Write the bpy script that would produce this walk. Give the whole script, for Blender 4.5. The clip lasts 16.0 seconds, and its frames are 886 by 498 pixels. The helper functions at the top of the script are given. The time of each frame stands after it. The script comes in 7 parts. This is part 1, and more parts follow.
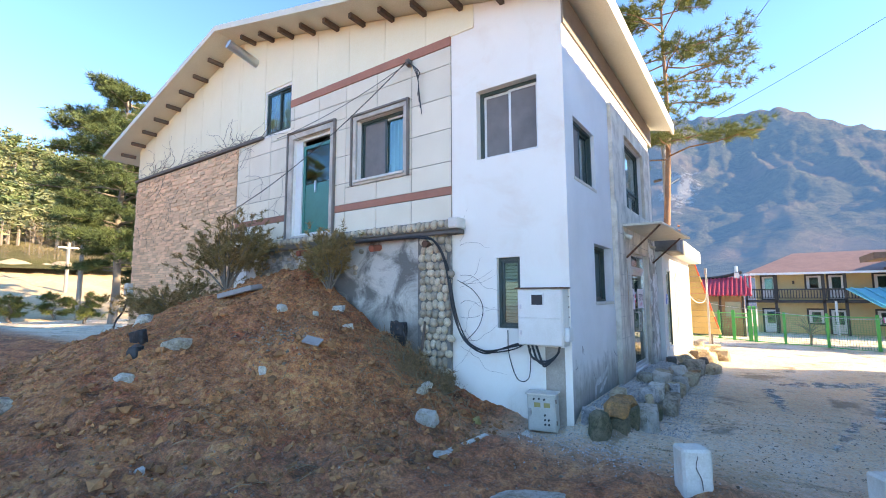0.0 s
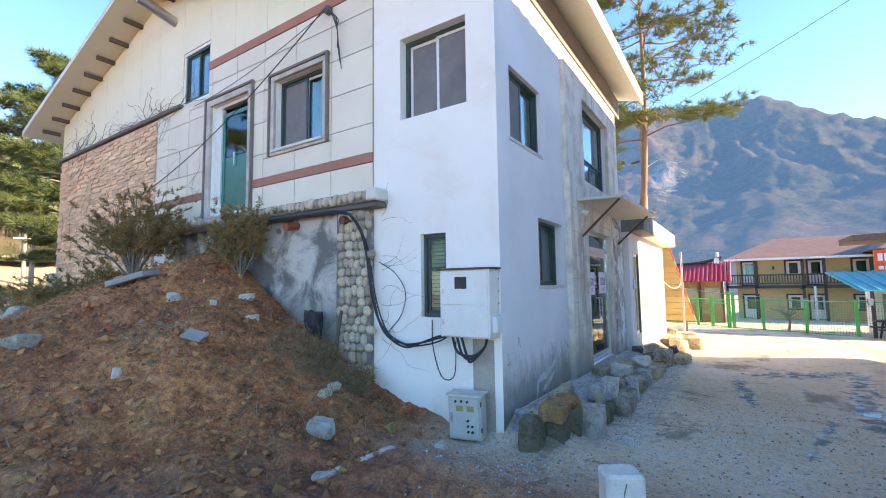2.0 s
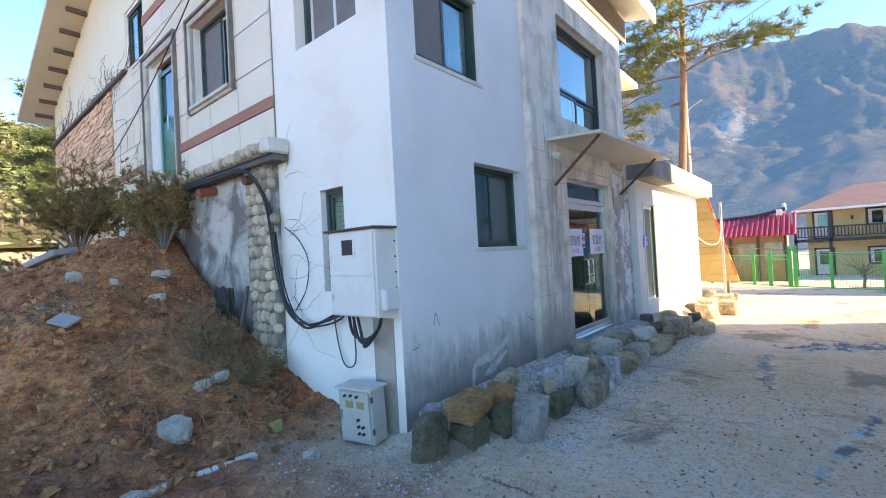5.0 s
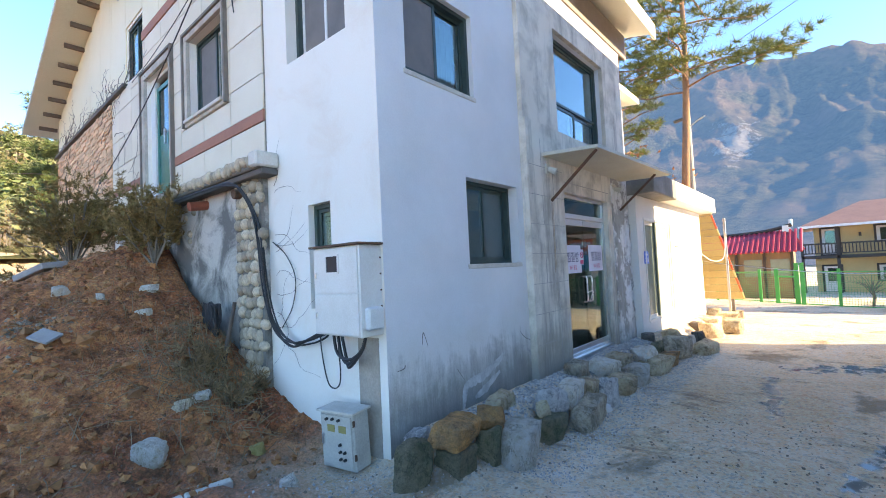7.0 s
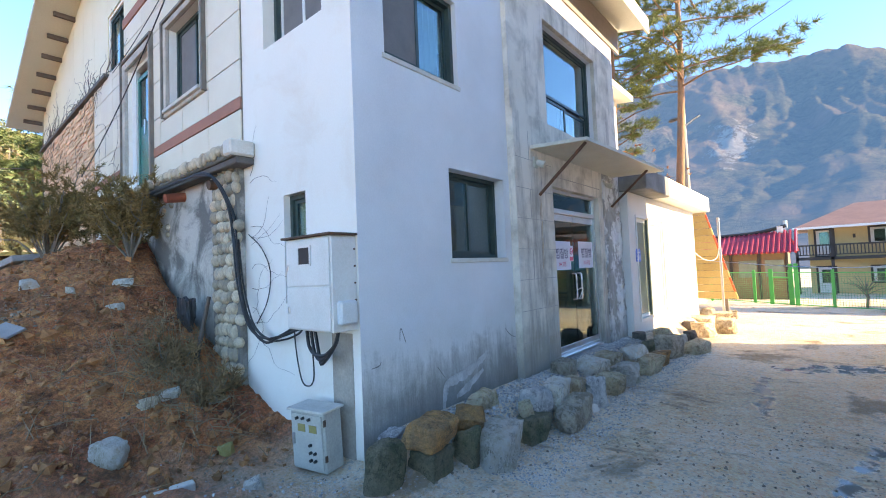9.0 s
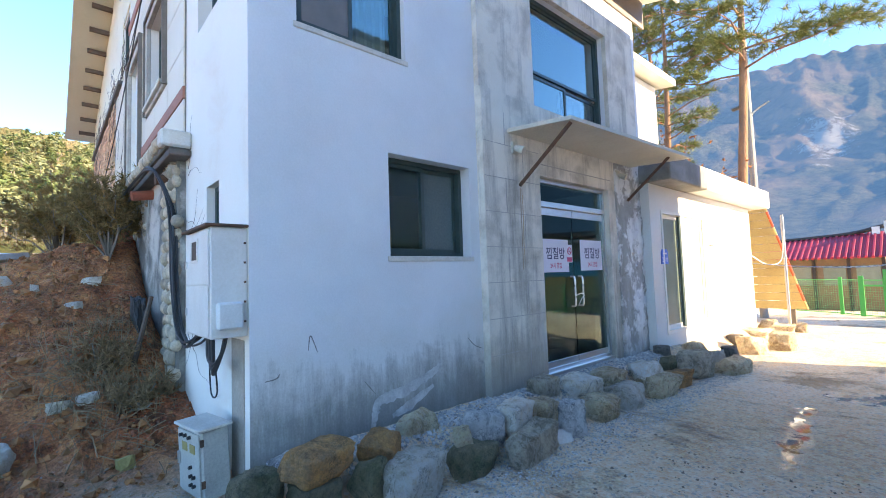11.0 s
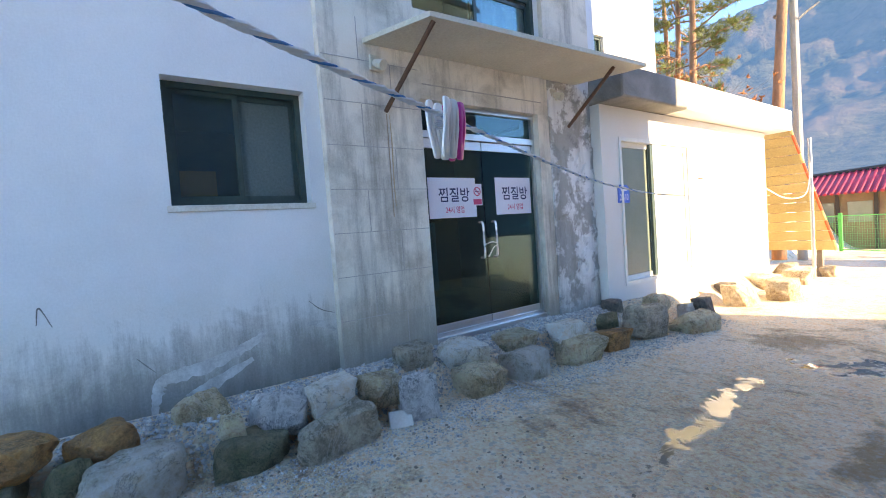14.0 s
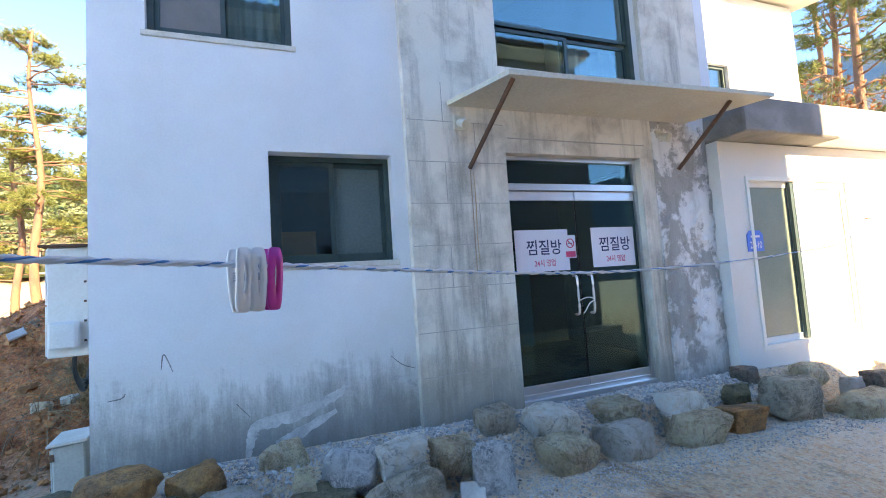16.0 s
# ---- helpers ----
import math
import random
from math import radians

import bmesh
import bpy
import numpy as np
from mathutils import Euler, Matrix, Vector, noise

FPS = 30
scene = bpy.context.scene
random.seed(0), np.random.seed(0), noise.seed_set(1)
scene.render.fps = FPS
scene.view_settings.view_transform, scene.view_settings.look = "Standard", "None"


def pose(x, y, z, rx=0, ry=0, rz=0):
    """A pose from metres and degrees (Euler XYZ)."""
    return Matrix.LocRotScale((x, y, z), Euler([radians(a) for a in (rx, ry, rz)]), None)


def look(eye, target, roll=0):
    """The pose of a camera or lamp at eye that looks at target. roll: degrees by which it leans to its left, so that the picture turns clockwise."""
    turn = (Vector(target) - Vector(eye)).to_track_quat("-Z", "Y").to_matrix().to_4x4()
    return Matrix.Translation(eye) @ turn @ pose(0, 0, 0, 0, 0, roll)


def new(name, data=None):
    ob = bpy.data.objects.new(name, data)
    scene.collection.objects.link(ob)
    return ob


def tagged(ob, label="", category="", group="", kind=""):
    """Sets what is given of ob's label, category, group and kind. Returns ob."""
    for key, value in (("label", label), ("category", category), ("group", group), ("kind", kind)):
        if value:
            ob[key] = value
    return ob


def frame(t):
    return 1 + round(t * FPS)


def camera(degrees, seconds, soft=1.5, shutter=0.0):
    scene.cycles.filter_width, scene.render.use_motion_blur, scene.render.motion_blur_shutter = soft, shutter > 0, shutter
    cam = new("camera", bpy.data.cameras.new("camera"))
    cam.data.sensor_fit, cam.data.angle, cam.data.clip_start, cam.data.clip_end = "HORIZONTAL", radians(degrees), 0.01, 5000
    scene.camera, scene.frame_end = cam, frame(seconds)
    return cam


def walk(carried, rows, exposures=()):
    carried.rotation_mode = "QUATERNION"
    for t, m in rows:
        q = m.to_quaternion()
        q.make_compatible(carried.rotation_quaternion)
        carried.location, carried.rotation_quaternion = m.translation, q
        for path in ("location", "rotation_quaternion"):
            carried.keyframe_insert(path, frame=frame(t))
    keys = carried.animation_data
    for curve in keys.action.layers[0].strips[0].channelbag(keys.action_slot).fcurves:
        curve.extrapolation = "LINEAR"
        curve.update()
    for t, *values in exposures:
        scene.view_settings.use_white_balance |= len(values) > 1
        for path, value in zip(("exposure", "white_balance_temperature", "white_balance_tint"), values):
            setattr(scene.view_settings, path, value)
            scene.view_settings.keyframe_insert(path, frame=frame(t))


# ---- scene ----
cam = camera(90.1, 16.0, 1.0)
PATH = [
    (0, (-0.308, 0.123, 1.469), (-1.447, 1.754, 1.679), -0.2),
    (0.5, (-0.256, 0.467, 1.463), (-1.271, 2.183, 1.627), -0.3),
    (1, (-0.162, 0.82, 1.447), (-1.17, 2.543, 1.578), 0.3),
    (1.5, (-0.152, 1.179, 1.401), (-1.161, 2.9, 1.533), -0.1),
    (2, (-0.117, 1.546, 1.378), (-1.216, 3.209, 1.543), -0.8),
    (2.5, (0.004, 1.924, 1.383), (-1.176, 3.529, 1.56), -1.3),
    (3, (0.088, 2.309, 1.349), (-1.155, 3.872, 1.457), -2.7),
    (3.5, (0.234, 2.607, 1.329), (-1.076, 4.115, 1.428), -3.4),
    (4, (0.39, 2.886, 1.325), (-0.934, 4.384, 1.377), -3.7),
    (4.5, (0.434, 3.176, 1.289), (-0.866, 4.694, 1.353), -3.1),
    (5, (0.478, 3.426, 1.291), (-0.813, 4.953, 1.32), -3.1),
    (5.2, (0.521, 3.509, 1.301), (-0.772, 5.036, 1.323), -3.1),
    (7.5, (0.497, 3.637, 1.318), (-0.809, 5.148, 1.419), -2.6),
    (8, (0.469, 3.658, 1.31), (-0.823, 5.183, 1.391), -2.0),
    (8.5, (0.454, 3.696, 1.285), (-0.816, 5.239, 1.371), -2.1),
    (10.8, (0.966, 5.006, 1.144), (-0.524, 6.335, 1.27), -2.6),
    (11, (0.911, 5.123, 1.161), (-0.578, 6.453, 1.284), -1.9),
    (11.5, (0.946, 5.452, 1.122), (-0.525, 6.798, 1.274), -2.0),
    (12, (1.035, 5.757, 1.099), (-0.471, 7.07, 1.178), -2.5),
    (12.5, (1.151, 6.076, 1.097), (-0.406, 7.33, 1.143), -3.5),
    (13, (1.192, 6.452, 1.092), (-0.378, 7.69, 1.12), -3.7),
    (13.5, (1.293, 6.821, 1.059), (-0.292, 8.041, 1.035), -3.7),
    (14, (1.385, 7.139, 1.041), (-0.24, 8.302, 0.956), -4.1),
    (14.5, (1.376, 7.352, 1.045), (-0.357, 8.343, 0.916), -4.2),
    (15, (1.401, 7.445, 1.049), (-0.409, 8.285, 0.92), -4.7),
    (15.5, (1.441, 7.491, 1.042), (-0.409, 8.248, 0.99), -4.8),
    (16, (1.482, 7.487, 1.146), (-0.386, 8.187, 1.286), -3.8),
]
walk(cam, [(t, look(eye, target, roll)) for t, eye, target, roll in PATH], [(0.0, 3.02, 8900, 13), (1.5, 3.02, 9200, 13), (3.0, 2.9, 9350, 13), (4.0, 2.9, 9450, 13), (5.0, 3.05, 9450, 13), (8.5, 3.05, 9450, 13), (11.0, 3.14, 8700, 12), (12.5, 3.2, 8700, 12), (14.0, 3.34, 9450, 13), (16.0, 3.48, 9300, 13)])

# ---- light ----
SUN_AZ, SUN_EL = radians(68), radians(20)
world = bpy.data.worlds.new("sky")
scene.world = world
world.use_nodes = True
wn = world.node_tree.nodes
sky = wn.new("ShaderNodeTexSky")
sky.sky_type = "NISHITA"
sky.sun_disc = False
sky.sun_elevation, sky.sun_rotation = SUN_EL, SUN_AZ
sky.altitude, sky.air_density, sky.dust_density, sky.ozone_density = 900, 0.50, 0.0, 3.0
wn["Background"].inputs["Strength"].default_value = 0.15
tone = wn.new("ShaderNodeHueSaturation")          # clear winter air: a deep blue all round
tone.inputs["Saturation"].default_value, tone.inputs["Value"].default_value = 1.13, 0.95
world.node_tree.links.new(sky.outputs[0], tone.inputs["Color"])
world.node_tree.links.new(tone.outputs[0], wn["Background"].inputs["Color"])
sun_data = bpy.data.lights.new("sun", "SUN")
sun_data.energy, sun_data.angle, sun_data.color = 2.1, radians(0.5), (1.0, 0.89, 0.72)
sun = new("sun", sun_data)
SUN_WAY = Vector((math.sin(SUN_AZ) * math.cos(SUN_EL), math.cos(SUN_AZ) * math.cos(SUN_EL), math.sin(SUN_EL)))
sun.matrix_world = look(SUN_WAY * 60, (0, 0, 0))


# ---- materials ----
def nodes_of(name):
    m = bpy.data.materials.new(name)
    m.use_nodes = True
    return m, m.node_tree.nodes, m.node_tree.links, m.node_tree.nodes["Principled BSDF"]


def add(n, kind, **values):
    node = n.new("ShaderNode" + kind)
    for key, value in values.items():
        node.inputs[key].default_value = value
    return node


def ramp(n, l, source, stops):
    r = n.new("ShaderNodeValToRGB")
    while len(r.color_ramp.elements) < len(stops):
        r.color_ramp.elements.new(0.5)
    for e, (at, c) in zip(r.color_ramp.elements, stops):
        e.position = at
        e.color = (*c, 1) if len(c) == 3 else c
    l.new(source, r.inputs[0])
    return r.outputs[0]


def blend(n, l, fac, a, b, mode="MIX"):
    x = n.new("ShaderNodeMix")
    x.data_type, x.blend_type = "RGBA", mode
    for value, k in ((fac, 0), (a, 6), (b, 7)):
        if isinstance(value, (float, int)):
            x.inputs[k].default_value = value
        elif isinstance(value, tuple):
            x.inputs[k].default_value = (*value, 1)
        else:
            l.new(value, x.inputs[k])
    return x.outputs[2]


def coords(n, l, stretch=(1, 1, 1)):
    tc, mp = n.new("ShaderNodeTexCoord"), n.new("ShaderNodeMapping")
    mp.inputs["Scale"].default_value = stretch
    l.new(tc.outputs["Object"], mp.inputs["Vector"])
    return mp.outputs[0]


def noise_tex(n, l, vec, scale, detail=6, rough=0.6, distort=0.0):
    t = add(n, "TexNoise", Scale=scale, Detail=detail, Roughness=rough, Distortion=distort)
    l.new(vec, t.inputs["Vector"])
    return t.outputs[0]


def bumped(n, l, bsdf, height, strength, distance):
    b = add(n, "Bump", Strength=strength, Distance=distance)
    l.new(height, b.inputs["Height"])
    l.new(b.outputs[0], bsdf.inputs["Normal"])


def mat(name, a, b, s1=2.0, s2=40.0, rough=0.8, bump=0.3, dist=0.01, metal=0.0, vary=0.0, stretch=(1, 1, 1), grain=0.25, island=False, crisp=0.18):
    """A worn surface: two colours by broad patches, fine grain over them, relief from the grain."""
    m, n, l, p = nodes_of(name)
    v = coords(n, l, stretch)
    broad, fine = noise_tex(n, l, v, s1), noise_tex(n, l, v, s2, 8, 0.7)
    c = ramp(n, l, broad, [(0.5 - crisp, a), (0.5 + crisp, b)])
    c = blend(n, l, grain, c, ramp(n, l, fine, [(0.3, (0.25, 0.25, 0.25)), (0.7, (0.95, 0.95, 0.95))]), "OVERLAY")
    if vary:
        src = n.new("ShaderNodeNewGeometry").outputs["Random Per Island"] if island else n.new("ShaderNodeObjectInfo").outputs["Random"]
        hs = add(n, "HueSaturation")
        mr = add(n, "MapRange")
        l.new(src, mr.inputs[0])
        mr.inputs[3].default_value, mr.inputs[4].default_value = 1 - vary, 1 + vary
        l.new(mr.outputs[0], hs.inputs["Value"])
        l.new(c, hs.inputs["Color"])
        c = hs.outputs[0]
    l.new(c, p.inputs["Base Color"])
    r = ramp(n, l, fine, [(0.2, (rough * 0.85,) * 3), (0.8, (min(1, rough * 1.12),) * 3)])
    l.new(r, p.inputs["Roughness"])
    p.inputs["Metallic"].default_value = metal
    if bump:
        bumped(n, l, p, fine, bump, dist)
    return m


def rock_mat(name, a, b, vein, veins=0.6):
    """Broken field stone: soft patches, fine speckle, thin pale veins and dark cracks."""
    m, n, l, p = nodes_of(name)
    v = coords(n, l)
    shift = n.new("ShaderNodeVectorMath")
    l.new(v, shift.inputs[0])
    l.new(n.new("ShaderNodeObjectInfo").outputs["Location"], shift.inputs[1])
    v = shift.outputs[0]
    broad, mid, fine = noise_tex(n, l, v, 4.0, 6, 0.6, 0.4), noise_tex(n, l, v, 17, 8, 0.7), noise_tex(n, l, v, 75, 8, 0.75)
    c = ramp(n, l, broad, [(0.38, b), (0.58, a)])
    c = blend(n, l, 0.75, c, ramp(n, l, mid, [(0.32, (0.28, 0.28, 0.28)), (0.5, (0.60, 0.60, 0.60)), (0.70, (0.86, 0.85, 0.83))]), "OVERLAY")
    c = blend(n, l, 0.6, c, ramp(n, l, fine, [(0.28, (0.22, 0.22, 0.22)), (0.72, (0.95, 0.95, 0.95))]), "OVERLAY")
    streaks = noise_tex(n, l, v, 5.5, 9, 0.66, 1.2)
    lines = ramp(n, l, streaks, [(0.455, (0, 0, 0)), (0.49, (veins,) * 3), (0.525, (0, 0, 0))])
    c = blend(n, l, lines, c, vein)
    cracks = ramp(n, l, noise_tex(n, l, v, 3.0, 9, 0.7, 0.8), [(0.555, (0, 0, 0)), (0.565, (0.75, 0.75, 0.75)), (0.58, (0, 0, 0))])
    c = blend(n, l, cracks, c, tuple(k * 0.35 for k in b))
    hs, mr = add(n, "HueSaturation"), add(n, "MapRange")
    l.new(n.new("ShaderNodeObjectInfo").outputs["Random"], mr.inputs[0])
    mr.inputs[3].default_value, mr.inputs[4].default_value = 0.82, 1.16
    l.new(mr.outputs[0], hs.inputs["Value"])
    l.new(c, hs.inputs["Color"])
    l.new(hs.outputs[0], p.inputs["Base Color"])
    p.inputs["Roughness"].default_value = 0.88
    q = n.new("ShaderNodeMath")
    l.new(mid, q.inputs[0])
    l.new(fine, q.inputs[1])
    bumped(n, l, p, q.outputs[0], 1.0, 0.05)
    return m


def glass(name, tint, rough=0.01, ior=1.8):
    m, n, l, p = nodes_of(name)
    p.inputs["Base Color"].default_value = (*tint, 1)
    p.inputs["Transmission Weight"].default_value = 1.0
    p.inputs["Roughness"].default_value = rough
    p.inputs["IOR"].default_value = ior
    p.inputs["Specular Tint"].default_value = (0.55, 0.95, 1.0, 1)
    return m


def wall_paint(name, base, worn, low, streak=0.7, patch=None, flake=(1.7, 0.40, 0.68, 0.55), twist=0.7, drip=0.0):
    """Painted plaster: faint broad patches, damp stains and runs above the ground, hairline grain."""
    m, n, l, p = nodes_of(name)
    v = coords(n, l)
    broad, fine = noise_tex(n, l, v, 1.1), noise_tex(n, l, v, 60, 8, 0.7)
    c = ramp(n, l, broad, [(0.35, base), (0.75, worn)])
    runs = noise_tex(n, l, coords(n, l, (1, 1, 0.13)), 8.5, 9, 0.78)
    blot = noise_tex(n, l, v, 2.6, 8, 0.7, 0.6)
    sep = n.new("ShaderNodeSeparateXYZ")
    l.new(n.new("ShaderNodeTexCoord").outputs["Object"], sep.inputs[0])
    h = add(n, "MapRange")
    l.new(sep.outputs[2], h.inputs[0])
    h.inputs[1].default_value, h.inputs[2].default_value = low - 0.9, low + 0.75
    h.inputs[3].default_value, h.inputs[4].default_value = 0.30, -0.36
    def plus(x, y, op="ADD"):
        q = n.new("ShaderNodeMath")
        q.operation = op
        for k, s in enumerate((x, y)):
            if isinstance(s, float):
                q.inputs[k].default_value = s
            else:
                l.new(s, q.inputs[k])
        return q.outputs[0]
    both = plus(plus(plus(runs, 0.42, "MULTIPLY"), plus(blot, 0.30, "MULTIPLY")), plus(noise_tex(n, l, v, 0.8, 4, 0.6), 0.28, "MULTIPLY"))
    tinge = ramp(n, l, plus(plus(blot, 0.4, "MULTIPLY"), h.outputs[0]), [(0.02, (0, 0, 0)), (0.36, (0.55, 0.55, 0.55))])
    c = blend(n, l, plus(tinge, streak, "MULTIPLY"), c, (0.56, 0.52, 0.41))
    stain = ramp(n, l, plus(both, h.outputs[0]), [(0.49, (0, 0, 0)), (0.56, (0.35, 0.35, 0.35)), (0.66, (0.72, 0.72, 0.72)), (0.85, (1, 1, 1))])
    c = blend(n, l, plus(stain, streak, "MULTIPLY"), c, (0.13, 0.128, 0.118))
    if patch:
        spots = ramp(n, l, noise_tex(n, l, v, flake[0], 10, 0.66, twist), [(flake[1], (0, 0, 0)), (flake[2], (1, 1, 1))])
        c = blend(n, l, plus(spots, flake[3], "MULTIPLY"), c, patch)
    if drip:
        dribble = ramp(n, l, noise_tex(n, l, coords(n, l, (1, 1, 0.10)), 3.6, 9, 0.72), [(0.50, (0, 0, 0)), (0.72, (1, 1, 1))])
        c = blend(n, l, plus(dribble, drip, "MULTIPLY"), c, (0.17, 0.155, 0.13))
    c = blend(n, l, 0.18, c, ramp(n, l, fine, [(0.3, (0.2, 0.2, 0.2)), (0.7, (0.95, 0.95, 0.95))]), "OVERLAY")
    l.new(c, p.inputs["Base Color"])
    p.inputs["Roughness"].default_value = 0.82
    bumped(n, l, p, plus(fine, noise_tex(n, l, v, 9, 6), "ADD"), 0.25, 0.012)
    return m


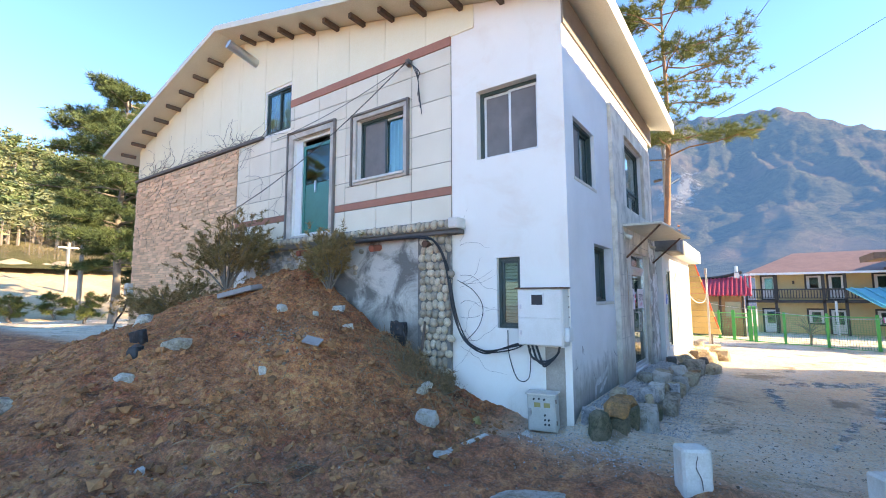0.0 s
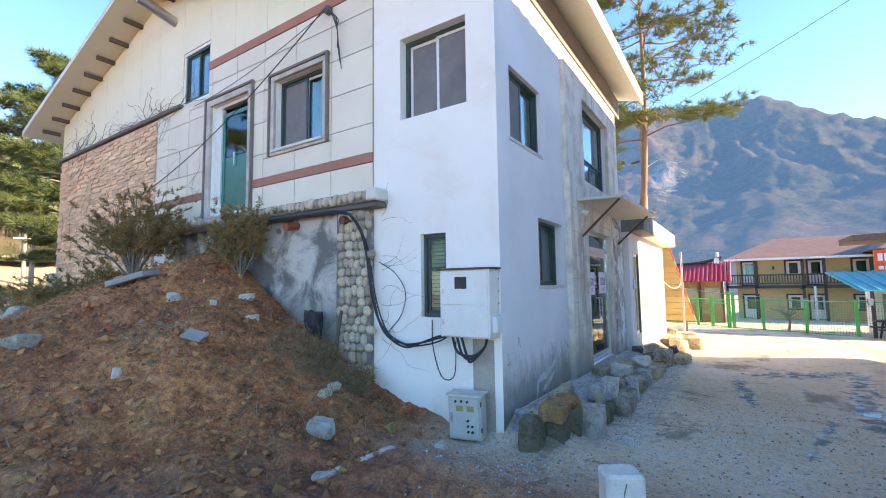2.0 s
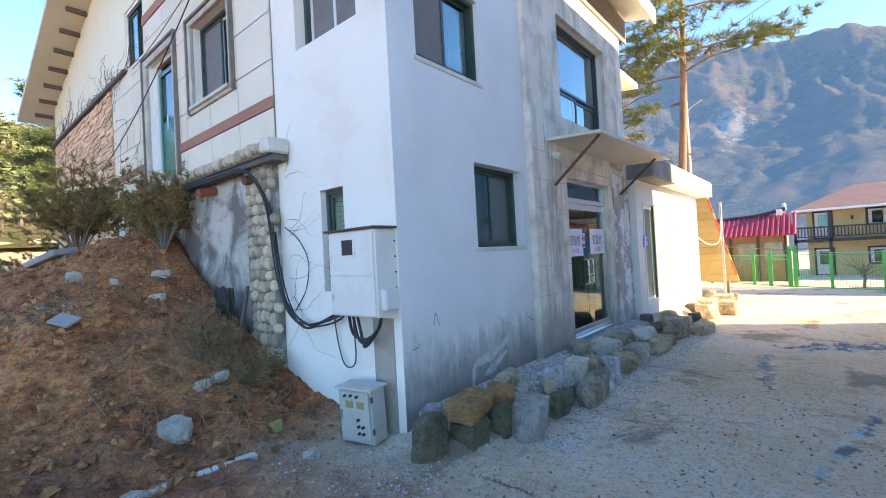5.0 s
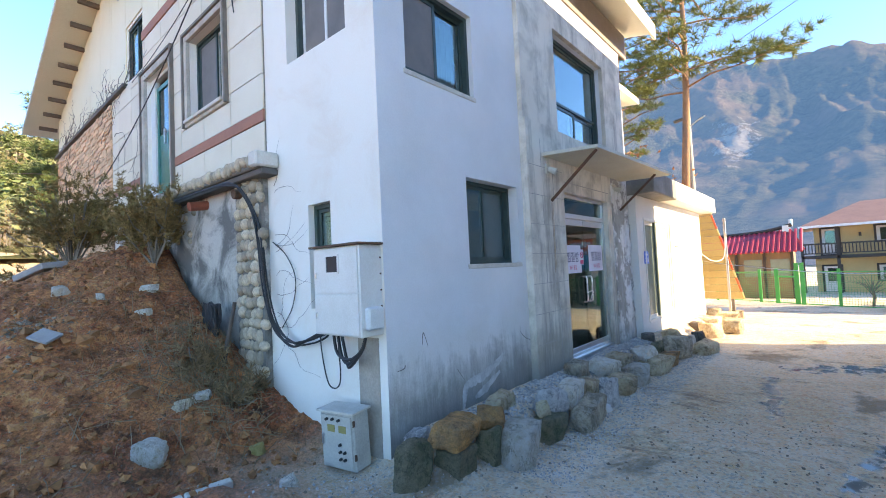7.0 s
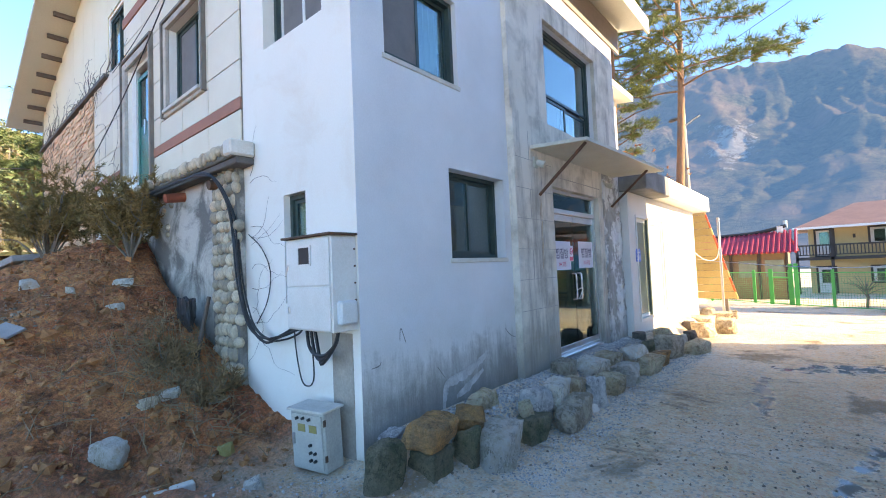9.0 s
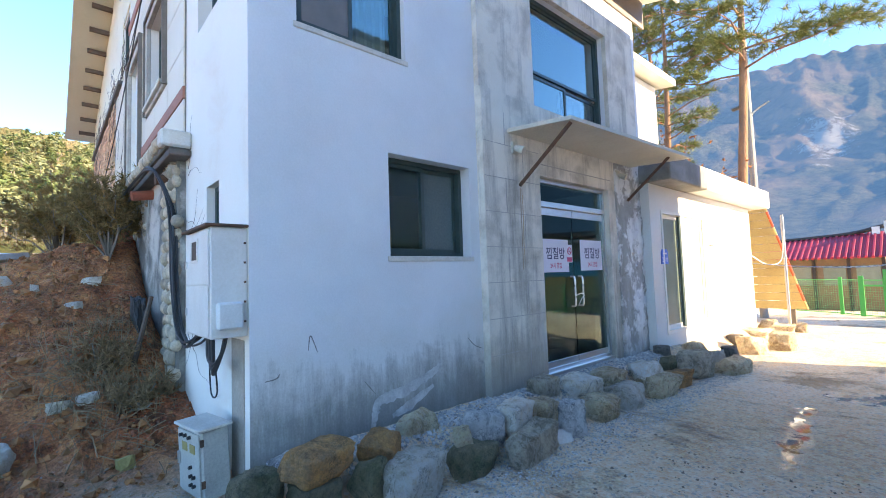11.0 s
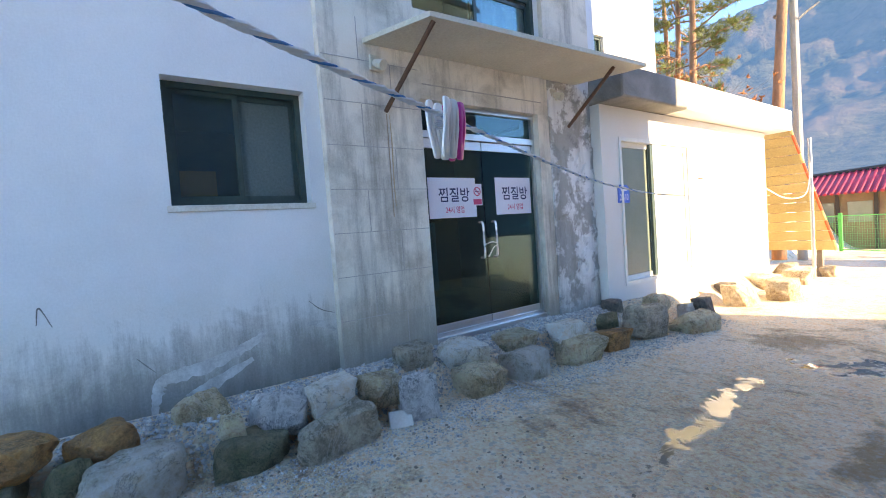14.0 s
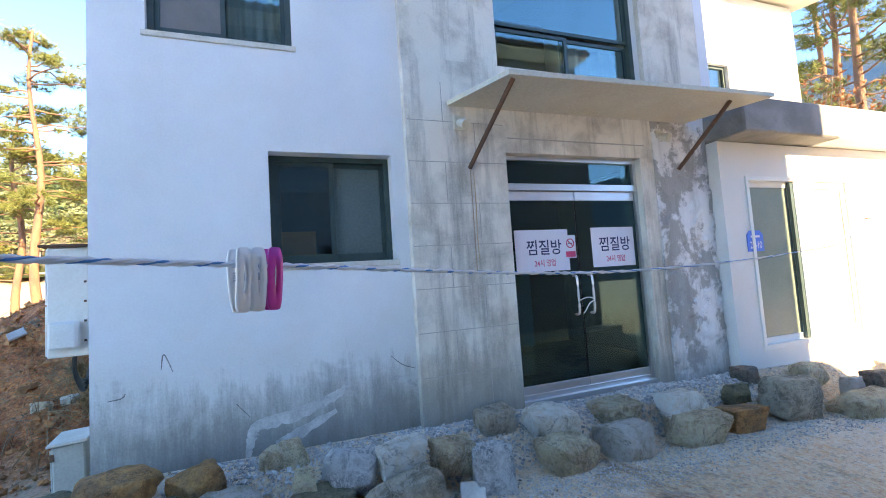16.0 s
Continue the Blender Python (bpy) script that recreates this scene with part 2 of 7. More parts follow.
M = dict(
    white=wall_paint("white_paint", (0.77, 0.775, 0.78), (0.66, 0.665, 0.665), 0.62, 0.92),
    # same white paint as the front; warm bounced light is put in its colour
    cream=wall_paint("warm_lit_white_paint", (0.88, 0.83, 0.75), (0.84, 0.785, 0.70), -0.1, 0.6, (0.74, 0.58, 0.44), (1.4, 0.52, 0.72, 0.35)),
    concrete=wall_paint("weathered_concrete", (0.80, 0.735, 0.635), (0.66, 0.595, 0.50), 0.7, 0.75, (0.36, 0.32, 0.26), (2.2, 0.46, 0.66, 0.7), 0.3, 0.8),
    pilaster=wall_paint("flaking_concrete", (0.80, 0.79, 0.78), (0.70, 0.69, 0.67), 0.4, 0.7, (0.27, 0.26, 0.235), (2.6, 0.47, 0.53, 0.8), 0.15, 0.5),
    old_wall=wall_paint("mouldy_plaster", (0.52, 0.48, 0.42), (0.60, 0.55, 0.49), 1.6, 0.7, (0.12, 0.112, 0.10), (1.5, 0.44, 0.57, 0.9)),
    damp=wall_paint("damp_concrete", (0.30, 0.295, 0.285), (0.14, 0.137, 0.13), 2.4, 0.6, (0.10, 0.098, 0.094)),
    annex=wall_paint("annex_paint", (0.70, 0.69, 0.66), (0.63, 0.62, 0.59), -0.1, 0.4),
    tile=mat("cream_tile", (0.79, 0.69, 0.53), (0.71, 0.61, 0.46), 1.6, 70, 0.6, 0.15, 0.004, vary=0.05),
    grout=mat("dark_grout", (0.20, 0.17, 0.14), (0.26, 0.22, 0.18), 4, 60, 0.9),
    panel=mat("cream_steel_panel", (0.86, 0.77, 0.54), (0.80, 0.71, 0.49), 0.8, 30, 0.5, 0.08, 0.004, grain=0.12),
    redband=mat("red_stone_band", (0.42, 0.17, 0.11), (0.35, 0.14, 0.09), 3, 60, 0.7),
    ledger=mat("ledger_stone", (0.86, 0.53, 0.33), (0.74, 0.44, 0.265), 2.2, 45, 0.85, 0.5, 0.01, vary=0.2, island=True),
    brickback=mat("stone_bed", (0.40, 0.28, 0.20), (0.46, 0.32, 0.22), 3, 40, 0.95),
    pebble=mat("river_pebble", (0.54, 0.42, 0.29), (0.33, 0.265, 0.195), 5, 60, 0.7, 0.3, 0.006, vary=0.38),
    cement=mat("cement_render", (0.30, 0.255, 0.21), (0.42, 0.36, 0.30), 4, 50, 0.9, 0.4, 0.008),
    mortar=mat("mortar", (0.22, 0.20, 0.17), (0.15, 0.135, 0.12), 6, 60, 0.95, 0.6, 0.01),
    # white wall of the house across; its shade is put in as slate blue
    across=mat("shaded_white_render", (0.16, 0.17, 0.21), (0.20, 0.21, 0.25), 1.2, 30, 0.85, 0.2),
    frieze=mat("frieze_board", (0.26, 0.21, 0.18), (0.22, 0.175, 0.15), 3, 50, 0.7, 0.1),
    trim_stone=mat("pale_trim_stone", (0.58, 0.52, 0.44), (0.40, 0.355, 0.30), 3, 60, 0.75, 0.3, 0.006, crisp=0.12),
    edge_stone=mat("dark_edge_stone", (0.15, 0.125, 0.105), (0.22, 0.185, 0.155), 5, 60, 0.8),
    granite=mat("grey_trim_stone", (0.34, 0.31, 0.29), (0.26, 0.24, 0.23), 5, 90, 0.7),
    dark_trim=mat("dark_trim", (0.10, 0.085, 0.075), (0.15, 0.125, 0.11), 5, 60, 0.8),
    steel_roof=mat("cream_roof_sheet", (0.66, 0.61, 0.48), (0.60, 0.56, 0.44), 1.5, 40, 0.5, 0.1),
    soffit=mat("eave_board", (0.60, 0.53, 0.38), (0.52, 0.45, 0.32), 1.5, 40, 0.6, 0.1),
    rafter=mat("dark_rafter", (0.09, 0.06, 0.045), (0.13, 0.09, 0.07), 6, 60, 0.8),
    alu=mat("brushed_aluminium", (0.62, 0.62, 0.62), (0.55, 0.55, 0.56), 4, 120, 0.32, 0.1, 0.002, 0.9, stretch=(1, 1, 12)),
    green_frame=mat("dark_green_frame", (0.03, 0.055, 0.05), (0.045, 0.075, 0.07), 6, 60, 0.45, 0.1, 0.002),
    white_frame=mat("white_frame", (0.72, 0.73, 0.70), (0.64, 0.65, 0.62), 4, 60, 0.45, 0.1, 0.002),
    glass=glass("window_glass", (0.62, 0.80, 0.80)),
    dark_glass=glass("tinted_glass", (0.20, 0.33, 0.31), 0.01, 1.5),
    screen=mat("insect_screen", (0.15, 0.14, 0.135), (0.20, 0.185, 0.175), 3, 200, 0.8, 0.1, 0.002),
    dusty_pane=mat("dusty_pane", (0.085, 0.13, 0.13), (0.11, 0.155, 0.15), 2, 50, 0.22, 0.05, 0.001),
    curtain=mat("grey_curtain", (0.38, 0.46, 0.48), (0.50, 0.58, 0.60), 3, 50, 0.9, 0.2),
    blind=mat("pale_blind", (0.50, 0.55, 0.47), (0.44, 0.50, 0.42), 3, 50, 0.7, 0.1),
    teal=mat("teal_door_film", (0.015, 0.15, 0.12), (0.02, 0.19, 0.155), 1.5, 30, 0.25, 0.03),
    room=mat("dim_room", (0.22, 0.20, 0.18), (0.17, 0.155, 0.14), 1.5, 30, 0.9),
    wood_in=mat("indoor_cupboard", (0.62, 0.30, 0.14), (0.52, 0.24, 0.11), 3, 40, 0.6),
    canopy=mat("canopy_steel", (0.60, 0.57, 0.48), (0.50, 0.47, 0.39), 1.4, 40, 0.55, 0.15, 0.004),
    rust=mat("rusty_steel", (0.16, 0.075, 0.04), (0.09, 0.05, 0.035), 12, 80, 0.85, 0.5, 0.004),
    cabinet=mat("cabinet_paint", (0.80, 0.765, 0.70), (0.70, 0.66, 0.59), 3, 60, 0.5, 0.15, 0.003),
    grey_box=mat("grey_box_paint", (0.50, 0.48, 0.42), (0.40, 0.38, 0.33), 5, 60, 0.55, 0.2, 0.003),
    black=mat("black_cable", (0.018, 0.018, 0.02), (0.03, 0.03, 0.032), 6, 60, 0.5, 0.1, 0.002),
    vine=mat("dry_vine", (0.13, 0.10, 0.085), (0.18, 0.14, 0.115), 8, 60, 0.9),
    redpipe=mat("red_pipe", (0.36, 0.09, 0.045), (0.30, 0.07, 0.035), 6, 60, 0.6),
    rock=rock_mat("field_rock", (0.60, 0.48, 0.35), (0.32, 0.25, 0.18), (0.76, 0.68, 0.57)),
    rock_pale=rock_mat("pale_rock", (0.88, 0.76, 0.61), (0.56, 0.45, 0.33), (0.92, 0.87, 0.79), 0.8),
    rock_tan=rock_mat("tan_rock", (0.74, 0.54, 0.34), (0.42, 0.295, 0.18), (0.86, 0.74, 0.58)),
    rock_blue=rock_mat("blue_grey_rock", (0.66, 0.63, 0.59), (0.27, 0.265, 0.26), (0.90, 0.88, 0.85), 0.9),
    rock_dark=rock_mat("dark_rock", (0.20, 0.16, 0.13), (0.12, 0.10, 0.085), (0.32, 0.29, 0.25)),
    rock_moss=rock_mat("mossy_rock", (0.24, 0.195, 0.12), (0.115, 0.115, 0.058), (0.32, 0.29, 0.21), 0.3),
    rock_rust=rock_mat("rusty_rock", (0.52, 0.24, 0.085), (0.26, 0.14, 0.07), (0.56, 0.36, 0.20), 0.4),
    gravel=mat("blue_gravel", (0.34, 0.33, 0.32), (0.62, 0.59, 0.55), 8, 60, 0.85, 0.4, 0.005, vary=0.35, island=True),
    rubble=mat("rubble", (0.34, 0.25, 0.18), (0.22, 0.15, 0.10), 8, 60, 0.9, 0.5, 0.005, vary=0.4, island=True),
    clod=mat("earth_clod", (0.50, 0.20, 0.075), (0.25, 0.098, 0.038), 8, 60, 0.95, 0.5, 0.005, vary=0.4, island=True),
    block=mat("whitewashed_block", (0.68, 0.64, 0.57), (0.54, 0.49, 0.42), 5, 60, 0.85, 0.5, 0.006),
)


# ---- building blocks ----
def mesh_of(bm, material, name="mesh"):
    me = bpy.data.meshes.new(name)
    bm.normal_update()
    bm.to_mesh(me)
    bm.free()
    me.materials.append(M[material] if isinstance(material, str) else material)
    return me


def smooth(me):
    me.polygons.foreach_set("use_smooth", [True] * len(me.polygons))
    return me


def part(name, bm, material, parent=None, label="", soft=False):
    """Links a bmesh as one mesh object under a thing or a part."""
    me = mesh_of(bm, material, name)
    if soft:
        smooth(me)
    ob = new(name, me)
    if parent:
        ob.parent = parent
    if label:
        ob["label"] = label
    return ob


def thing(name, label, category, at=(0, 0, 0), group="", kind="", turn=0):
    ob = new(name)
    ob.matrix_basis = pose(*at, 0, 0, turn)
    return tagged(ob, label, category, group, kind)


def box(bm, x0, x1, y0, y1, z0, z1, bevel=0.0, m=None):
    made = bmesh.ops.create_cube(bm, size=1)["verts"]
    for v in made:
        v.co = Vector((x0 + (v.co.x + 0.5) * (x1 - x0), y0 + (v.co.y + 0.5) * (y1 - y0), z0 + (v.co.z + 0.5) * (z1 - z0)))
    if bevel:
        edges = list({e for v in made for e in v.link_edges})
        made = bmesh.ops.bevel(bm, geom=edges, offset=bevel, segments=1, affect="EDGES")["verts"]
    if m:
        bmesh.ops.transform(bm, matrix=m, verts=list(made))
    return bm


def boxed(*args, **kw):
    return box(bmesh.new(), *args, **kw)


def rod(bm, a, b, r0, r1=None, sides=8):
    a, b = Vector(a), Vector(b)
    r1 = r0 if r1 is None else r1
    q = (b - a).to_track_quat("Z", "Y")
    rings = []
    for at, r in ((a, r0), (b, r1)):
        rings.append([bm.verts.new(at + q @ Vector((r * math.cos(k * math.tau / sides), r * math.sin(k * math.tau / sides), 0))) for k in range(sides)])
    for k in range(sides):
        bm.faces.new((rings[0][k], rings[0][(k + 1) % sides], rings[1][(k + 1) % sides], rings[1][k]))
    bm.faces.new(rings[0][::-1])
    bm.faces.new(rings[1])
    return bm


def tube(bm, points, r, sides=6, taper=1.0):
    """A round tube along a line of points."""
    pts = [Vector(p) for p in points]
    last = None
    for i, p in enumerate(pts):
        way = (pts[min(i + 1, len(pts) - 1)] - pts[max(i - 1, 0)]).normalized()
        q = way.to_track_quat("Z", "Y")
        rr = r * (1 + (taper - 1) * i / max(1, len(pts) - 1))
        ring = [bm.verts.new(p + q @ Vector((rr * math.cos(k * math.tau / sides), rr * math.sin(k * math.tau / sides), 0))) for k in range(sides)]
        if last:
            for k in range(sides):
                bm.faces.new((last[k], last[(k + 1) % sides], ring[(k + 1) % sides], ring[k]))
        else:
            bm.faces.new(ring[::-1])
        last = ring
    bm.faces.new(last)
    return bm


def sag(a, b, drop, steps=14):
    a, b = Vector(a), Vector(b)
    return [a.lerp(b, k / steps) - Vector((0, 0, drop * 4 * (k / steps) * (1 - k / steps))) for k in range(steps + 1)]


def curve_through(points, steps=6):
    """A smooth line through the points."""
    p = [Vector(q) for q in points]
    p = [2 * p[0] - p[1]] + p + [2 * p[-1] - p[-2]]
    out = []
    for i in range(1, len(p) - 2):
        for k in range(steps):
            t = k / steps
            out.append(0.5 * ((2 * p[i]) + (p[i + 1] - p[i - 1]) * t + (2 * p[i - 1] - 5 * p[i] + 4 * p[i + 1] - p[i + 2]) * t * t + (3 * p[i] - p[i - 1] - 3 * p[i + 1] + p[i + 2]) * t ** 3))
    return out + [p[-2]]


def wall_with_holes(plane, at, depth, u0, u1, v0, v1, holes, top=None):
    """A wall of that depth with openings right through it. plane 'x': stands at x, u runs along y; plane 'y': stands at y, u runs along x. top: the height of the upper edge by u."""
    us = sorted({u0, u1, *[h[0] for h in holes], *[h[1] for h in holes]})
    if top:
        us = sorted(set(us) | {u0 + (u1 - u0) * k / 24 for k in range(25)} | {RIDGE_X})
    vs = sorted({v0, v1, *[h[2] for h in holes], *[h[3] for h in holes]})
    us = sorted({round(u, 4) for u in us})
    us, vs = [u for u in us if u0 <= u <= u1], [v for v in vs if v0 <= v <= v1]
    bm, seen = bmesh.new(), {}

    def vert(u, v, d):
        key = (round(u, 4), round(v, 4), d)
        if key not in seen:
            seen[key] = bm.verts.new((at - d if plane == "x" else u, u if plane == "x" else at + d, v))
        return seen[key]

    def solid(i, j):
        if not (0 <= i < len(us) - 1 and 0 <= j < len(vs) - 1):
            return False
        cu, cv = (us[i] + us[i + 1]) / 2, (vs[j] + vs[j + 1]) / 2
        return not any(h[0] < cu < h[1] and h[2] < cv < h[3] for h in holes)

    def z(i, j):
        return min(vs[j], top(us[i])) if top else vs[j]

    for i in range(len(us) - 1):
        for j in range(len(vs) - 1):
            if not solid(i, j):
                continue
            c = [(i, j), (i + 1, j), (i + 1, j + 1), (i, j + 1)]
            f, b = [vert(us[a], z(a, e), 0) for a, e in c], [vert(us[a], z(a, e), depth) for a, e in c]
            if len(set(f)) < 3:
                continue
            bm.faces.new(dict.fromkeys(f))
            bm.faces.new(list(dict.fromkeys(b))[::-1])
            for k, (di, dj) in enumerate(((0, -1), (1, 0), (0, 1), (-1, 0))):
                if f[k] != f[(k + 1) % 4] and (not solid(i + di, j + dj) or dj == 1 and top and z(i, j + 1) < vs[j + 1]):
                    bm.faces.new((f[k], b[k], b[(k + 1) % 4], f[(k + 1) % 4]))
    bmesh.ops.recalc_face_normals(bm, faces=bm.faces)
    return bm


def bars(put, o, w, d0, d1):
    """Four bars round an opening, as one mesh."""
    bm = bmesh.new()
    for u0, u1, v0, v1 in ((o[0], o[1], o[3] - w, o[3]), (o[0], o[1], o[2], o[2] + w), (o[0], o[0] + w, o[2] + w, o[3] - w), (o[1] - w, o[1], o[2] + w, o[3] - w)):
        put(u0, u1, v0, v1, d0, d1, bm=bm)
    return bm


def lump(seed, sx, sy, sz, rough=0.25, cuts=3, facets=7):
    """A stone: a ball cut by a few flat breaks, then roughened."""
    rnd = random.Random(seed)
    bm = bmesh.new()
    bmesh.ops.create_icosphere(bm, subdivisions=cuts, radius=1)
    planes = [(Vector(w), rnd.uniform(0.52, 0.7)) for w in ((1, 0.1, 0.1), (-1, 0.1, -0.1), (0.1, 1, 0.1), (0, -1, 0.1), (0.1, 0, 1), (0, 0.1, -1))] if facets > 8 else []
    for _ in range(facets):
        way = Vector((rnd.uniform(-1, 1), rnd.uniform(-1, 1), rnd.uniform(-0.8, 1))).normalized()
        planes.append((way, rnd.uniform(0.56, 0.80)))
    off = Vector((rnd.uniform(0, 50), rnd.uniform(0, 50), rnd.uniform(0, 50)))
    for v in bm.verts:
        p = v.co.copy()
        for way, d in planes:
            over = p.dot(way) - d
            if over > 0:
                p -= way * over * 0.97
        p *= 1 + rough * 0.24 * noise.noise(p * 1.8 + off) + rough * 0.10 * noise.noise(p * 6 + off)
        v.co = Vector((p.x * sx, p.y * sy, p.z * sz)) * 0.62
    return bm


def step(a, b, x):
    t = min(1.0, max(0.0, (x - a) / (b - a)))
    return t * t * (3 - 2 * t)


# ---- ground ----
def mound(x, y):
    dx = x + 7.8 if x > -7.8 else (x + 8.6) * 0.8 if x < -8.6 else 0.0
    return 2.05 - 0.55 * math.hypot(dx, (y - 6.0) * 0.75)


def road(x, y):
    z = -0.05 - 0.05 * min(7.0, max(-3.0, y)) - 0.02 * step(7, 12, y)
    z -= 0.65 * step(15, 29, y) + 0.9 * step(29, 50, y)
    return z + 0.32 * step(-6.0, -12.0, x) * step(30, 10, y) + 3.0 * step(-4.2, -7.0, x) * step(19.5, 23, y) * step(52, 40, y) * step(-40, -20, x)


def ground_z(x, y):
    z, h = road(x, y), mound(x, y)
    k = 0.35
    t = min(1.0, max(0.0, 0.5 + (h - z) / (2 * k)))
    z = z * (1 - t) + h * t + k * t * (1 - t)
    bank = step(-1.66, -2.05, x) * step(5.95, 6.6, y) * step(19.0, 17.0, y) * step(-8, -6, x)
    z = z * (1 - bank) + (-0.13 - 0.02 * max(0.0, y - 13)) * bank
    near = step(60, 25, math.hypot(x, y - 8))
    soil = soil_mask(x, y)
    p = Vector((x, y, 0))
    z += near * ((0.02 + 0.09 * soil) * noise.noise(p * 1.3) + (0.008 + 0.075 * soil) * noise.noise(p * 3.7) + (0.004 + 0.05 * soil) * noise.noise(p * 8) + 0.035 * soil * noise.noise(p * 17))
    z -= 0.05 * pool_depth(x, y) if near > 0 else 0.0
    z += near * (1 - soil) * 0.05 * (step(0.35, 0.0, abs(x - 1.9 - 0.04 * y)) * -1 + step(0.4, 0.0, abs(x - 1.1 - 0.04 * y)) * 0.3) * step(4, 8, y)
    return z


def soil_mask(x, y):
    w = 0.8 * noise.noise(Vector((x * 0.5, y * 0.5, 3.0)))
    return max(step(-0.55, 0.15, mound(x, y) - road(x, y) + 0.25 * w), 0.95 * step(1.5, -0.8, x + w * 1.2) * step(6.4, 4.6, y + w))


def spaced(lo, hi, inner_lo, inner_hi, cell, grow=1.16):
    inner = [inner_lo + cell * k for k in range(int((inner_hi - inner_lo) / cell) + 1)]
    d, up = cell, [inner[-1]]
    while up[-1] < hi:
        d *= grow
        up.append(up[-1] + d)
    d, down = cell, [inner[0]]
    while down[-1] > lo:
        d *= grow
        down.append(down[-1] - d)
    return down[:0:-1] + inner + up[1:]


def height_sheet(xs, ys, fz):
    verts = [(x, y, fz(x, y)) for y in ys for x in xs]
    w = len(xs)
    faces = [(j * w + i, j * w + i + 1, (j + 1) * w + i + 1, (j + 1) * w + i) for j in range(len(ys) - 1) for i in range(w - 1)]
    me = bpy.data.meshes.new("sheet")
    me.from_pydata(verts, [], faces)
    return smooth(me)


def ground_material():
    m, n, l, p = nodes_of("yard_ground")
    v = coords(n, l)
    soil = n.new("ShaderNodeAttribute")
    soil.attribute_name = "soil"
    broad, mid, fine = noise_tex(n, l, v, 0.55, 8, 0.65), noise_tex(n, l, v, 3.2, 8, 0.7), noise_tex(n, l, v, 38, 8, 0.75)
    grit = add(n, "TexVoronoi", Scale=46.0)
    l.new(v, grit.inputs["Vector"])
    track = ramp(n, l, broad, [(0.30, (0.74, 0.51, 0.33)), (0.52, (0.90, 0.66, 0.45)), (0.72, (0.93, 0.74, 0.55))])
    wet = ramp(n, l, noise_tex(n, l, coords(n, l, (0.8, 1.5, 1)), 1.1, 9, 0.70, 0.25), [(0.56, (0, 0, 0)), (0.66, (0.9, 0.9, 0.9))])
    track = blend(n, l, wet, track, (0.32, 0.205, 0.13))
    track = blend(n, l, 0.85, track, ramp(n, l, fine, [(0.25, (0.16, 0.16, 0.16)), (0.5, (0.60, 0.60, 0.60)), (0.75, (1.0, 0.99, 0.97))]), "OVERLAY")
    earth = ramp(n, l, mid, [(0.30, (0.20, 0.066, 0.024)), (0.5, (0.56, 0.19, 0.067)), (0.72, (0.70, 0.295, 0.125))])
    earth = blend(n, l, 0.9, earth, ramp(n, l, fine, [(0.25, (0.12, 0.12, 0.12)), (0.75, (0.9, 0.9, 0.9))]), "OVERLAY")
    clods = noise_tex(n, l, v, 9.0, 9, 0.78, 0.4)
    earth = blend(n, l, 0.85, earth, ramp(n, l, clods, [(0.36, (0.10, 0.09, 0.085)), (0.5, (0.46, 0.46, 0.46)), (0.66, (0.86, 0.84, 0.80))]), "OVERLAY")
    earth = blend(n, l, 0.8, earth, ramp(n, l, noise_tex(n, l, v, 0.9, 6, 0.6, 0.5), [(0.36, (0.22, 0.20, 0.19)), (0.52, (0.5, 0.5, 0.5)), (0.66, (0.74, 0.72, 0.69))]), "OVERLAY")
    track = blend(n, l, 0.7, track, ramp(n, l, clods, [(0.34, (0.22, 0.21, 0.20)), (0.5, (0.5, 0.5, 0.5)), (0.66, (0.78, 0.77, 0.75))]), "OVERLAY")
    stain = ramp(n, l, noise_tex(n, l, coords(n, l, (1.3, 0.7, 1)), 0.75, 8, 0.68, 0.2), [(0.57, (0, 0, 0)), (0.64, (0.75, 0.75, 0.75))])
    track = blend(n, l, stain, track, ramp(n, l, mid, [(0.4, (0.20, 0.15, 0.085)), (0.6, (0.34, 0.22, 0.13))]))
    c = blend(n, l, soil.outputs["Fac"], track, earth)
    soft_soil = n.new("ShaderNodeMath")
    soft_soil.operation = "MULTIPLY"
    soft_soil.inputs[1].default_value = 0.75
    l.new(soil.outputs["Fac"], soft_soil.inputs[0])
    chips = ramp(n, l, grit.outputs["Color"], [(0.72, (0, 0, 0)), (0.80, (0.6, 0.6, 0.6))])
    c = blend(n, l, blend(n, l, soft_soil.outputs[0], chips, (0.0, 0.0, 0.0)), c, (0.45, 0.42, 0.37))
    l.new(c, p.inputs["Base Color"])
    pool = n.new("ShaderNodeAttribute")
    pool.attribute_name = "pool"
    lie = n.new("ShaderNodeMath")
    l.new(pool.outputs["Fac"], lie.inputs[0])
    l.new(noise_tex(n, l, v, 4.5, 7, 0.65, 0.8), lie.inputs[1])
    film = ramp(n, l, lie.outputs[0], [(0.80, (0, 0, 0)), (0.92, (1, 1, 1))])
    c = blend(n, l, film, c, (0.10, 0.082, 0.065))
    l.new(c, p.inputs["Base Color"])
    rough = blend(n, l, film, blend(n, l, wet, (0.92, 0.92, 0.92), (0.7, 0.7, 0.7)), (0.07, 0.07, 0.07))
    l.new(rough, p.inputs["Roughness"])
    q = n.new("ShaderNodeMath")
    l.new(fine, q.inputs[0])
    l.new(mid, q.inputs[1])
    bumped(n, l, p, q.outputs[0], 0.9, 0.05)
    dry = n.new("ShaderNodeMath")
    dry.operation = "SUBTRACT"
    dry.inputs[0].default_value = 0.9
    l.new(film, dry.inputs[1])
    for link in p.inputs["Normal"].links:
        l.new(dry.outputs[0], link.from_node.inputs["Strength"])
    return m


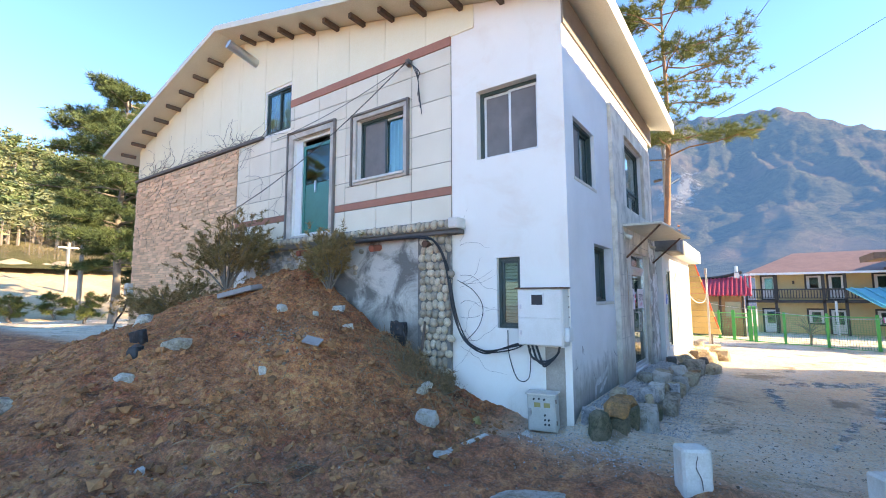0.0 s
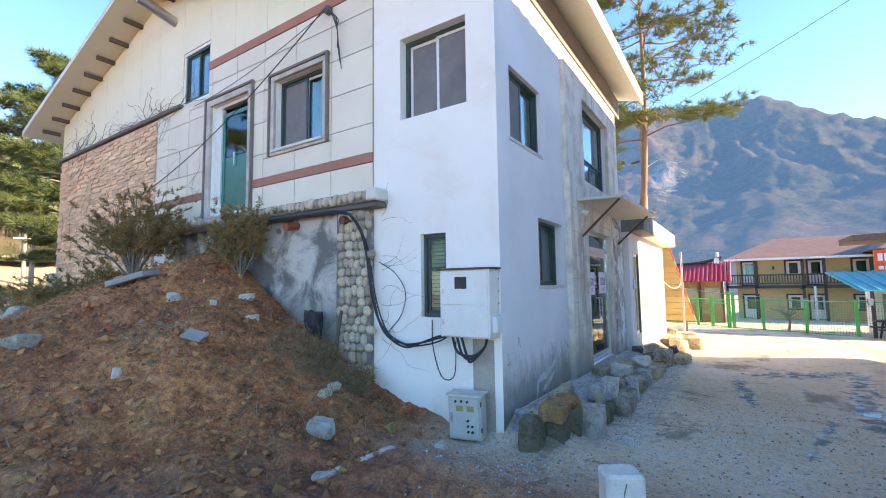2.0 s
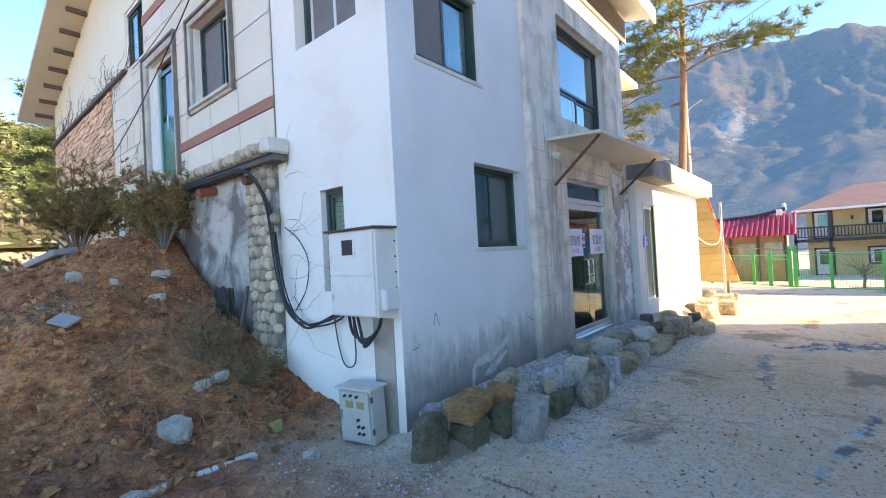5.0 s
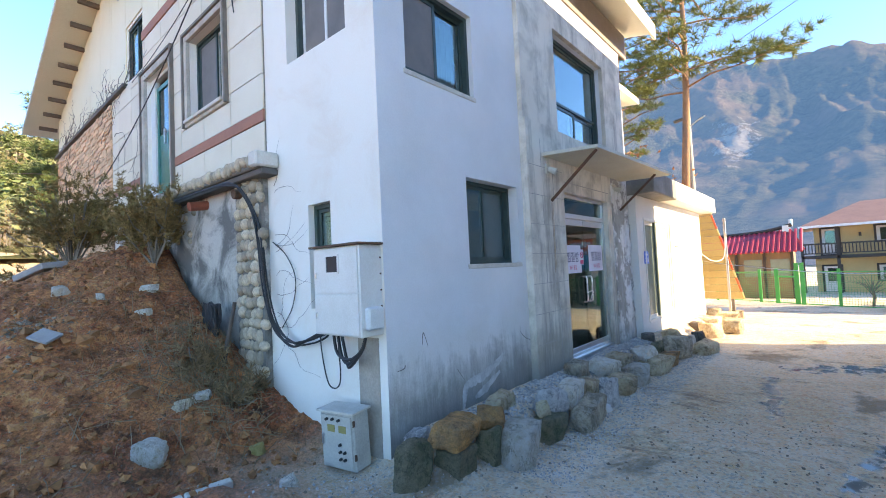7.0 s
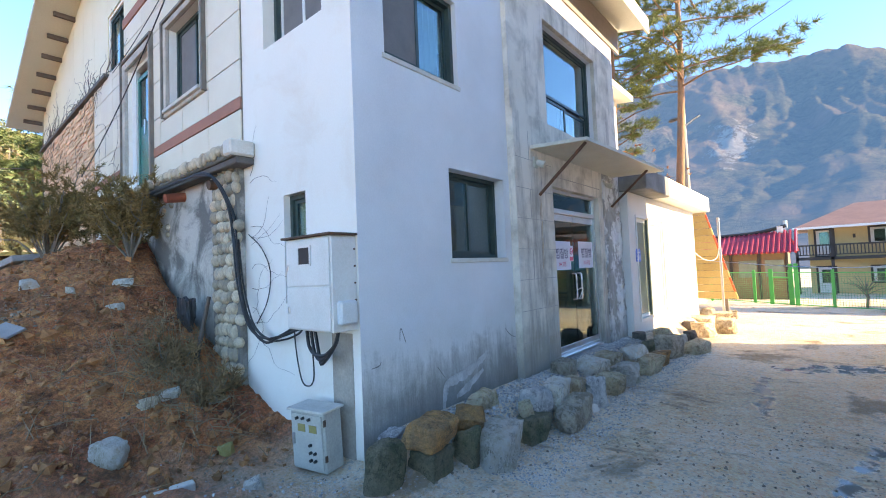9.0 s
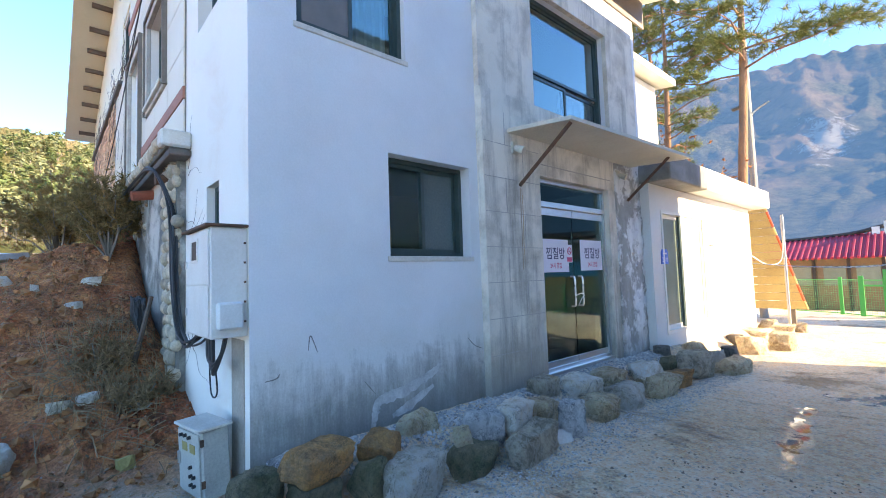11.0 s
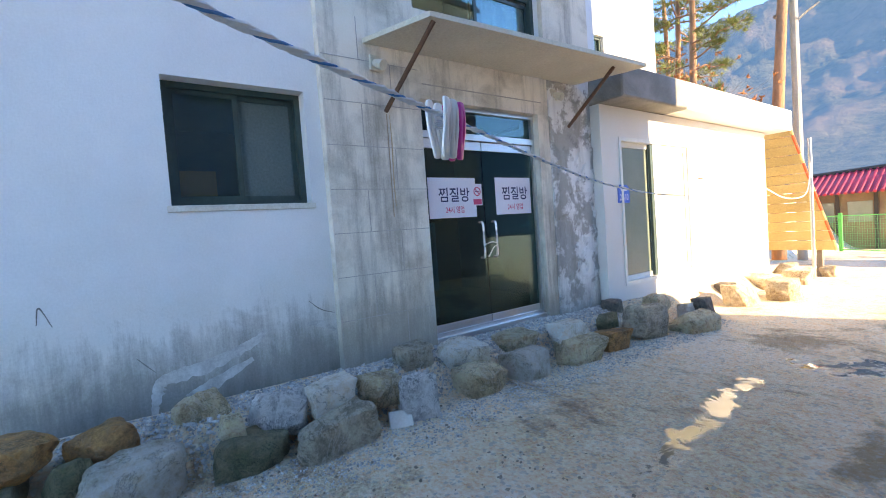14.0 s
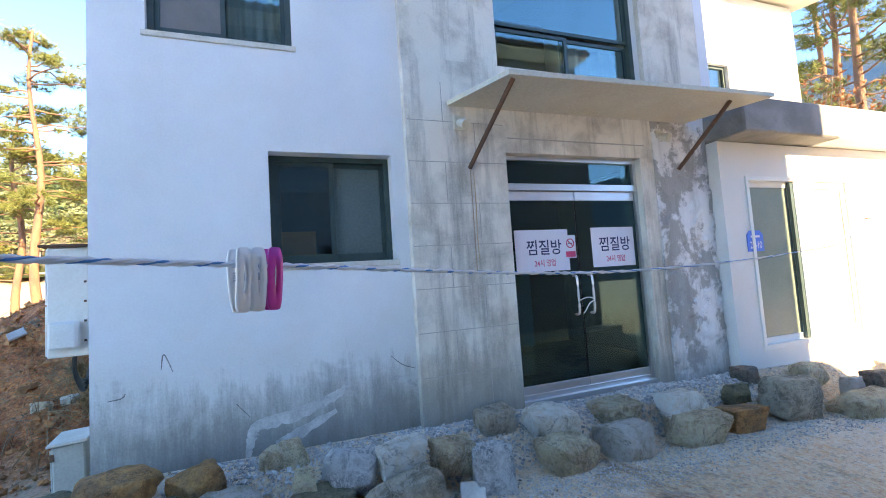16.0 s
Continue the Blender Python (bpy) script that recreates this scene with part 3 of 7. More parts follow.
def pool_depth(x, y):
    """How wet the ruts lie: 0 dry, about 0.5 standing water."""
    best = 0.0
    for (x0, y0), (x1, y1), w in (((0.40, 7.5), (0.85, 9.2), 0.20), ((0.0, 9.4), (-0.2, 11.4), 0.32), ((1.2, 8.8), (1.7, 13.2), 0.55), ((0.2, 12.2), (1.4, 12.8), 0.8)):
        dx, dy = x1 - x0, y1 - y0
        t = min(1.0, max(0.0, ((x - x0) * dx + (y - y0) * dy) / (dx * dx + dy * dy)))
        best = max(best, step(w, 0.0, math.hypot(x - x0 - t * dx, y - y0 - t * dy)))
    return 0.42 * best


ys, xs = spaced(-900, 1500, -2.0, 20.0, 0.085), spaced(-1500, 900, -12.0, 4.0, 0.085)
sheet = height_sheet(xs, ys, ground_z)
sheet.materials.append(ground_material())
mask = sheet.attributes.new("soil", "FLOAT", "POINT")
mask.data.foreach_set("value", [soil_mask(v.co.x, v.co.y) for v in sheet.vertices])
mask = sheet.attributes.new("pool", "FLOAT", "POINT")
mask.data.foreach_set("value", [pool_depth(v.co.x, v.co.y) for v in sheet.vertices])
tagged(new("ground", sheet), "rutted gravel yard with damp patches and a reddish earth mound", "ground", kind="structure")


# ---- the house: shell ----
FX, GY, RIDGE_X = -2.40, 6.20, -11.04   # front wall, gable wall, ridge
END_Y = 12.45


def gable_top(x):
    return 8.12 - 0.241 * (x - RIDGE_X) if x > RIDGE_X else 8.12 - 0.292 * (RIDGE_X - x)


# openings as (from, to, bottom, top)
G_UP, G_MID, G_DOOR, G_HIGH, G_LOW = (-3.87, -2.81, 3.665, 4.826), (-6.63, -5.40, 3.737, 4.964), (-8.66, -7.40, 2.78, 5.0), (-9.80, -8.84, 5.34, 6.40), (-3.54, -3.15, 0.975, 2.05)
F_UP, F_LOW, F_BIG, F_DOOR = (6.58, 7.67, 3.25, 4.20), (7.44, 8.49, 1.36, 2.315), (9.63, 11.55, 3.26, 4.82), (9.60, 11.36, -0.08, 2.36)

wall_gable = new("wall_gable", mesh_of(wall_with_holes("y", GY, 0.25, -17.0, FX, -0.8, 8.2, [G_UP, G_MID, G_DOOR, G_HIGH, G_LOW], gable_top), "cream"))
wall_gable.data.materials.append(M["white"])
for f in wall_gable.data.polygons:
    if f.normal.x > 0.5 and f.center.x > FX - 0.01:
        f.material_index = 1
tagged(wall_gable, "gable wall, white painted plaster at the corner with damp stains below", "wall", kind="structure")
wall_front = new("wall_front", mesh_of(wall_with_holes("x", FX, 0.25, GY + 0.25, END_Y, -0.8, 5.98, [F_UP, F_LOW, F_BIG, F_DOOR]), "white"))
tagged(wall_front, "white plastered front wall stained dark along the ground", "wall", kind="structure")
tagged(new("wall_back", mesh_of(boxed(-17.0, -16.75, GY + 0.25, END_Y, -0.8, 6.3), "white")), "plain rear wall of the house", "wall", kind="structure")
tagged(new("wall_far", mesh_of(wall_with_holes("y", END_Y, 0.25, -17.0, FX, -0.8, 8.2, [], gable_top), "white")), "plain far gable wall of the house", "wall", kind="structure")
tagged(new("floor", mesh_of(boxed(-16.75, FX - 0.25, GY + 0.25, END_Y, -0.28, -0.1), "room")), "dim indoor concrete floor", "floor", kind="structure")
tagged(new("ceiling", mesh_of(boxed(-16.75, FX - 0.25, GY + 0.25, END_Y, 2.62, 2.82), "room")), "slab between the two storeys", "ceiling", kind="structure")
tagged(new("wall_inner", mesh_of(boxed(-5.6, -5.48, GY + 0.25, END_Y, -0.1, 5.9), "room")), "dim inner wall behind the windows", "wall", kind="structure")

def rough_pier(x0, x1, y0, y1, z0, z1, seed=3.0):
    """A pier whose plaster has come off in shallow patches, with chipped edges."""
    bm = bmesh.new()
    ny, nz = 30, 130
    grid = []
    for j in range(nz + 1):
        row = []
        for i in range(ny + 1):
            y, z = y0 + (y1 - y0) * i / ny, z0 + (z1 - z0) * j / nz
            p = Vector((y, z, seed))
            off = 0.018 if noise.noise(p * 2.3) + 0.5 * noise.noise(p * 7) > 0.05 else 0.0
            rim = min(i, ny - i) / ny
            chip = 0.03 * max(0.0, noise.noise(p * 5 + Vector((9, 0, 0)))) if rim < 0.07 else 0.0
            row.append(bm.verts.new((x1 - off - chip + 0.004 * noise.noise(p * 16), y, z)))
        grid.append(row)
    for a, b in zip(grid, grid[1:]):
        for i in range(ny):
            bm.faces.new((a[i], a[i + 1], b[i + 1], b[i]))
    for i in (0, ny):
        back = [bm.verts.new((x0, r[i].co.y, r[i].co.z)) for r in grid]
        for k in range(nz):
            bm.faces.new((grid[k][i], grid[k + 1][i], back[k + 1], back[k]))
    bmesh.ops.recalc_face_normals(bm, faces=bm.faces)
    return bm


# concrete facing round the entrance, in two parts
facing = new("wall_entrance", mesh_of(wall_with_holes("x", -2.30, 0.098, 8.62, 11.52, -0.8, 3.24, [(9.63, 11.33, -0.8, 2.36)]), "concrete"))
tagged(facing, "bare grey concrete facing round the entrance, water stained", "wall", kind="structure")
upper_facing = new("wall_upper_strip", mesh_of(wall_with_holes("x", -2.33, 0.068, 8.62, END_Y, 3.24, 5.15, [(9.63, 11.55, 3.26, 4.82)]), "concrete"))
tagged(upper_facing, "grey cement strip round the tall upstairs window", "wall", kind="structure")
pilaster = new("wall_pilaster", mesh_of(rough_pier(-2.398, -2.27, 11.52, 12.35, -0.8, 3.24), "pilaster"))
tagged(pilaster, "flaking concrete pier with peeling white paint", "wall", kind="structure")

tagged(new("trim_frieze", mesh_of(boxed(FX + 0.002, FX + 0.03, GY, 13.1, 5.50, 6.0), "frieze")), "brown board below the eave", "trim", kind="structure")

# roof: two slopes with a wide verge over the gable
roof = thing("roof", "cream steel roof with wide eaves and dark rafter ends", "roof", kind="structure")
VERGE, EAVE = 5.45, -1.86


def slope(x0, z0, x1, z1, y0, y1, thick):
    bm = bmesh.new()
    a = [bm.verts.new(v) for v in ((x0, y0, z0), (x1, y0, z1), (x1, y1, z1), (x0, y1, z0), (x0, y0, z0 + thick), (x1, y0, z1 + thick), (x1, y1, z1 + thick), (x0, y1, z0 + thick))]
    for f in ((0, 3, 2, 1), (4, 5, 6, 7), (0, 1, 5, 4), (1, 2, 6, 5), (2, 3, 7, 6), (3, 0, 4, 7)):
        bm.faces.new([a[k] for k in f])
    bmesh.ops.recalc_face_normals(bm, faces=bm.faces)
    return bm


part("roof_slope", slope(RIDGE_X, 8.125, EAVE, gable_top(EAVE) + 0.005, VERGE, 13.25, 0.14), "steel_roof", roof)
part("roof_slope", slope(-18.0, gable_top(-18.0) + 0.005, RIDGE_X, 8.125, VERGE, 13.25, 0.14), "steel_roof", roof)
part("eave_trim", slope(EAVE, gable_top(EAVE) - 0.10, EAVE + 0.05, gable_top(EAVE) - 0.11, VERGE - 0.04, 13.28, 0.30), "steel_roof", roof, "cream sheet metal fascia")
for k in range(21):
    x = -17.4 + 0.78 * k
    if abs(x - RIDGE_X) < 0.2 or x > EAVE - 0.1:
        continue
    part("rafter", boxed(x - 0.04, x + 0.04, GY - 0.42, GY, gable_top(x) - 0.10, gable_top(x) + 0.0), "rafter", roof)


# ---- annex, rear wing ----
AX = -2.15
A_DOOR = (12.76, 14.74, 0.08, 2.15)
tagged(new("wall_annex", mesh_of(wall_with_holes("x", AX, 0.2, 12.36, 18.0, -0.8, 2.56, [A_DOOR]), "annex")), "white painted wall of the low annex", "wall", kind="structure")
tagged(new("wall_annex_side", mesh_of(boxed(-6.0, AX - 0.2, 17.8, 18.0, -0.8, 2.56), "annex")), "white end wall of the low annex", "wall", kind="structure")
annex_roof = new("roof_annex", mesh_of(boxed(-6.0, -1.80, 14.05, 18.45, 2.57, 2.98, bevel=0.02), "annex"))
part("slab_end", boxed(-6.0, -1.80, 12.36, 14.05, 2.57, 2.98, bevel=0.02), "damp", annex_roof, "concrete blackened by damp")
tagged(annex_roof, "thick concrete roof slab of the annex, blackened by damp at one end", "roof", kind="structure")
WX = -3.7
wing = new("wall_wing", mesh_of(wall_with_holes("x", WX, 0.2, END_Y + 0.25, 16.8, 2.97, 5.85, [(13.9, 14.92, 3.4, 4.53)]), "annex"))
tagged(wing, "white sunlit wall of the set-back rear wing", "wall", kind="structure")
tagged(new("wall_wing_end", mesh_of(boxed(-12, WX - 0.2, 16.6, 16.8, 2.97, 5.85), "annex")), "end wall of the rear wing", "wall", kind="structure")
tagged(new("roof_wing", mesh_of(slope(-12.0, 6.9, WX + 0.4, 5.85, 13.3, 17.1, 0.16), "steel_roof")), "cream steel roof of the rear wing", "roof", kind="structure")

# canopy over the entrance
canopy = thing("entrance_canopy", "cream steel canopy on rusty struts over the glass entrance", "canopy", kind="")
bm = bmesh.new()
low = [(-2.30, 9.04, 2.79), (-1.66, 9.36, 2.83), (-1.50, 12.42, 2.83), (-2.27, 12.02, 2.79)]
a = [bm.verts.new(v) for v in low] + [bm.verts.new((x, y, z + 0.045)) for x, y, z in low]
for f in ((0, 1, 2, 3), (7, 6, 5, 4), (0, 4, 5, 1), (1, 5, 6, 2), (2, 6, 7, 3), (3, 7, 4, 0)):
    bm.faces.new([a[k] for k in f])
bmesh.ops.recalc_face_normals(bm, faces=bm.faces)
part("canopy_sheet", bm, "canopy", canopy)
part("strut", rod(bmesh.new(), (-2.30, 9.23, 2.19), (-1.70, 9.42, 2.82), 0.022, sides=6), "rust", canopy, "rusty steel strut")
part("strut", rod(bmesh.new(), (-2.27, 11.86, 2.24), (-1.66, 11.98, 2.82), 0.022, sides=6), "rust", canopy, "rusty steel strut")


# ---- distance ----
def hill_material(name, dark, pale, bare, haze_glow, rock, outcrop=None):
    m, n, l, p = nodes_of(name)
    v = coords(n, l)
    woods, tufts = noise_tex(n, l, v, 0.012, 9, 0.62), noise_tex(n, l, v, 0.16, 9, 0.75)
    c = ramp(n, l, tufts, [(0.35, dark), (0.62, pale)])
    c = blend(n, l, ramp(n, l, woods, [(0.45, (0, 0, 0)), (0.6, (1, 1, 1))]), c, bare)
    geo = n.new("ShaderNodeNewGeometry")
    sep = n.new("ShaderNodeSeparateXYZ")
    l.new(geo.outputs["Normal"], sep.inputs[0])
    cliff = ramp(n, l, sep.outputs[2], [(0.36, (1, 1, 1)), (0.52, (0, 0, 0))])
    c = blend(n, l, cliff, c, rock)
    if outcrop:
        way = n.new("ShaderNodeVectorMath")
        way.operation = "NORMALIZE"
        l.new(geo.outputs["Position"], way.inputs[0])
        far = n.new("ShaderNodeVectorMath")
        far.operation = "DISTANCE"
        l.new(way.outputs[0], far.inputs[0])
        far.inputs[1].default_value = outcrop
        mr = add(n, "MapRange")
        l.new(far.outputs["Value"], mr.inputs[0])
        mr.inputs[1].default_value, mr.inputs[2].default_value, mr.inputs[3].default_value, mr.inputs[4].default_value = 0.0, 0.09, 0.20, -0.28
        q = n.new("ShaderNodeMath")
        l.new(mr.outputs[0], q.inputs[0])
        l.new(noise_tex(n, l, coords(n, l, (1, 1, 0.28)), 0.11, 9, 0.78), q.inputs[1])
        c = blend(n, l, ramp(n, l, q.outputs[0], [(0.53, (0, 0, 0)), (0.61, (1, 1, 1))]), c, rock)
    l.new(c, p.inputs["Base Color"])
    p.inputs["Roughness"].default_value = 1.0
    p.inputs["Specular IOR Level"].default_value = 0.0
    # distance haze is put in as a faint emission of the slope itself
    p.inputs["Emission Color"].default_value = (*haze_glow, 1)
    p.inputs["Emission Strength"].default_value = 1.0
    bumped(n, l, p, tufts, 1.0, 4.0)
    return m


def profile(stops, a):
    for (a0, e0), (a1, e1) in zip(stops, stops[1:]):
        if a0 <= a <= a1:
            return e0 + (e1 - e0) * (a - a0) / (a1 - a0)
    return stops[0][1] if a < stops[0][0] else stops[-1][1]


def hill(name, label, stops, r0, r1, material, rugged, seed, da=0.35, rings=70, base=0.0):
    """Rising ground seen between two bearings (degrees left of +y); stops give the skyline's height in degrees."""
    a0, a1 = stops[0][0], stops[-1][0]
    count = int((a1 - a0) / da)
    verts, faces = [], []
    off = Vector((seed * 13.7, seed * 7.1, 0))
    for j in range(rings + 1):
        u = j / rings
        r = r0 + (r1 - r0) * u
        for i in range(count + 1):
            az = a0 + (a1 - a0) * i / count
            top = math.tan(radians(profile(stops, az))) * r1 * 0.93
            x, y = -math.sin(radians(az)) * r, math.cos(radians(az)) * r
            p = Vector((x, y, 0)) / r1
            warp = noise.noise(p * 4 + off)
            ridge = 0.6 * noise.ridged_multi_fractal(Vector((az * 0.055 + 0.9 * u + warp * 0.5, u * 0.6, seed)), 1.05, 2.2, 5, 1.0, 2.0) + 0.4 * noise.ridged_multi_fractal(p * 3.0 + off, 1.1, 2.1, 5, 1.0, 2.0)
            rise = 0.35 * u + 0.65 * u * u if u < 0.9 else 0.842 - 1.5 * (u - 0.9)
            h = base + (top - base) * (rise / 0.842) * (1 + rugged * (ridge - 1.2) * math.sin(math.pi * min(u / 0.9, 1.0))) + 0.01 * r1 * noise.noise(p * 70 + off) * u
            verts.append((x, y, h - 1.5))
    w = count + 1
    for j in range(rings):
        for i in range(count):
            faces.append((j * w + i, (j + 1) * w + i, (j + 1) * w + i + 1, j * w + i + 1))
    me = bpy.data.meshes.new(name)
    me.from_pydata(verts, [], faces)
    me.materials.append(material)
    return tagged(new(name, smooth(me)), label, "mountain", kind="structure")


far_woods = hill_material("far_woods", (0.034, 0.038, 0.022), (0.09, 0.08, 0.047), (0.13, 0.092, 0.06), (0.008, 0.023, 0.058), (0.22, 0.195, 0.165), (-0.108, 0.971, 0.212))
near_woods = hill_material("near_woods", (0.09, 0.11, 0.04), (0.20, 0.20, 0.085), (0.31, 0.25, 0.14), (0.0, 0.0, 0.0), (0.2, 0.18, 0.14))
hill("mountain_ahead", "steep wooded mountain with pale cliffs, blue haze added as a faint glow", [(-60, 10), (-30, 12), (-15, 13.8), (-11, 15.2), (-6.5, 17.2), (-3.5, 19.2), (1, 19.3), (6, 19.9), (16, 20), (22, 19.2), (30, 17), (40, 13), (52, 9)], 130, 520, far_woods, 0.62, 1)
hill("hill_behind", "sunlit hillside of pine woods", [(52, 7), (66, 13), (78, 14.8), (92, 15.8), (104, 14), (125, 11), (160, 9)], 56, 190, near_woods, 0.10, 2, 0.5, 60, 5.6)
M["straw"] = mat("dry_field", (0.56, 0.42, 0.25), (0.46, 0.33, 0.19), 0.3, 3.0, 0.95, 0.4, 0.05)
hill("field", "dry straw-coloured field rising to the woods", [(52, 5.5), (80, 6.2), (120, 6.0), (160, 5.5)], 24, 66, M["straw"], 0.02, 3, 0.8, 26, -0.4)

# house across the yard, whose shade falls on the front
across = thing("house_across", "white house with dark tiled eaves across the yard", "house", (4.1, 0, 0))
part("wall", boxed(0, 8, 3.5, 16.1, -0.8, 7.25), "across", across)
ra = part("roof", slope(-0.68, 7.33, 4.0, 8.6, 2.9, 16.15, 0.12), "rafter", across, "dark tiled roof")
part("roof", slope(4.0, 8.6, 8.7, 7.33, 2.9, 16.15, 0.12), "rafter", across, "dark tiled roof")
part("soffit", boxed(-0.6, 0.0, 2.95, 16.1, 7.27, 7.32), "annex", across)
for k in range(44):
    part("eave_tile", rod(bmesh.new(), (-0.70, 3.05 + 0.3 * k, 7.40), (-0.30, 3.05 + 0.3 * k, 7.52), 0.075, 0.075, 8), "rafter", ra)
for y in (5.0, 8.5, 12.0):
    for z in (0.9, 4.2):
        wn_ = part("window", boxed(-0.03, 0.0, y, y + 1.6, z, z + 1.2), "dark_glass", across)
        part("window_frame", bars(lambda u0, u1, v0, v1, e0, e1, bm=None: box(bm, e0, e1, u0, u1, v0, v1), (y - 0.05, y + 1.65, z - 0.05, z + 1.25), 0.06, -0.05, 0.0), "green_frame", wn_)


# ---- gable wall: cladding, pieces of their own ----
def at_gable(u0, u1, v0, v1, d0, d1, bevel=0.0, bm=None):
    """A box on the gable wall: d is counted outwards from the wall."""
    return box(bm or bmesh.new(), u0, u1, GY - d1, GY - d0, v0, v1, bevel)


def at_front(u0, u1, v0, v1, d0, d1, bevel=0.0, bm=None, x=FX):
    return box(bm or bmesh.new(), x + d0, x + d1, u0, u1, v0, v1, bevel)


def cut_out(cells, hole):
    """Takes a rectangle out of a list of rectangles."""
    out = []
    for a0, a1, b0, b1 in cells:
        h0, h1, k0, k1 = hole
        if a1 <= h0 or a0 >= h1 or b1 <= k0 or b0 >= k1:
            out.append((a0, a1, b0, b1))
            continue
        if b1 > k1:
            out.append((a0, a1, k1, b1))
        if b0 < k0:
            out.append((a0, a1, b0, k0))
        lo, hi = max(b0, k0), min(b1, k1)
        if a0 < h0:
            out.append((a0, h0, lo, hi))
        if a1 > h1:
            out.append((h1, a1, lo, hi))
    return [c for c in out if c[1] - c[0] > 0.02 and c[3] - c[2] > 0.02]


TRIM_MID = (-6.72, -5.31, 3.64, 5.05)
TRIM_DOOR = (-8.80, -7.28, 2.72, 5.12)
bed = [(-10.92, -4.36, 2.70, 5.80)]
for hole in (TRIM_MID, TRIM_DOOR, (-11.0, -8.80, 5.28, 6.0)):
    bed = cut_out(bed, hole)
bm = bmesh.new()
for a0, a1, b0, b1 in bed:
    at_gable(a0, a1, b0, b1, 0.002, 0.012, bm=bm)
part("tile_bed", bm, "grout", wall_gable, "dark joints between the tiles")
tw, th = 0.862, 0.578
for col in range(8):
    for row in range(6):
        for c in [(-4.36 - tw * (col + 1), -4.36 - tw * col, 2.70 + th * row - 0.12, 2.70 + th * (row + 1) - 0.12)]:
            cells = [(max(c[0], -10.92), c[1], max(c[2], 2.70), min(c[3], 5.80))]
            if cells[0][1] - cells[0][0] < 0.05 or cells[0][3] - cells[0][2] < 0.05:
                continue
            for hole in (TRIM_MID, TRIM_DOOR, (-11.0, -8.80, 5.28, 6.0), (-10.92, -4.36, 3.16, 3.30)):
                cells = cut_out(cells, hole)
            for a0, a1, b0, b1 in cells:
                part("tile", at_gable(a0 + 0.006, a1 - 0.006, b0 + 0.006, b1 - 0.006, 0.012, 0.028, 0.003), "tile", wall_gable)
tagged(new("trim_band_low", mesh_of(at_gable(-7.28, -4.36, 3.162, 3.298, 0.012, 0.036, 0.004), "redband")), "brick-red stone band across the tiled wall", "trim", kind="structure")
tagged(new("trim_band_low", mesh_of(at_gable(-10.92, -8.80, 3.162, 3.298, 0.012, 0.036, 0.004), "redband")), "brick-red stone band across the tiled wall", "trim", kind="structure")
tagged(new("trim_band_high", mesh_of(at_gable(-8.80, -4.36, 5.80, 5.965, 0.002, 0.045, 0.005), "redband")), "brick-red stone band above the tiles", "trim", kind="structure")

# cream steel panels above, each with its seam
edges = [-17.0, -15.9, -14.9, -13.9, -12.9, -11.9, -10.9, -9.86, -8.80, -7.9, -6.9, -5.9, -4.9, -3.9]
for a0, a1 in zip(edges, edges[1:]):
    for c0, c1 in ([(a0, RIDGE_X), (RIDGE_X, a1)] if a0 < RIDGE_X < a1 else [(a0, a1)]):
        low = 5.33 if c1 <= -8.80 else 5.97
        cells = [(c0, c1)]
        bm = bmesh.new()
        for e0, e1 in ([(c0, -9.86), (-8.80, c1)] if c0 < -9.86 and c1 > -8.80 else [(c0, min(c1, -9.86))] if c0 < -9.86 < c1 else [(c0, c1)]):
            bottoms = [low]
            if e0 >= -9.87 and e1 <= -8.79:
                bottoms = [6.46]
            for b in bottoms:
                q = [(e0 + 0.004, b), (e1 - 0.004, b), (e1 - 0.004, gable_top(e1) - 0.01), (e0 + 0.004, gable_top(e0) - 0.01)]
                f = [bm.verts.new((u, GY - 0.022, v)) for u, v in q]
                k = [bm.verts.new((u, GY - 0.002, v)) for u, v in q]
                bm.faces.new(f)
                for i in range(4):
                    bm.faces.new((f[i], k[i], k[(i + 1) % 4], f[(i + 1) % 4]))
        bmesh.ops.recalc_face_normals(bm, faces=bm.faces)
        part("panel", bm, "panel", wall_gable)
tagged(new("trim_ledge", mesh_of(at_gable(-17.05, -9.84, 5.25, 5.33, 0.0, 0.10, 0.01), "dark_trim")), "dark ledge capping the stone cladding", "trim", kind="structure")

# ledger stone cladding: thin courses of broken stone
bm = bmesh.new()
rnd = random.Random(4)
part("stone_bed", at_gable(-17.0, -10.92, -0.6, 5.22, 0.002, 0.02), "brickback", wall_gable)
z = -0.5
while z < 5.2:
    h = rnd.uniform(0.055, 0.085)
    x = -17.0 + rnd.uniform(-0.2, 0)
    while x < -10.93:
        w = rnd.uniform(0.16, 0.42)
        x0, x1 = max(x, -17.0), min(x + w, -10.93)
        if x1 - x0 > 0.03 and z + h < 5.22:
            y0, y1, z0, z1 = GY - 0.02 - rnd.uniform(0.01, 0.045), GY - 0.01, z + 0.004, z + h - 0.004
            v = [bm.verts.new(c) for c in ((x0 + 0.004, y0, z0), (x1 - 0.004, y0, z0), (x1 - 0.004, y0 + 0.004, z1), (x0 + 0.004, y0 + 0.004, z1), (x0 + 0.004, y1, z0), (x1 - 0.004, y1, z0), (x1 - 0.004, y1, z1), (x0 + 0.004, y1, z1))]
            for f in ((0, 1, 2, 3), (0, 4, 5, 1), (1, 5, 6, 2), (2, 6, 7, 3), (3, 7, 4, 0)):
                bm.faces.new([v[k] for k in f])
        x += w
    z += h
tagged(part("ledger_stones", bm, "ledger", wall_gable, "thin courses of tan broken stone"), kind="stuff")

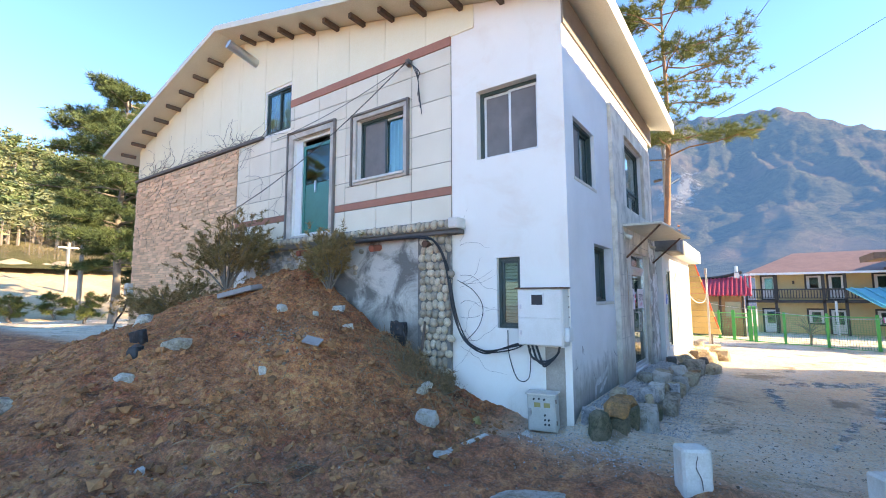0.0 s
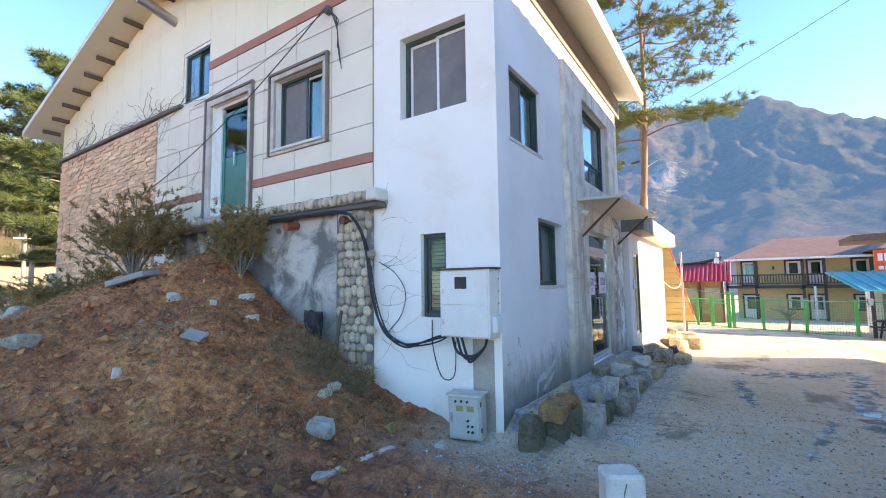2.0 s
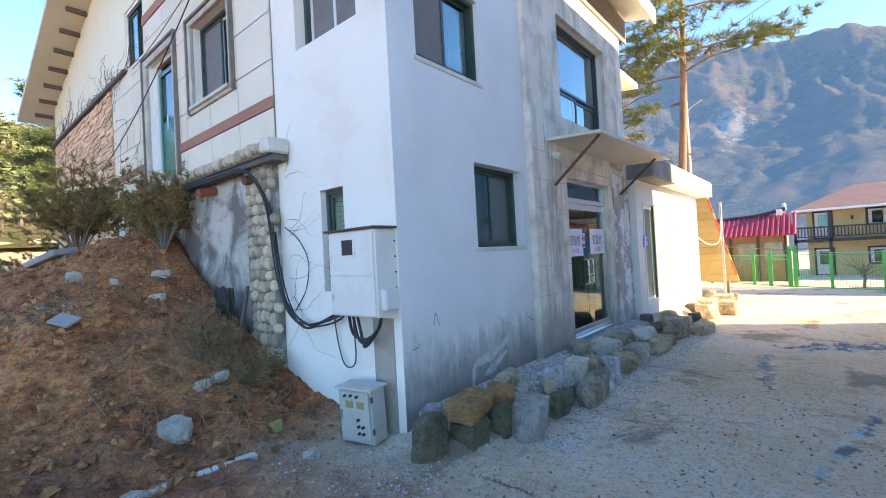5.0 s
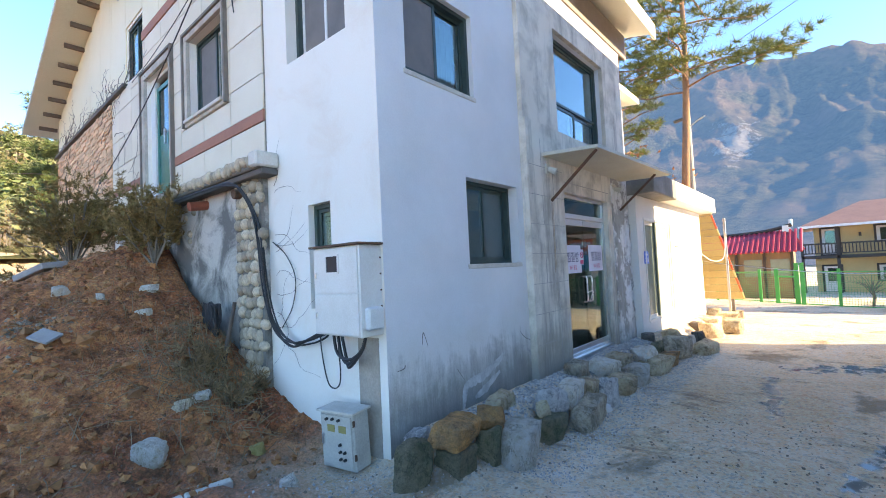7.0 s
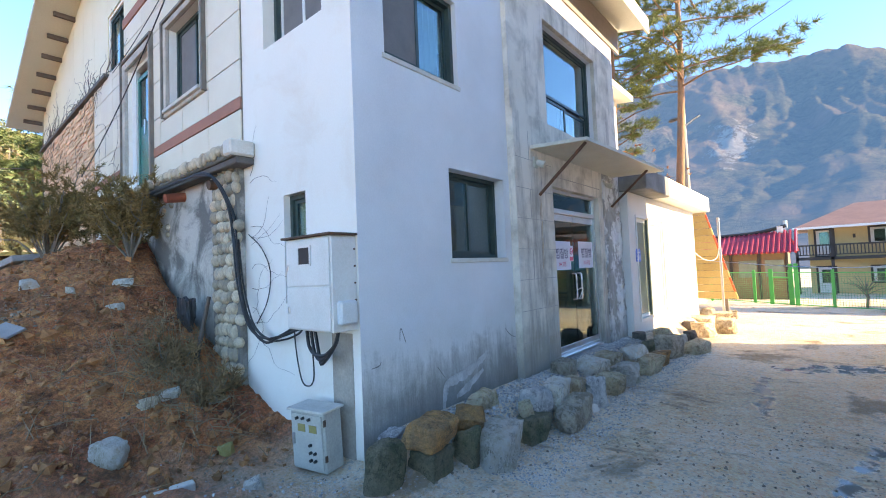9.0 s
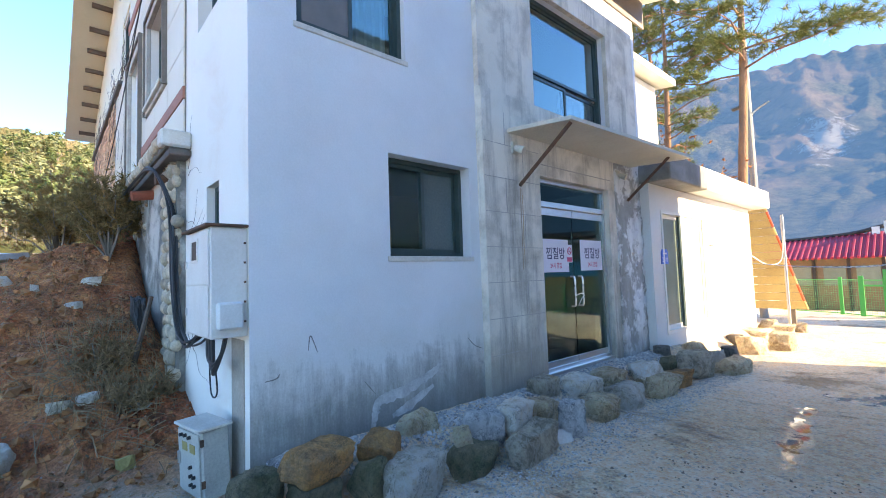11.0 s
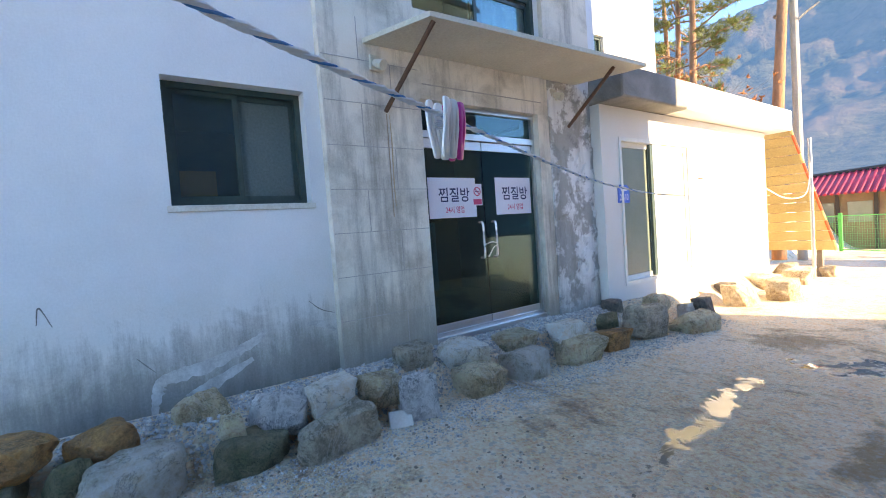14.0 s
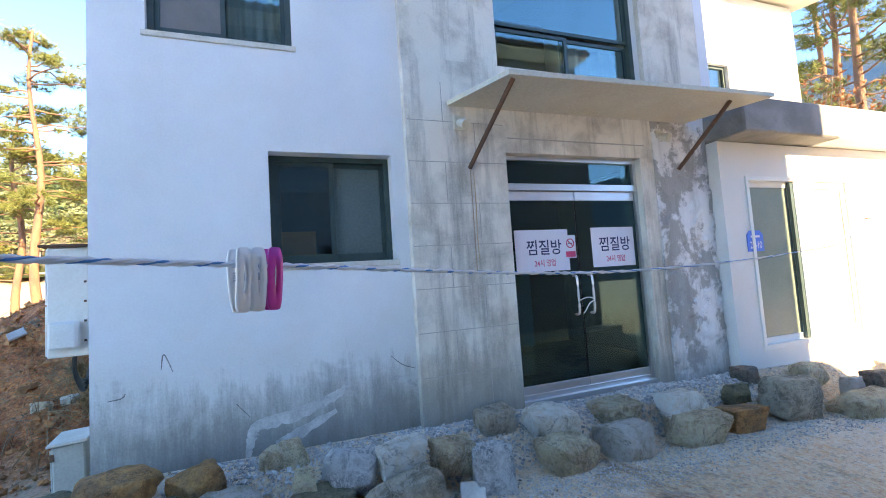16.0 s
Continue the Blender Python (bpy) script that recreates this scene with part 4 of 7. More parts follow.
# terrace edge under the tiles: beam, pebbles, mouldy wall, pebble pier
terrace = thing("terrace_edge", "pebble-faced concrete terrace edge with a dark beam, water stained", "terrace", kind="structure")
# beam under the coping; the shadow there is put in as a dark colour
part("beam", at_gable(-10.3, -4.12, 2.47, 2.54, 0.0, 0.20, 0.01), "dark_trim", terrace, "recessed beam, coloured dark as its shadow")
part("coping", at_gable(-10.3, -4.12, 2.54, 2.70, 0.0, 0.235, 0.015), "mortar", terrace)
part("end_block", at_gable(-4.27, -4.09, 2.55, 2.72, 0.0, 0.28, 0.02), "block", terrace, "pale cement end block")
part("wall_face", at_gable(-10.3, -4.36, -0.6, 2.50, 0.002, 0.06), "old_wall", terrace, "mouldy grey plaster")
part("pier_bed", at_gable(-5.02, -4.36, -0.6, 2.50, 0.06, 0.085), "mortar", terrace)


def pebble_mesh(seed):
    q = lump(seed, 0.5, 0.42, 0.5, 0.25, 2, 0)
    for v in q.verts:
        v.co *= 1.55
    return smooth(mesh_of(q, "pebble", "pebble"))


pebbles = [pebble_mesh(k) for k in range(5)]
rnd = random.Random(9)


def pebble(u, v, d, w, h, parent):
    ob = new("pebble", pebbles[rnd.randrange(5)])
    ob.parent = parent
    ob.matrix_basis = Matrix.Translation((u, GY - d, v)) @ Euler((0, rnd.uniform(-0.5, 0.5), 0)).to_matrix().to_4x4() @ Matrix.Diagonal((w, min(w, h), h, 1))


u = -10.25
while u < -4.34:                      # coping: a row of upright pebbles
    w = rnd.uniform(0.085, 0.14)
    pebble(u + w / 2, 2.63 + rnd.uniform(-0.012, 0.012), 0.24, w * 1.02, rnd.uniform(0.13, 0.18), terrace)
    u += w
v = 0.05
while v < 2.46:                       # pier
    u = -5.0 + rnd.uniform(0, 0.06)
    h = rnd.uniform(0.12, 0.165)
    while u < -4.42:
        w = rnd.uniform(0.09, 0.165)
        pebble(u + w / 2, v + h / 2 + rnd.uniform(-0.02, 0.02), 0.085, w * 1.1, h * rnd.uniform(1.0, 1.2), terrace)
        u += w
    v += h * 0.92
for _ in range(70):                   # loose cobbles high on the wall
    pebble(rnd.uniform(-10.1, -6.4), rnd.uniform(1.9, 2.46), 0.06, rnd.uniform(0.09, 0.17), rnd.uniform(0.08, 0.13), terrace)

# trim round the middle window and the terrace door
for name, t, o in (("window_trim", TRIM_MID, G_MID), ("door_trim", TRIM_DOOR, G_DOOR)):
    tr = thing(name, "weathered grey stone trim with dark edges", "trim", kind="structure")
    for u0, u1, v0, v1 in ((t[0], t[1], o[3], t[3]), (t[0], t[1], t[2], o[2]), (t[0], o[0], o[2], o[3]), (o[1], t[1], o[2], o[3])):
        part("trim_bar", at_gable(u0, u1, v0, v1, 0.002, 0.06, 0.008), "trim_stone", tr)
    for u0, u1, v0, v1 in ((t[0] - 0.045, t[0] - 0.001, t[2], t[3] + 0.045), (t[1] + 0.001, t[1] + 0.045, t[2], t[3] + 0.045), (t[0], t[1], t[3] + 0.001, t[3] + 0.045)):
        part("edge_bar", at_gable(u0, u1, v0, v1, 0.002, 0.085, 0.004), "edge_stone", tr)


# ---- windows and doors ----
def folds(put, u0, u1, v0, v1, d, waves=9, depth=0.025):
    """A hanging curtain with folds."""
    bm = bmesh.new()
    probe = put(0, 1, 0, 1, 0, 1)
    along_y = put is at_front
    probe.free()
    cols = []
    n = waves * 6
    for k in range(n + 1):
        u = u0 + (u1 - u0) * k / n
        off = d + depth * math.sin(k / n * waves * math.tau)
        co = (lambda v: (FX + off, u, v)) if along_y else (lambda v: (u, GY - off, v))
        cols.append((bm.verts.new(co(v0)), bm.verts.new(co(v1))))
    for a, b in zip(cols, cols[1:]):
        bm.faces.new((a[0], b[0], b[1], a[1]))
    return bm


def window(name, label, put, o, depth, frame, sashes, sill=None, width=0.045):
    """sashes: from, to as fractions, what it holds, and whether it slides in front."""
    w = thing(name, label, "window", kind="structure")
    part("window_frame", bars(put, o, width, -depth - 0.07, -depth), frame, w)
    i = (o[0] + width, o[1] - width, o[2] + width, o[3] - width)
    for lo, hi, fill, front, v_lo, v_hi, sash_mat in sashes:
        s = (i[0] + (i[1] - i[0]) * lo, i[0] + (i[1] - i[0]) * hi, i[2] + (i[3] - i[2]) * v_lo, i[2] + (i[3] - i[2]) * v_hi)
        d = -depth - 0.028 if front else -depth - 0.06
        sash = part("sash", bars(put, s, 0.038, d - 0.025, d), sash_mat, w)
        p = (s[0] + 0.038, s[1] - 0.038, s[2] + 0.038, s[3] - 0.038)
        if fill == "dusty":
            part("pane", put(*p, d - 0.017, d - 0.011), "dusty_pane", sash, "dusty grey-green frosted pane")
        elif fill == "screen":
            part("insect_screen", put(*p, d - 0.014, d - 0.010), "screen", sash, "grey insect screen")
        else:
            g = part("pane", put(*p, d - 0.017, d - 0.011), "glass", sash)
            g.visible_shadow = False
            if fill:
                part("curtain", folds(put, p[0], p[1], p[2], p[3], -depth - 0.16, 5), fill, w, "hanging curtain behind the glass")
    if sill:
        part("window_sill", put(o[0] - 0.03, o[1] + 0.03, o[2] - 0.05, o[2], -depth, sill, 0.006), "block", w)
    return w


G = "green_frame"
window("window_1", "sliding window with grey screens and a pale middle bar", at_gable, G_UP, 0.13, G, [(0, 0.52, "screen", False, 0, 1, "white_frame"), (0.48, 1, "screen", True, 0, 1, "white_frame")])
window("window_2", "sliding window with a dark screen and a green curtain in stone trim", at_gable, G_MID, 0.10, G, [(0, 0.54, "screen", True, 0, 1, G), (0.5, 1, "blind", False, 0, 1, "white_frame")], 0.10)
window("window_3", "small high window with dark blue-green panes", at_gable, G_HIGH, 0.02, G, [(0, 0.52, "curtain", True, 0, 1, G), (0.48, 1, "curtain", False, 0, 1, G)])
low = window("window_4", "narrow window with pale horizontal blinds", at_gable, G_LOW, 0.07, G, [(0, 1, "", True, 0, 1, G)])
for k in range(19):
    z = G_LOW[2] + 0.07 + k * 0.052
    part("slat", box(bmesh.new(), G_LOW[0] + 0.05, G_LOW[1] - 0.05, GY + 0.15, GY + 0.155, z, z + 0.046), "blind", low)
window("window_5", "upstairs sliding window with one dark screen", at_front, F_UP, 0.06, G, [(0, 0.52, "screen", True, 0, 1, G), (0.48, 1, "curtain", False, 0, 1, G)], 0.012)
window("window_6", "ground-floor sliding window in a deep reveal, dark room behind", at_front, F_LOW, 0.13, G, [(0, 0.52, "", True, 0, 1, G), (0.48, 1, "dusty", False, 0, 1, G)], 0.012)
window("window_7", "tall upstairs window with a fixed pane above two small sashes", at_front, F_BIG, 0.07, G, [(0, 1, "", True, 0.34, 1, G), (0, 0.52, "", True, 0, 0.32, G), (0.48, 1, "curtain", False, 0, 0.32, G)], 0.075, 0.055)
# cupboard that shows through the ground-floor window
cup = thing("cupboard", "brown wooden cupboard indoors behind the window", "cupboard", (-2.95, 7.5, -0.1))
part("body", boxed(-0.5, 0, -0.5, 0.34, 0, 1.80), "wood_in", cup)
part("door", boxed(0.0, 0.018, -0.48, 0.32, 0.08, 1.76, bevel=0.004), "wood_in", cup)

store = thing("storage_box", "pale blue storage box indoors behind the glass doors", "box", (-3.4, 9.85, -0.1))
M["pale_blue"] = mat("pale_blue_plastic", (0.20, 0.42, 0.60), (0.17, 0.36, 0.52), 2, 40, 0.6, 0.1)
part("body", boxed(-0.4, 0, 0, 0.62, 0.35, 1.25, bevel=0.02), "pale_blue", store)
part("foot", boxed(-0.38, -0.02, 0.02, 0.6, 0, 0.35), "granite", store)

# terrace door on the gable
td = thing("door_1", "teal glazed terrace door with a white frame", "door", kind="structure")
o = (G_DOOR[0] + 0.16, G_DOOR[1], G_DOOR[2], G_DOOR[3])
part("jamb", at_gable(G_DOOR[0], o[0], o[2], o[3], -0.14, -0.06), "white_frame", td)
part("door_frame", bars(at_gable, o, 0.06, -0.14, -0.06), "white_frame", td)
part("leaf", bars(at_gable, (o[0] + 0.06, o[1] - 0.06, o[2] + 0.06, o[3] - 0.18), 0.075, -0.13, -0.09), "teal", td, "teal painted stile")
pane = part("pane", at_gable(o[0] + 0.13, o[1] - 0.13, 3.95, o[3] - 0.25, -0.115, -0.108), "dark_glass", td)
part("panel", at_gable(o[0] + 0.13, o[1] - 0.13, o[2] + 0.13, 3.93, -0.12, -0.105), "teal", td)
part("handle", at_gable(o[0] + 0.50, o[0] + 0.53, 3.72, 3.98, -0.09, -0.05, 0.004), "alu", td)

# glass entrance
DX = -2.385
ent = thing("door_2", "double glass entrance doors with steel rails, tied shut, under a transom", "door", kind="structure")
d0, d1, db, dt = 9.63, 11.33, -0.075, 2.355


def at_door(u0, u1, v0, v1, e0, e1, bevel=0.0, bm=None):
    return box(bm or bmesh.new(), DX + e0, DX + e1, u0, u1, v0, v1, bevel)


part("door_frame", bars(at_door, (d0, d1, db, dt), 0.04, -0.08, 0.0), "alu", ent)
part("transom_bar", at_door(d0 + 0.04, d1 - 0.04, 2.00, 2.07, -0.075, 0.012, 0.003), "alu", ent)
part("threshold", at_door(d0, d1, db - 0.05, db, -0.10, 0.05, 0.004), "alu", ent)
part("transom_pane", at_door(d0 + 0.04, d1 - 0.04, 2.07, dt - 0.04, -0.045, -0.037), "dark_glass", ent).visible_shadow = False
mid = (d0 + d1) / 2
for a, b in ((d0 + 0.045, mid - 0.006), (mid + 0.006, d1 - 0.045)):
    leaf = part("leaf", at_door(a, b, db + 0.12, 1.93, -0.046, -0.034), "dark_glass", ent, "tinted glass leaf")
    leaf.visible_shadow = False
    part("rail", at_door(a, b, 1.90, 1.995, -0.058, -0.022, 0.003), "alu", leaf)
    part("rail", at_door(a, b, db + 0.035, db + 0.12, -0.058, -0.022, 0.003), "alu", leaf)
    hx = b - 0.09 if b < mid else a + 0.09
    part("handle", tube(bmesh.new(), curve_through([(DX - 0.03, hx, 1.10), (DX + 0.03, hx, 1.08), (DX + 0.035, hx, 0.9), (DX + 0.03, hx, 0.72), (DX - 0.03, hx, 0.70)], 4), 0.013), "alu", leaf)
M["paper"] = mat("paper", (0.74, 0.72, 0.80), (0.70, 0.68, 0.76), 3, 60, 0.6, 0.05, 0.001)
M["ink"] = mat("dark_ink", (0.03, 0.03, 0.09), (0.04, 0.04, 0.11), 3, 60, 0.6, 0)
M["red_ink"] = mat("red_ink", (0.65, 0.06, 0.16), (0.6, 0.05, 0.14), 3, 60, 0.6, 0)
M["blue_plate"] = mat("blue_plate", (0.03, 0.16, 0.62), (0.03, 0.14, 0.56), 3, 60, 0.4, 0)


def lettering(name, text, material, u, v, height, x, parent, width=None):
    c = bpy.data.curves.new(name, "FONT")
    c.body, c.size, c.align_x, c.extrude, c.offset = text, 1.0, "CENTER", 0.0, 0.012
    ob = new("lettering_source", c)
    me = bpy.data.meshes.new_from_object(ob.evaluated_get(bpy.context.evaluated_depsgraph_get()))
    bpy.data.objects.remove(ob)
    xs_ = [p.co.x for p in me.vertices]
    ys_ = [p.co.y for p in me.vertices]
    k = height / (max(ys_) - min(ys_))
    kx = width / (max(xs_) - min(xs_)) if width else k
    for p in me.vertices:
        p.co = Vector((x, u + p.co.x * kx, v + (p.co.y - min(ys_)) * k))
    me.materials.clear()
    me.materials.append(M[material])
    t = new(name, me)
    t.parent = parent
    return t


for a0, a1, b0, b1 in ((9.72, 10.36, 1.165, 1.595), (10.66, 11.24, 1.175, 1.605)):
    s = thing("notice", "white paper notice with dark and red lettering taped to glass", "sign", group="notices on the entrance")
    part("sheet", at_door(a0, a1, b0, b1, -0.033, -0.030), "paper", s)
    c = (a0 + a1) / 2 + 0.02
    lettering("lettering", "찜질방", "ink", c, b0 + 0.17, 0.155, DX - 0.0285, s, 0.42)
    lettering("lettering", "24시 영업", "red_ink", c, b0 + 0.05, 0.075, DX - 0.0285, s, 0.25)
ns = thing("no_smoking_sign", "small white and red no-smoking sticker on the glass", "sign")
part("sheet", at_door(10.31, 10.45, 1.29, 1.53, -0.0285, -0.0275), "paper", ns)
part("red_field", at_door(10.32, 10.44, 1.30, 1.36, -0.0272, -0.0265), "red_ink", ns)
ring = bmesh.new()
tube(ring, [(DX - 0.0262, 10.38 + 0.045 * math.cos(k * math.tau / 20), 1.445 + 0.045 * math.sin(k * math.tau / 20)) for k in range(21)], 0.006, 5)
part("ring", ring, "red_ink", ns)
part("bar", rod(bmesh.new(), (DX - 0.0262, 10.35, 1.475), (DX - 0.0262, 10.41, 1.415), 0.005, sides=5), "red_ink", ns)
part("cigarette", at_door(10.355, 10.405, 1.44, 1.45, -0.0275, -0.0262), "ink", ns)
tie = thing("cable_tie", "pale cord knotted round the two door handles", "cord")
part("cord", tube(bmesh.new(), curve_through([(DX + 0.04, mid - 0.11, 0.84), (DX + 0.06, mid, 0.87), (DX + 0.045, mid + 0.1, 0.84), (DX + 0.06, mid + 0.02, 0.81), (DX + 0.05, mid - 0.03, 0.74), (DX + 0.05, mid - 0.06, 0.71)], 5), 0.006, 5), "white_frame", tie)

plate = thing("address_plate", "blue house-number plate with white digits on the annex wall", "sign")
bm = bmesh.new()
outline = [(12.68, 1.24), (12.95, 1.24), (12.95, 1.44), (12.90, 1.49), (12.73, 1.49), (12.68, 1.44)]
f = [bm.verts.new((AX + 0.012, u, v)) for u, v in outline]
b = [bm.verts.new((AX + 0.001, u, v)) for u, v in outline]
bm.faces.new(f)
for k in range(6):
    bm.faces.new((f[k], b[k], b[(k + 1) % 6], f[(k + 1) % 6]))
bmesh.ops.recalc_face_normals(bm, faces=bm.faces)
part("plate", bm, "blue_plate", plate)
lettering("lettering", "25-10", "paper", 12.815, 1.275, 0.085, AX + 0.0135, plate, 0.20)
part("bar", box(bmesh.new(), AX + 0.012, AX + 0.0135, 12.74, 12.89, 1.405, 1.43), "paper", plate)

# annex sliding door: one leaf pushed behind the other
sd = thing("door_3", "white sliding door with frosted panes, half open", "door", kind="structure")


def at_annex(u0, u1, v0, v1, e0, e1, bevel=0.0, bm=None):
    return box(bm or bmesh.new(), AX + e0, AX + e1, u0, u1, v0, v1, bevel)


part("door_frame", bars(at_annex, A_DOOR, 0.05, -0.12, 0.015), "white_frame", sd)
M["frosted"] = mat("frosted_pane", (0.50, 0.49, 0.36), (0.45, 0.44, 0.32), 2, 60, 0.35, 0.05, 0.001)
M["dim_pane"] = mat("dim_frosted_pane", (0.22, 0.26, 0.22), (0.18, 0.22, 0.18), 2, 60, 0.25, 0.05, 0.001)
l1 = part("leaf", bars(at_annex, (12.81, 13.70, 0.13, 2.10), 0.07, -0.10, -0.065), "white_frame", sd)
part("pane", at_annex(12.88, 13.63, 0.2, 2.03, -0.09, -0.08), "dim_pane", l1, "dim green frosted pane")
l2 = part("leaf", bars(at_annex, (13.66, 14.69, 0.13, 2.10), 0.09, -0.05, -0.012), "white_frame", sd)
part("pane", at_annex(13.75, 14.60, 0.22, 2.01, -0.036, -0.026), "frosted", l2, "cream frosted pane")
part("green_strip", at_annex(13.60, 13.655, 0.14, 2.09, -0.06, -0.02), "green_frame", sd)
ww = (13.9, 14.92, 3.4, 4.53)
wg = thing("window_8", "dark framed window in the rear wing", "window", kind="structure")
part("window_frame", bars(lambda u0, u1, v0, v1, e0, e1, bm=None: box(bm, WX + e0, WX + e1, u0, u1, v0, v1), ww, 0.05, -0.13, -0.07), "green_frame", wg)
part("pane", boxed(WX - 0.105, WX - 0.098, ww[0] + 0.05, ww[1] - 0.05, ww[2] + 0.05, ww[3] - 0.05), "glass", wg)


# ---- meter cabinet, control box, cables ----
cab = thing("meter_cabinet", "white steel meter cabinet with a small window, hung on the wall", "cabinet", (-3.08, GY, 0.78))
part("body", boxed(0, 0.66, -0.25, -0.002, 0, 0.78, bevel=0.008), "cabinet", cab)
part("hood", boxed(-0.03, 0.69, -0.29, -0.002, 0.78, 0.80, bevel=0.004), "rust", cab, "rust-edged steel hood")
upper = part("door", boxed(0.015, 0.645, -0.264, -0.251, 0.375, 0.765, bevel=0.004), "cabinet", cab)
part("door", boxed(0.015, 0.645, -0.264, -0.251, 0.015, 0.365, bevel=0.004), "cabinet", cab)
wp = boxed(0.215, 0.385, -0.267, -0.2645, 0.555, 0.70, bevel=0.001)
part("window_rim", bars(lambda u0, u1, v0, v1, e0, e1, bm=None: box(bm, u0, u1, e0, e1, v0, v1), (0.20, 0.40, 0.54, 0.715), 0.018, -0.274, -0.2645), "cabinet", upper)
part("window_pane", wp, "black", upper)
part("latch", boxed(0.04, 0.065, -0.276, -0.2645, 0.50, 0.56, bevel=0.003), "alu", upper)
part("latch", boxed(0.04, 0.065, -0.276, -0.2645, 0.14, 0.2, bevel=0.003), "alu", cab)
side = part("side_box", boxed(0.662, 0.73, -0.22, -0.05, 0.06, 0.25, bevel=0.015), "white_frame", cab, "small white plastic junction box")
for k in range(5):
    part("bolt", boxed(0.6605, 0.667, -0.03, -0.015, 0.1 + 0.14 * k, 0.115 + 0.14 * k), "rust", cab)

ctl = thing("control_box", "grey steel control box with switches, leaning by the house corner", "control box", (-2.93, 5.80, -0.32))
ctl.matrix_basis = pose(-2.93, 5.90, -0.345, 2, -1, 9)
part("body", boxed(0, 0.39, -0.02, 0.17, 0, 0.48, bevel=0.01), "grey_box", ctl)
part("lid", boxed(-0.02, 0.41, -0.045, 0.19, 0.48, 0.50, bevel=0.004), "block", ctl, "rust-speckled pale lid")
part("door", boxed(0.02, 0.37, -0.034, -0.021, 0.03, 0.46, bevel=0.004), "grey_box", ctl)
M["gold"] = mat("brass_plate", (0.36, 0.28, 0.10), (0.30, 0.23, 0.08), 4, 60, 0.5, 0.05)
for u in (0.10, 0.23):
    part("name_plate", boxed(u, u + 0.085, -0.038, -0.0345, 0.32, 0.38), "gold", ctl, "dull brass plate")
for u, v in ((0.1, 0.425), (0.17, 0.43), (0.24, 0.425), (0.24, 0.22), (0.24, 0.16), (0.24, 0.10), (0.29, 0.10), (0.29, 0.16)):
    part("switch", rod(bmesh.new(), (u, -0.034, v), (u, -0.055, v), 0.014, 0.012, 8), "black", ctl)
part("handle", boxed(0.035, 0.06, -0.05, -0.0345, 0.21, 0.30, bevel=0.004), "alu", ctl)
for v in (0.10, 0.38):
    part("hinge", boxed(0.388, 0.396, -0.03, -0.005, v, v + 0.05), "rust", ctl)
tagged(new("cement_patch", mesh_of(at_gable(-2.78, -2.50, -0.5, 0.74, 0.001, 0.01), "cement")), "grey cement patch on the white wall", "wall patch", kind="structure")

cab_cable = thing("cable_bundle", "thick black cables drooping along the wall to the cabinet", "cable")
rnd = random.Random(21)
for k in range(5):
    j = lambda s: rnd.uniform(-s, s)
    d = GY - 0.10 - 0.014 * k
    pts = [(-6.9, GY - 0.30, 2.47 + j(0.02)), (-5.4, GY - 0.30, 2.46 + j(0.02)), (-4.72, GY - 0.29, 2.44 + j(0.03)), (-4.50, GY - 0.22, 2.28 + j(0.03)), (-4.37 + j(0.02), d, 1.9), (-4.25 + j(0.03), d, 1.2), (-4.05 + j(0.03), d, 0.78 + j(0.03)), (-3.72, d, 0.62 + j(0.03)), (-3.4, d, 0.66 + j(0.03)), (-3.15, d, 0.75 + j(0.03)), (-3.02 + 0.05 * k, GY - 0.12, 0.82)]
    part("cable", tube(bmesh.new(), curve_through(pts, 6), 0.010 + 0.003 * (k % 2), 6), "black", cab_cable)
for k in range(3):
    pts = [(-3.0 + 0.06 * k, GY - 0.12, 0.80), (-2.92 + 0.07 * k, GY - 0.14, 0.60 - 0.03 * k), (-2.72, GY - 0.15, 0.56 - 0.03 * k), (-2.56, GY - 0.14, 0.66), (-2.52, GY - 0.12, 0.80)]
    part("cable", tube(bmesh.new(), curve_through(pts, 6), 0.016, 6), "black", cab_cable)
part("cable", tube(bmesh.new(), curve_through([(-3.36, GY - 0.02, 0.95), (-3.34, GY - 0.03, 0.6), (-3.2, GY - 0.05, 0.26), (-3.02, GY - 0.05, 0.3), (-2.96, GY - 0.1, 0.72)], 6), 0.007, 5), "black", cab_cable)
part("cable", tube(bmesh.new(), curve_through([(-4.25, GY - 0.02, 1.72), (-3.95, GY - 0.03, 1.55), (-3.78, GY - 0.03, 1.3), (-3.85, GY - 0.03, 1.0), (-4.1, GY - 0.02, 0.75)], 6), 0.006, 5), "black", cab_cable)
for k, (x, z) in enumerate(((-5.95, 2.37), (-8.05, 2.40))):
    pipe = thing("drain_pipe", "short red clay drain pipe sticking out of the wall", "pipe", group="drain pipes")
    part("pipe", rod(bmesh.new(), (x, GY, z), (x + 0.02, GY - 0.30, z - 0.05), 0.062, 0.062, 12), "redpipe", pipe)
part("pipe", rod(bmesh.new(), (-4.78, GY, 2.35), (-4.78, GY - 0.22, 2.33), 0.06, 0.06, 10), "rust", thing("drain_pipe", "rusty stub pipe at the head of the pebble pier", "pipe"))
flue = thing("flue_pipe", "grey metal flue pipe under the verge", "pipe")
part("pipe", rod(bmesh.new(), (-10.3, GY, 7.35), (-10.35, GY - 0.75, 7.55), 0.11, 0.11, 14), "alu", flue)

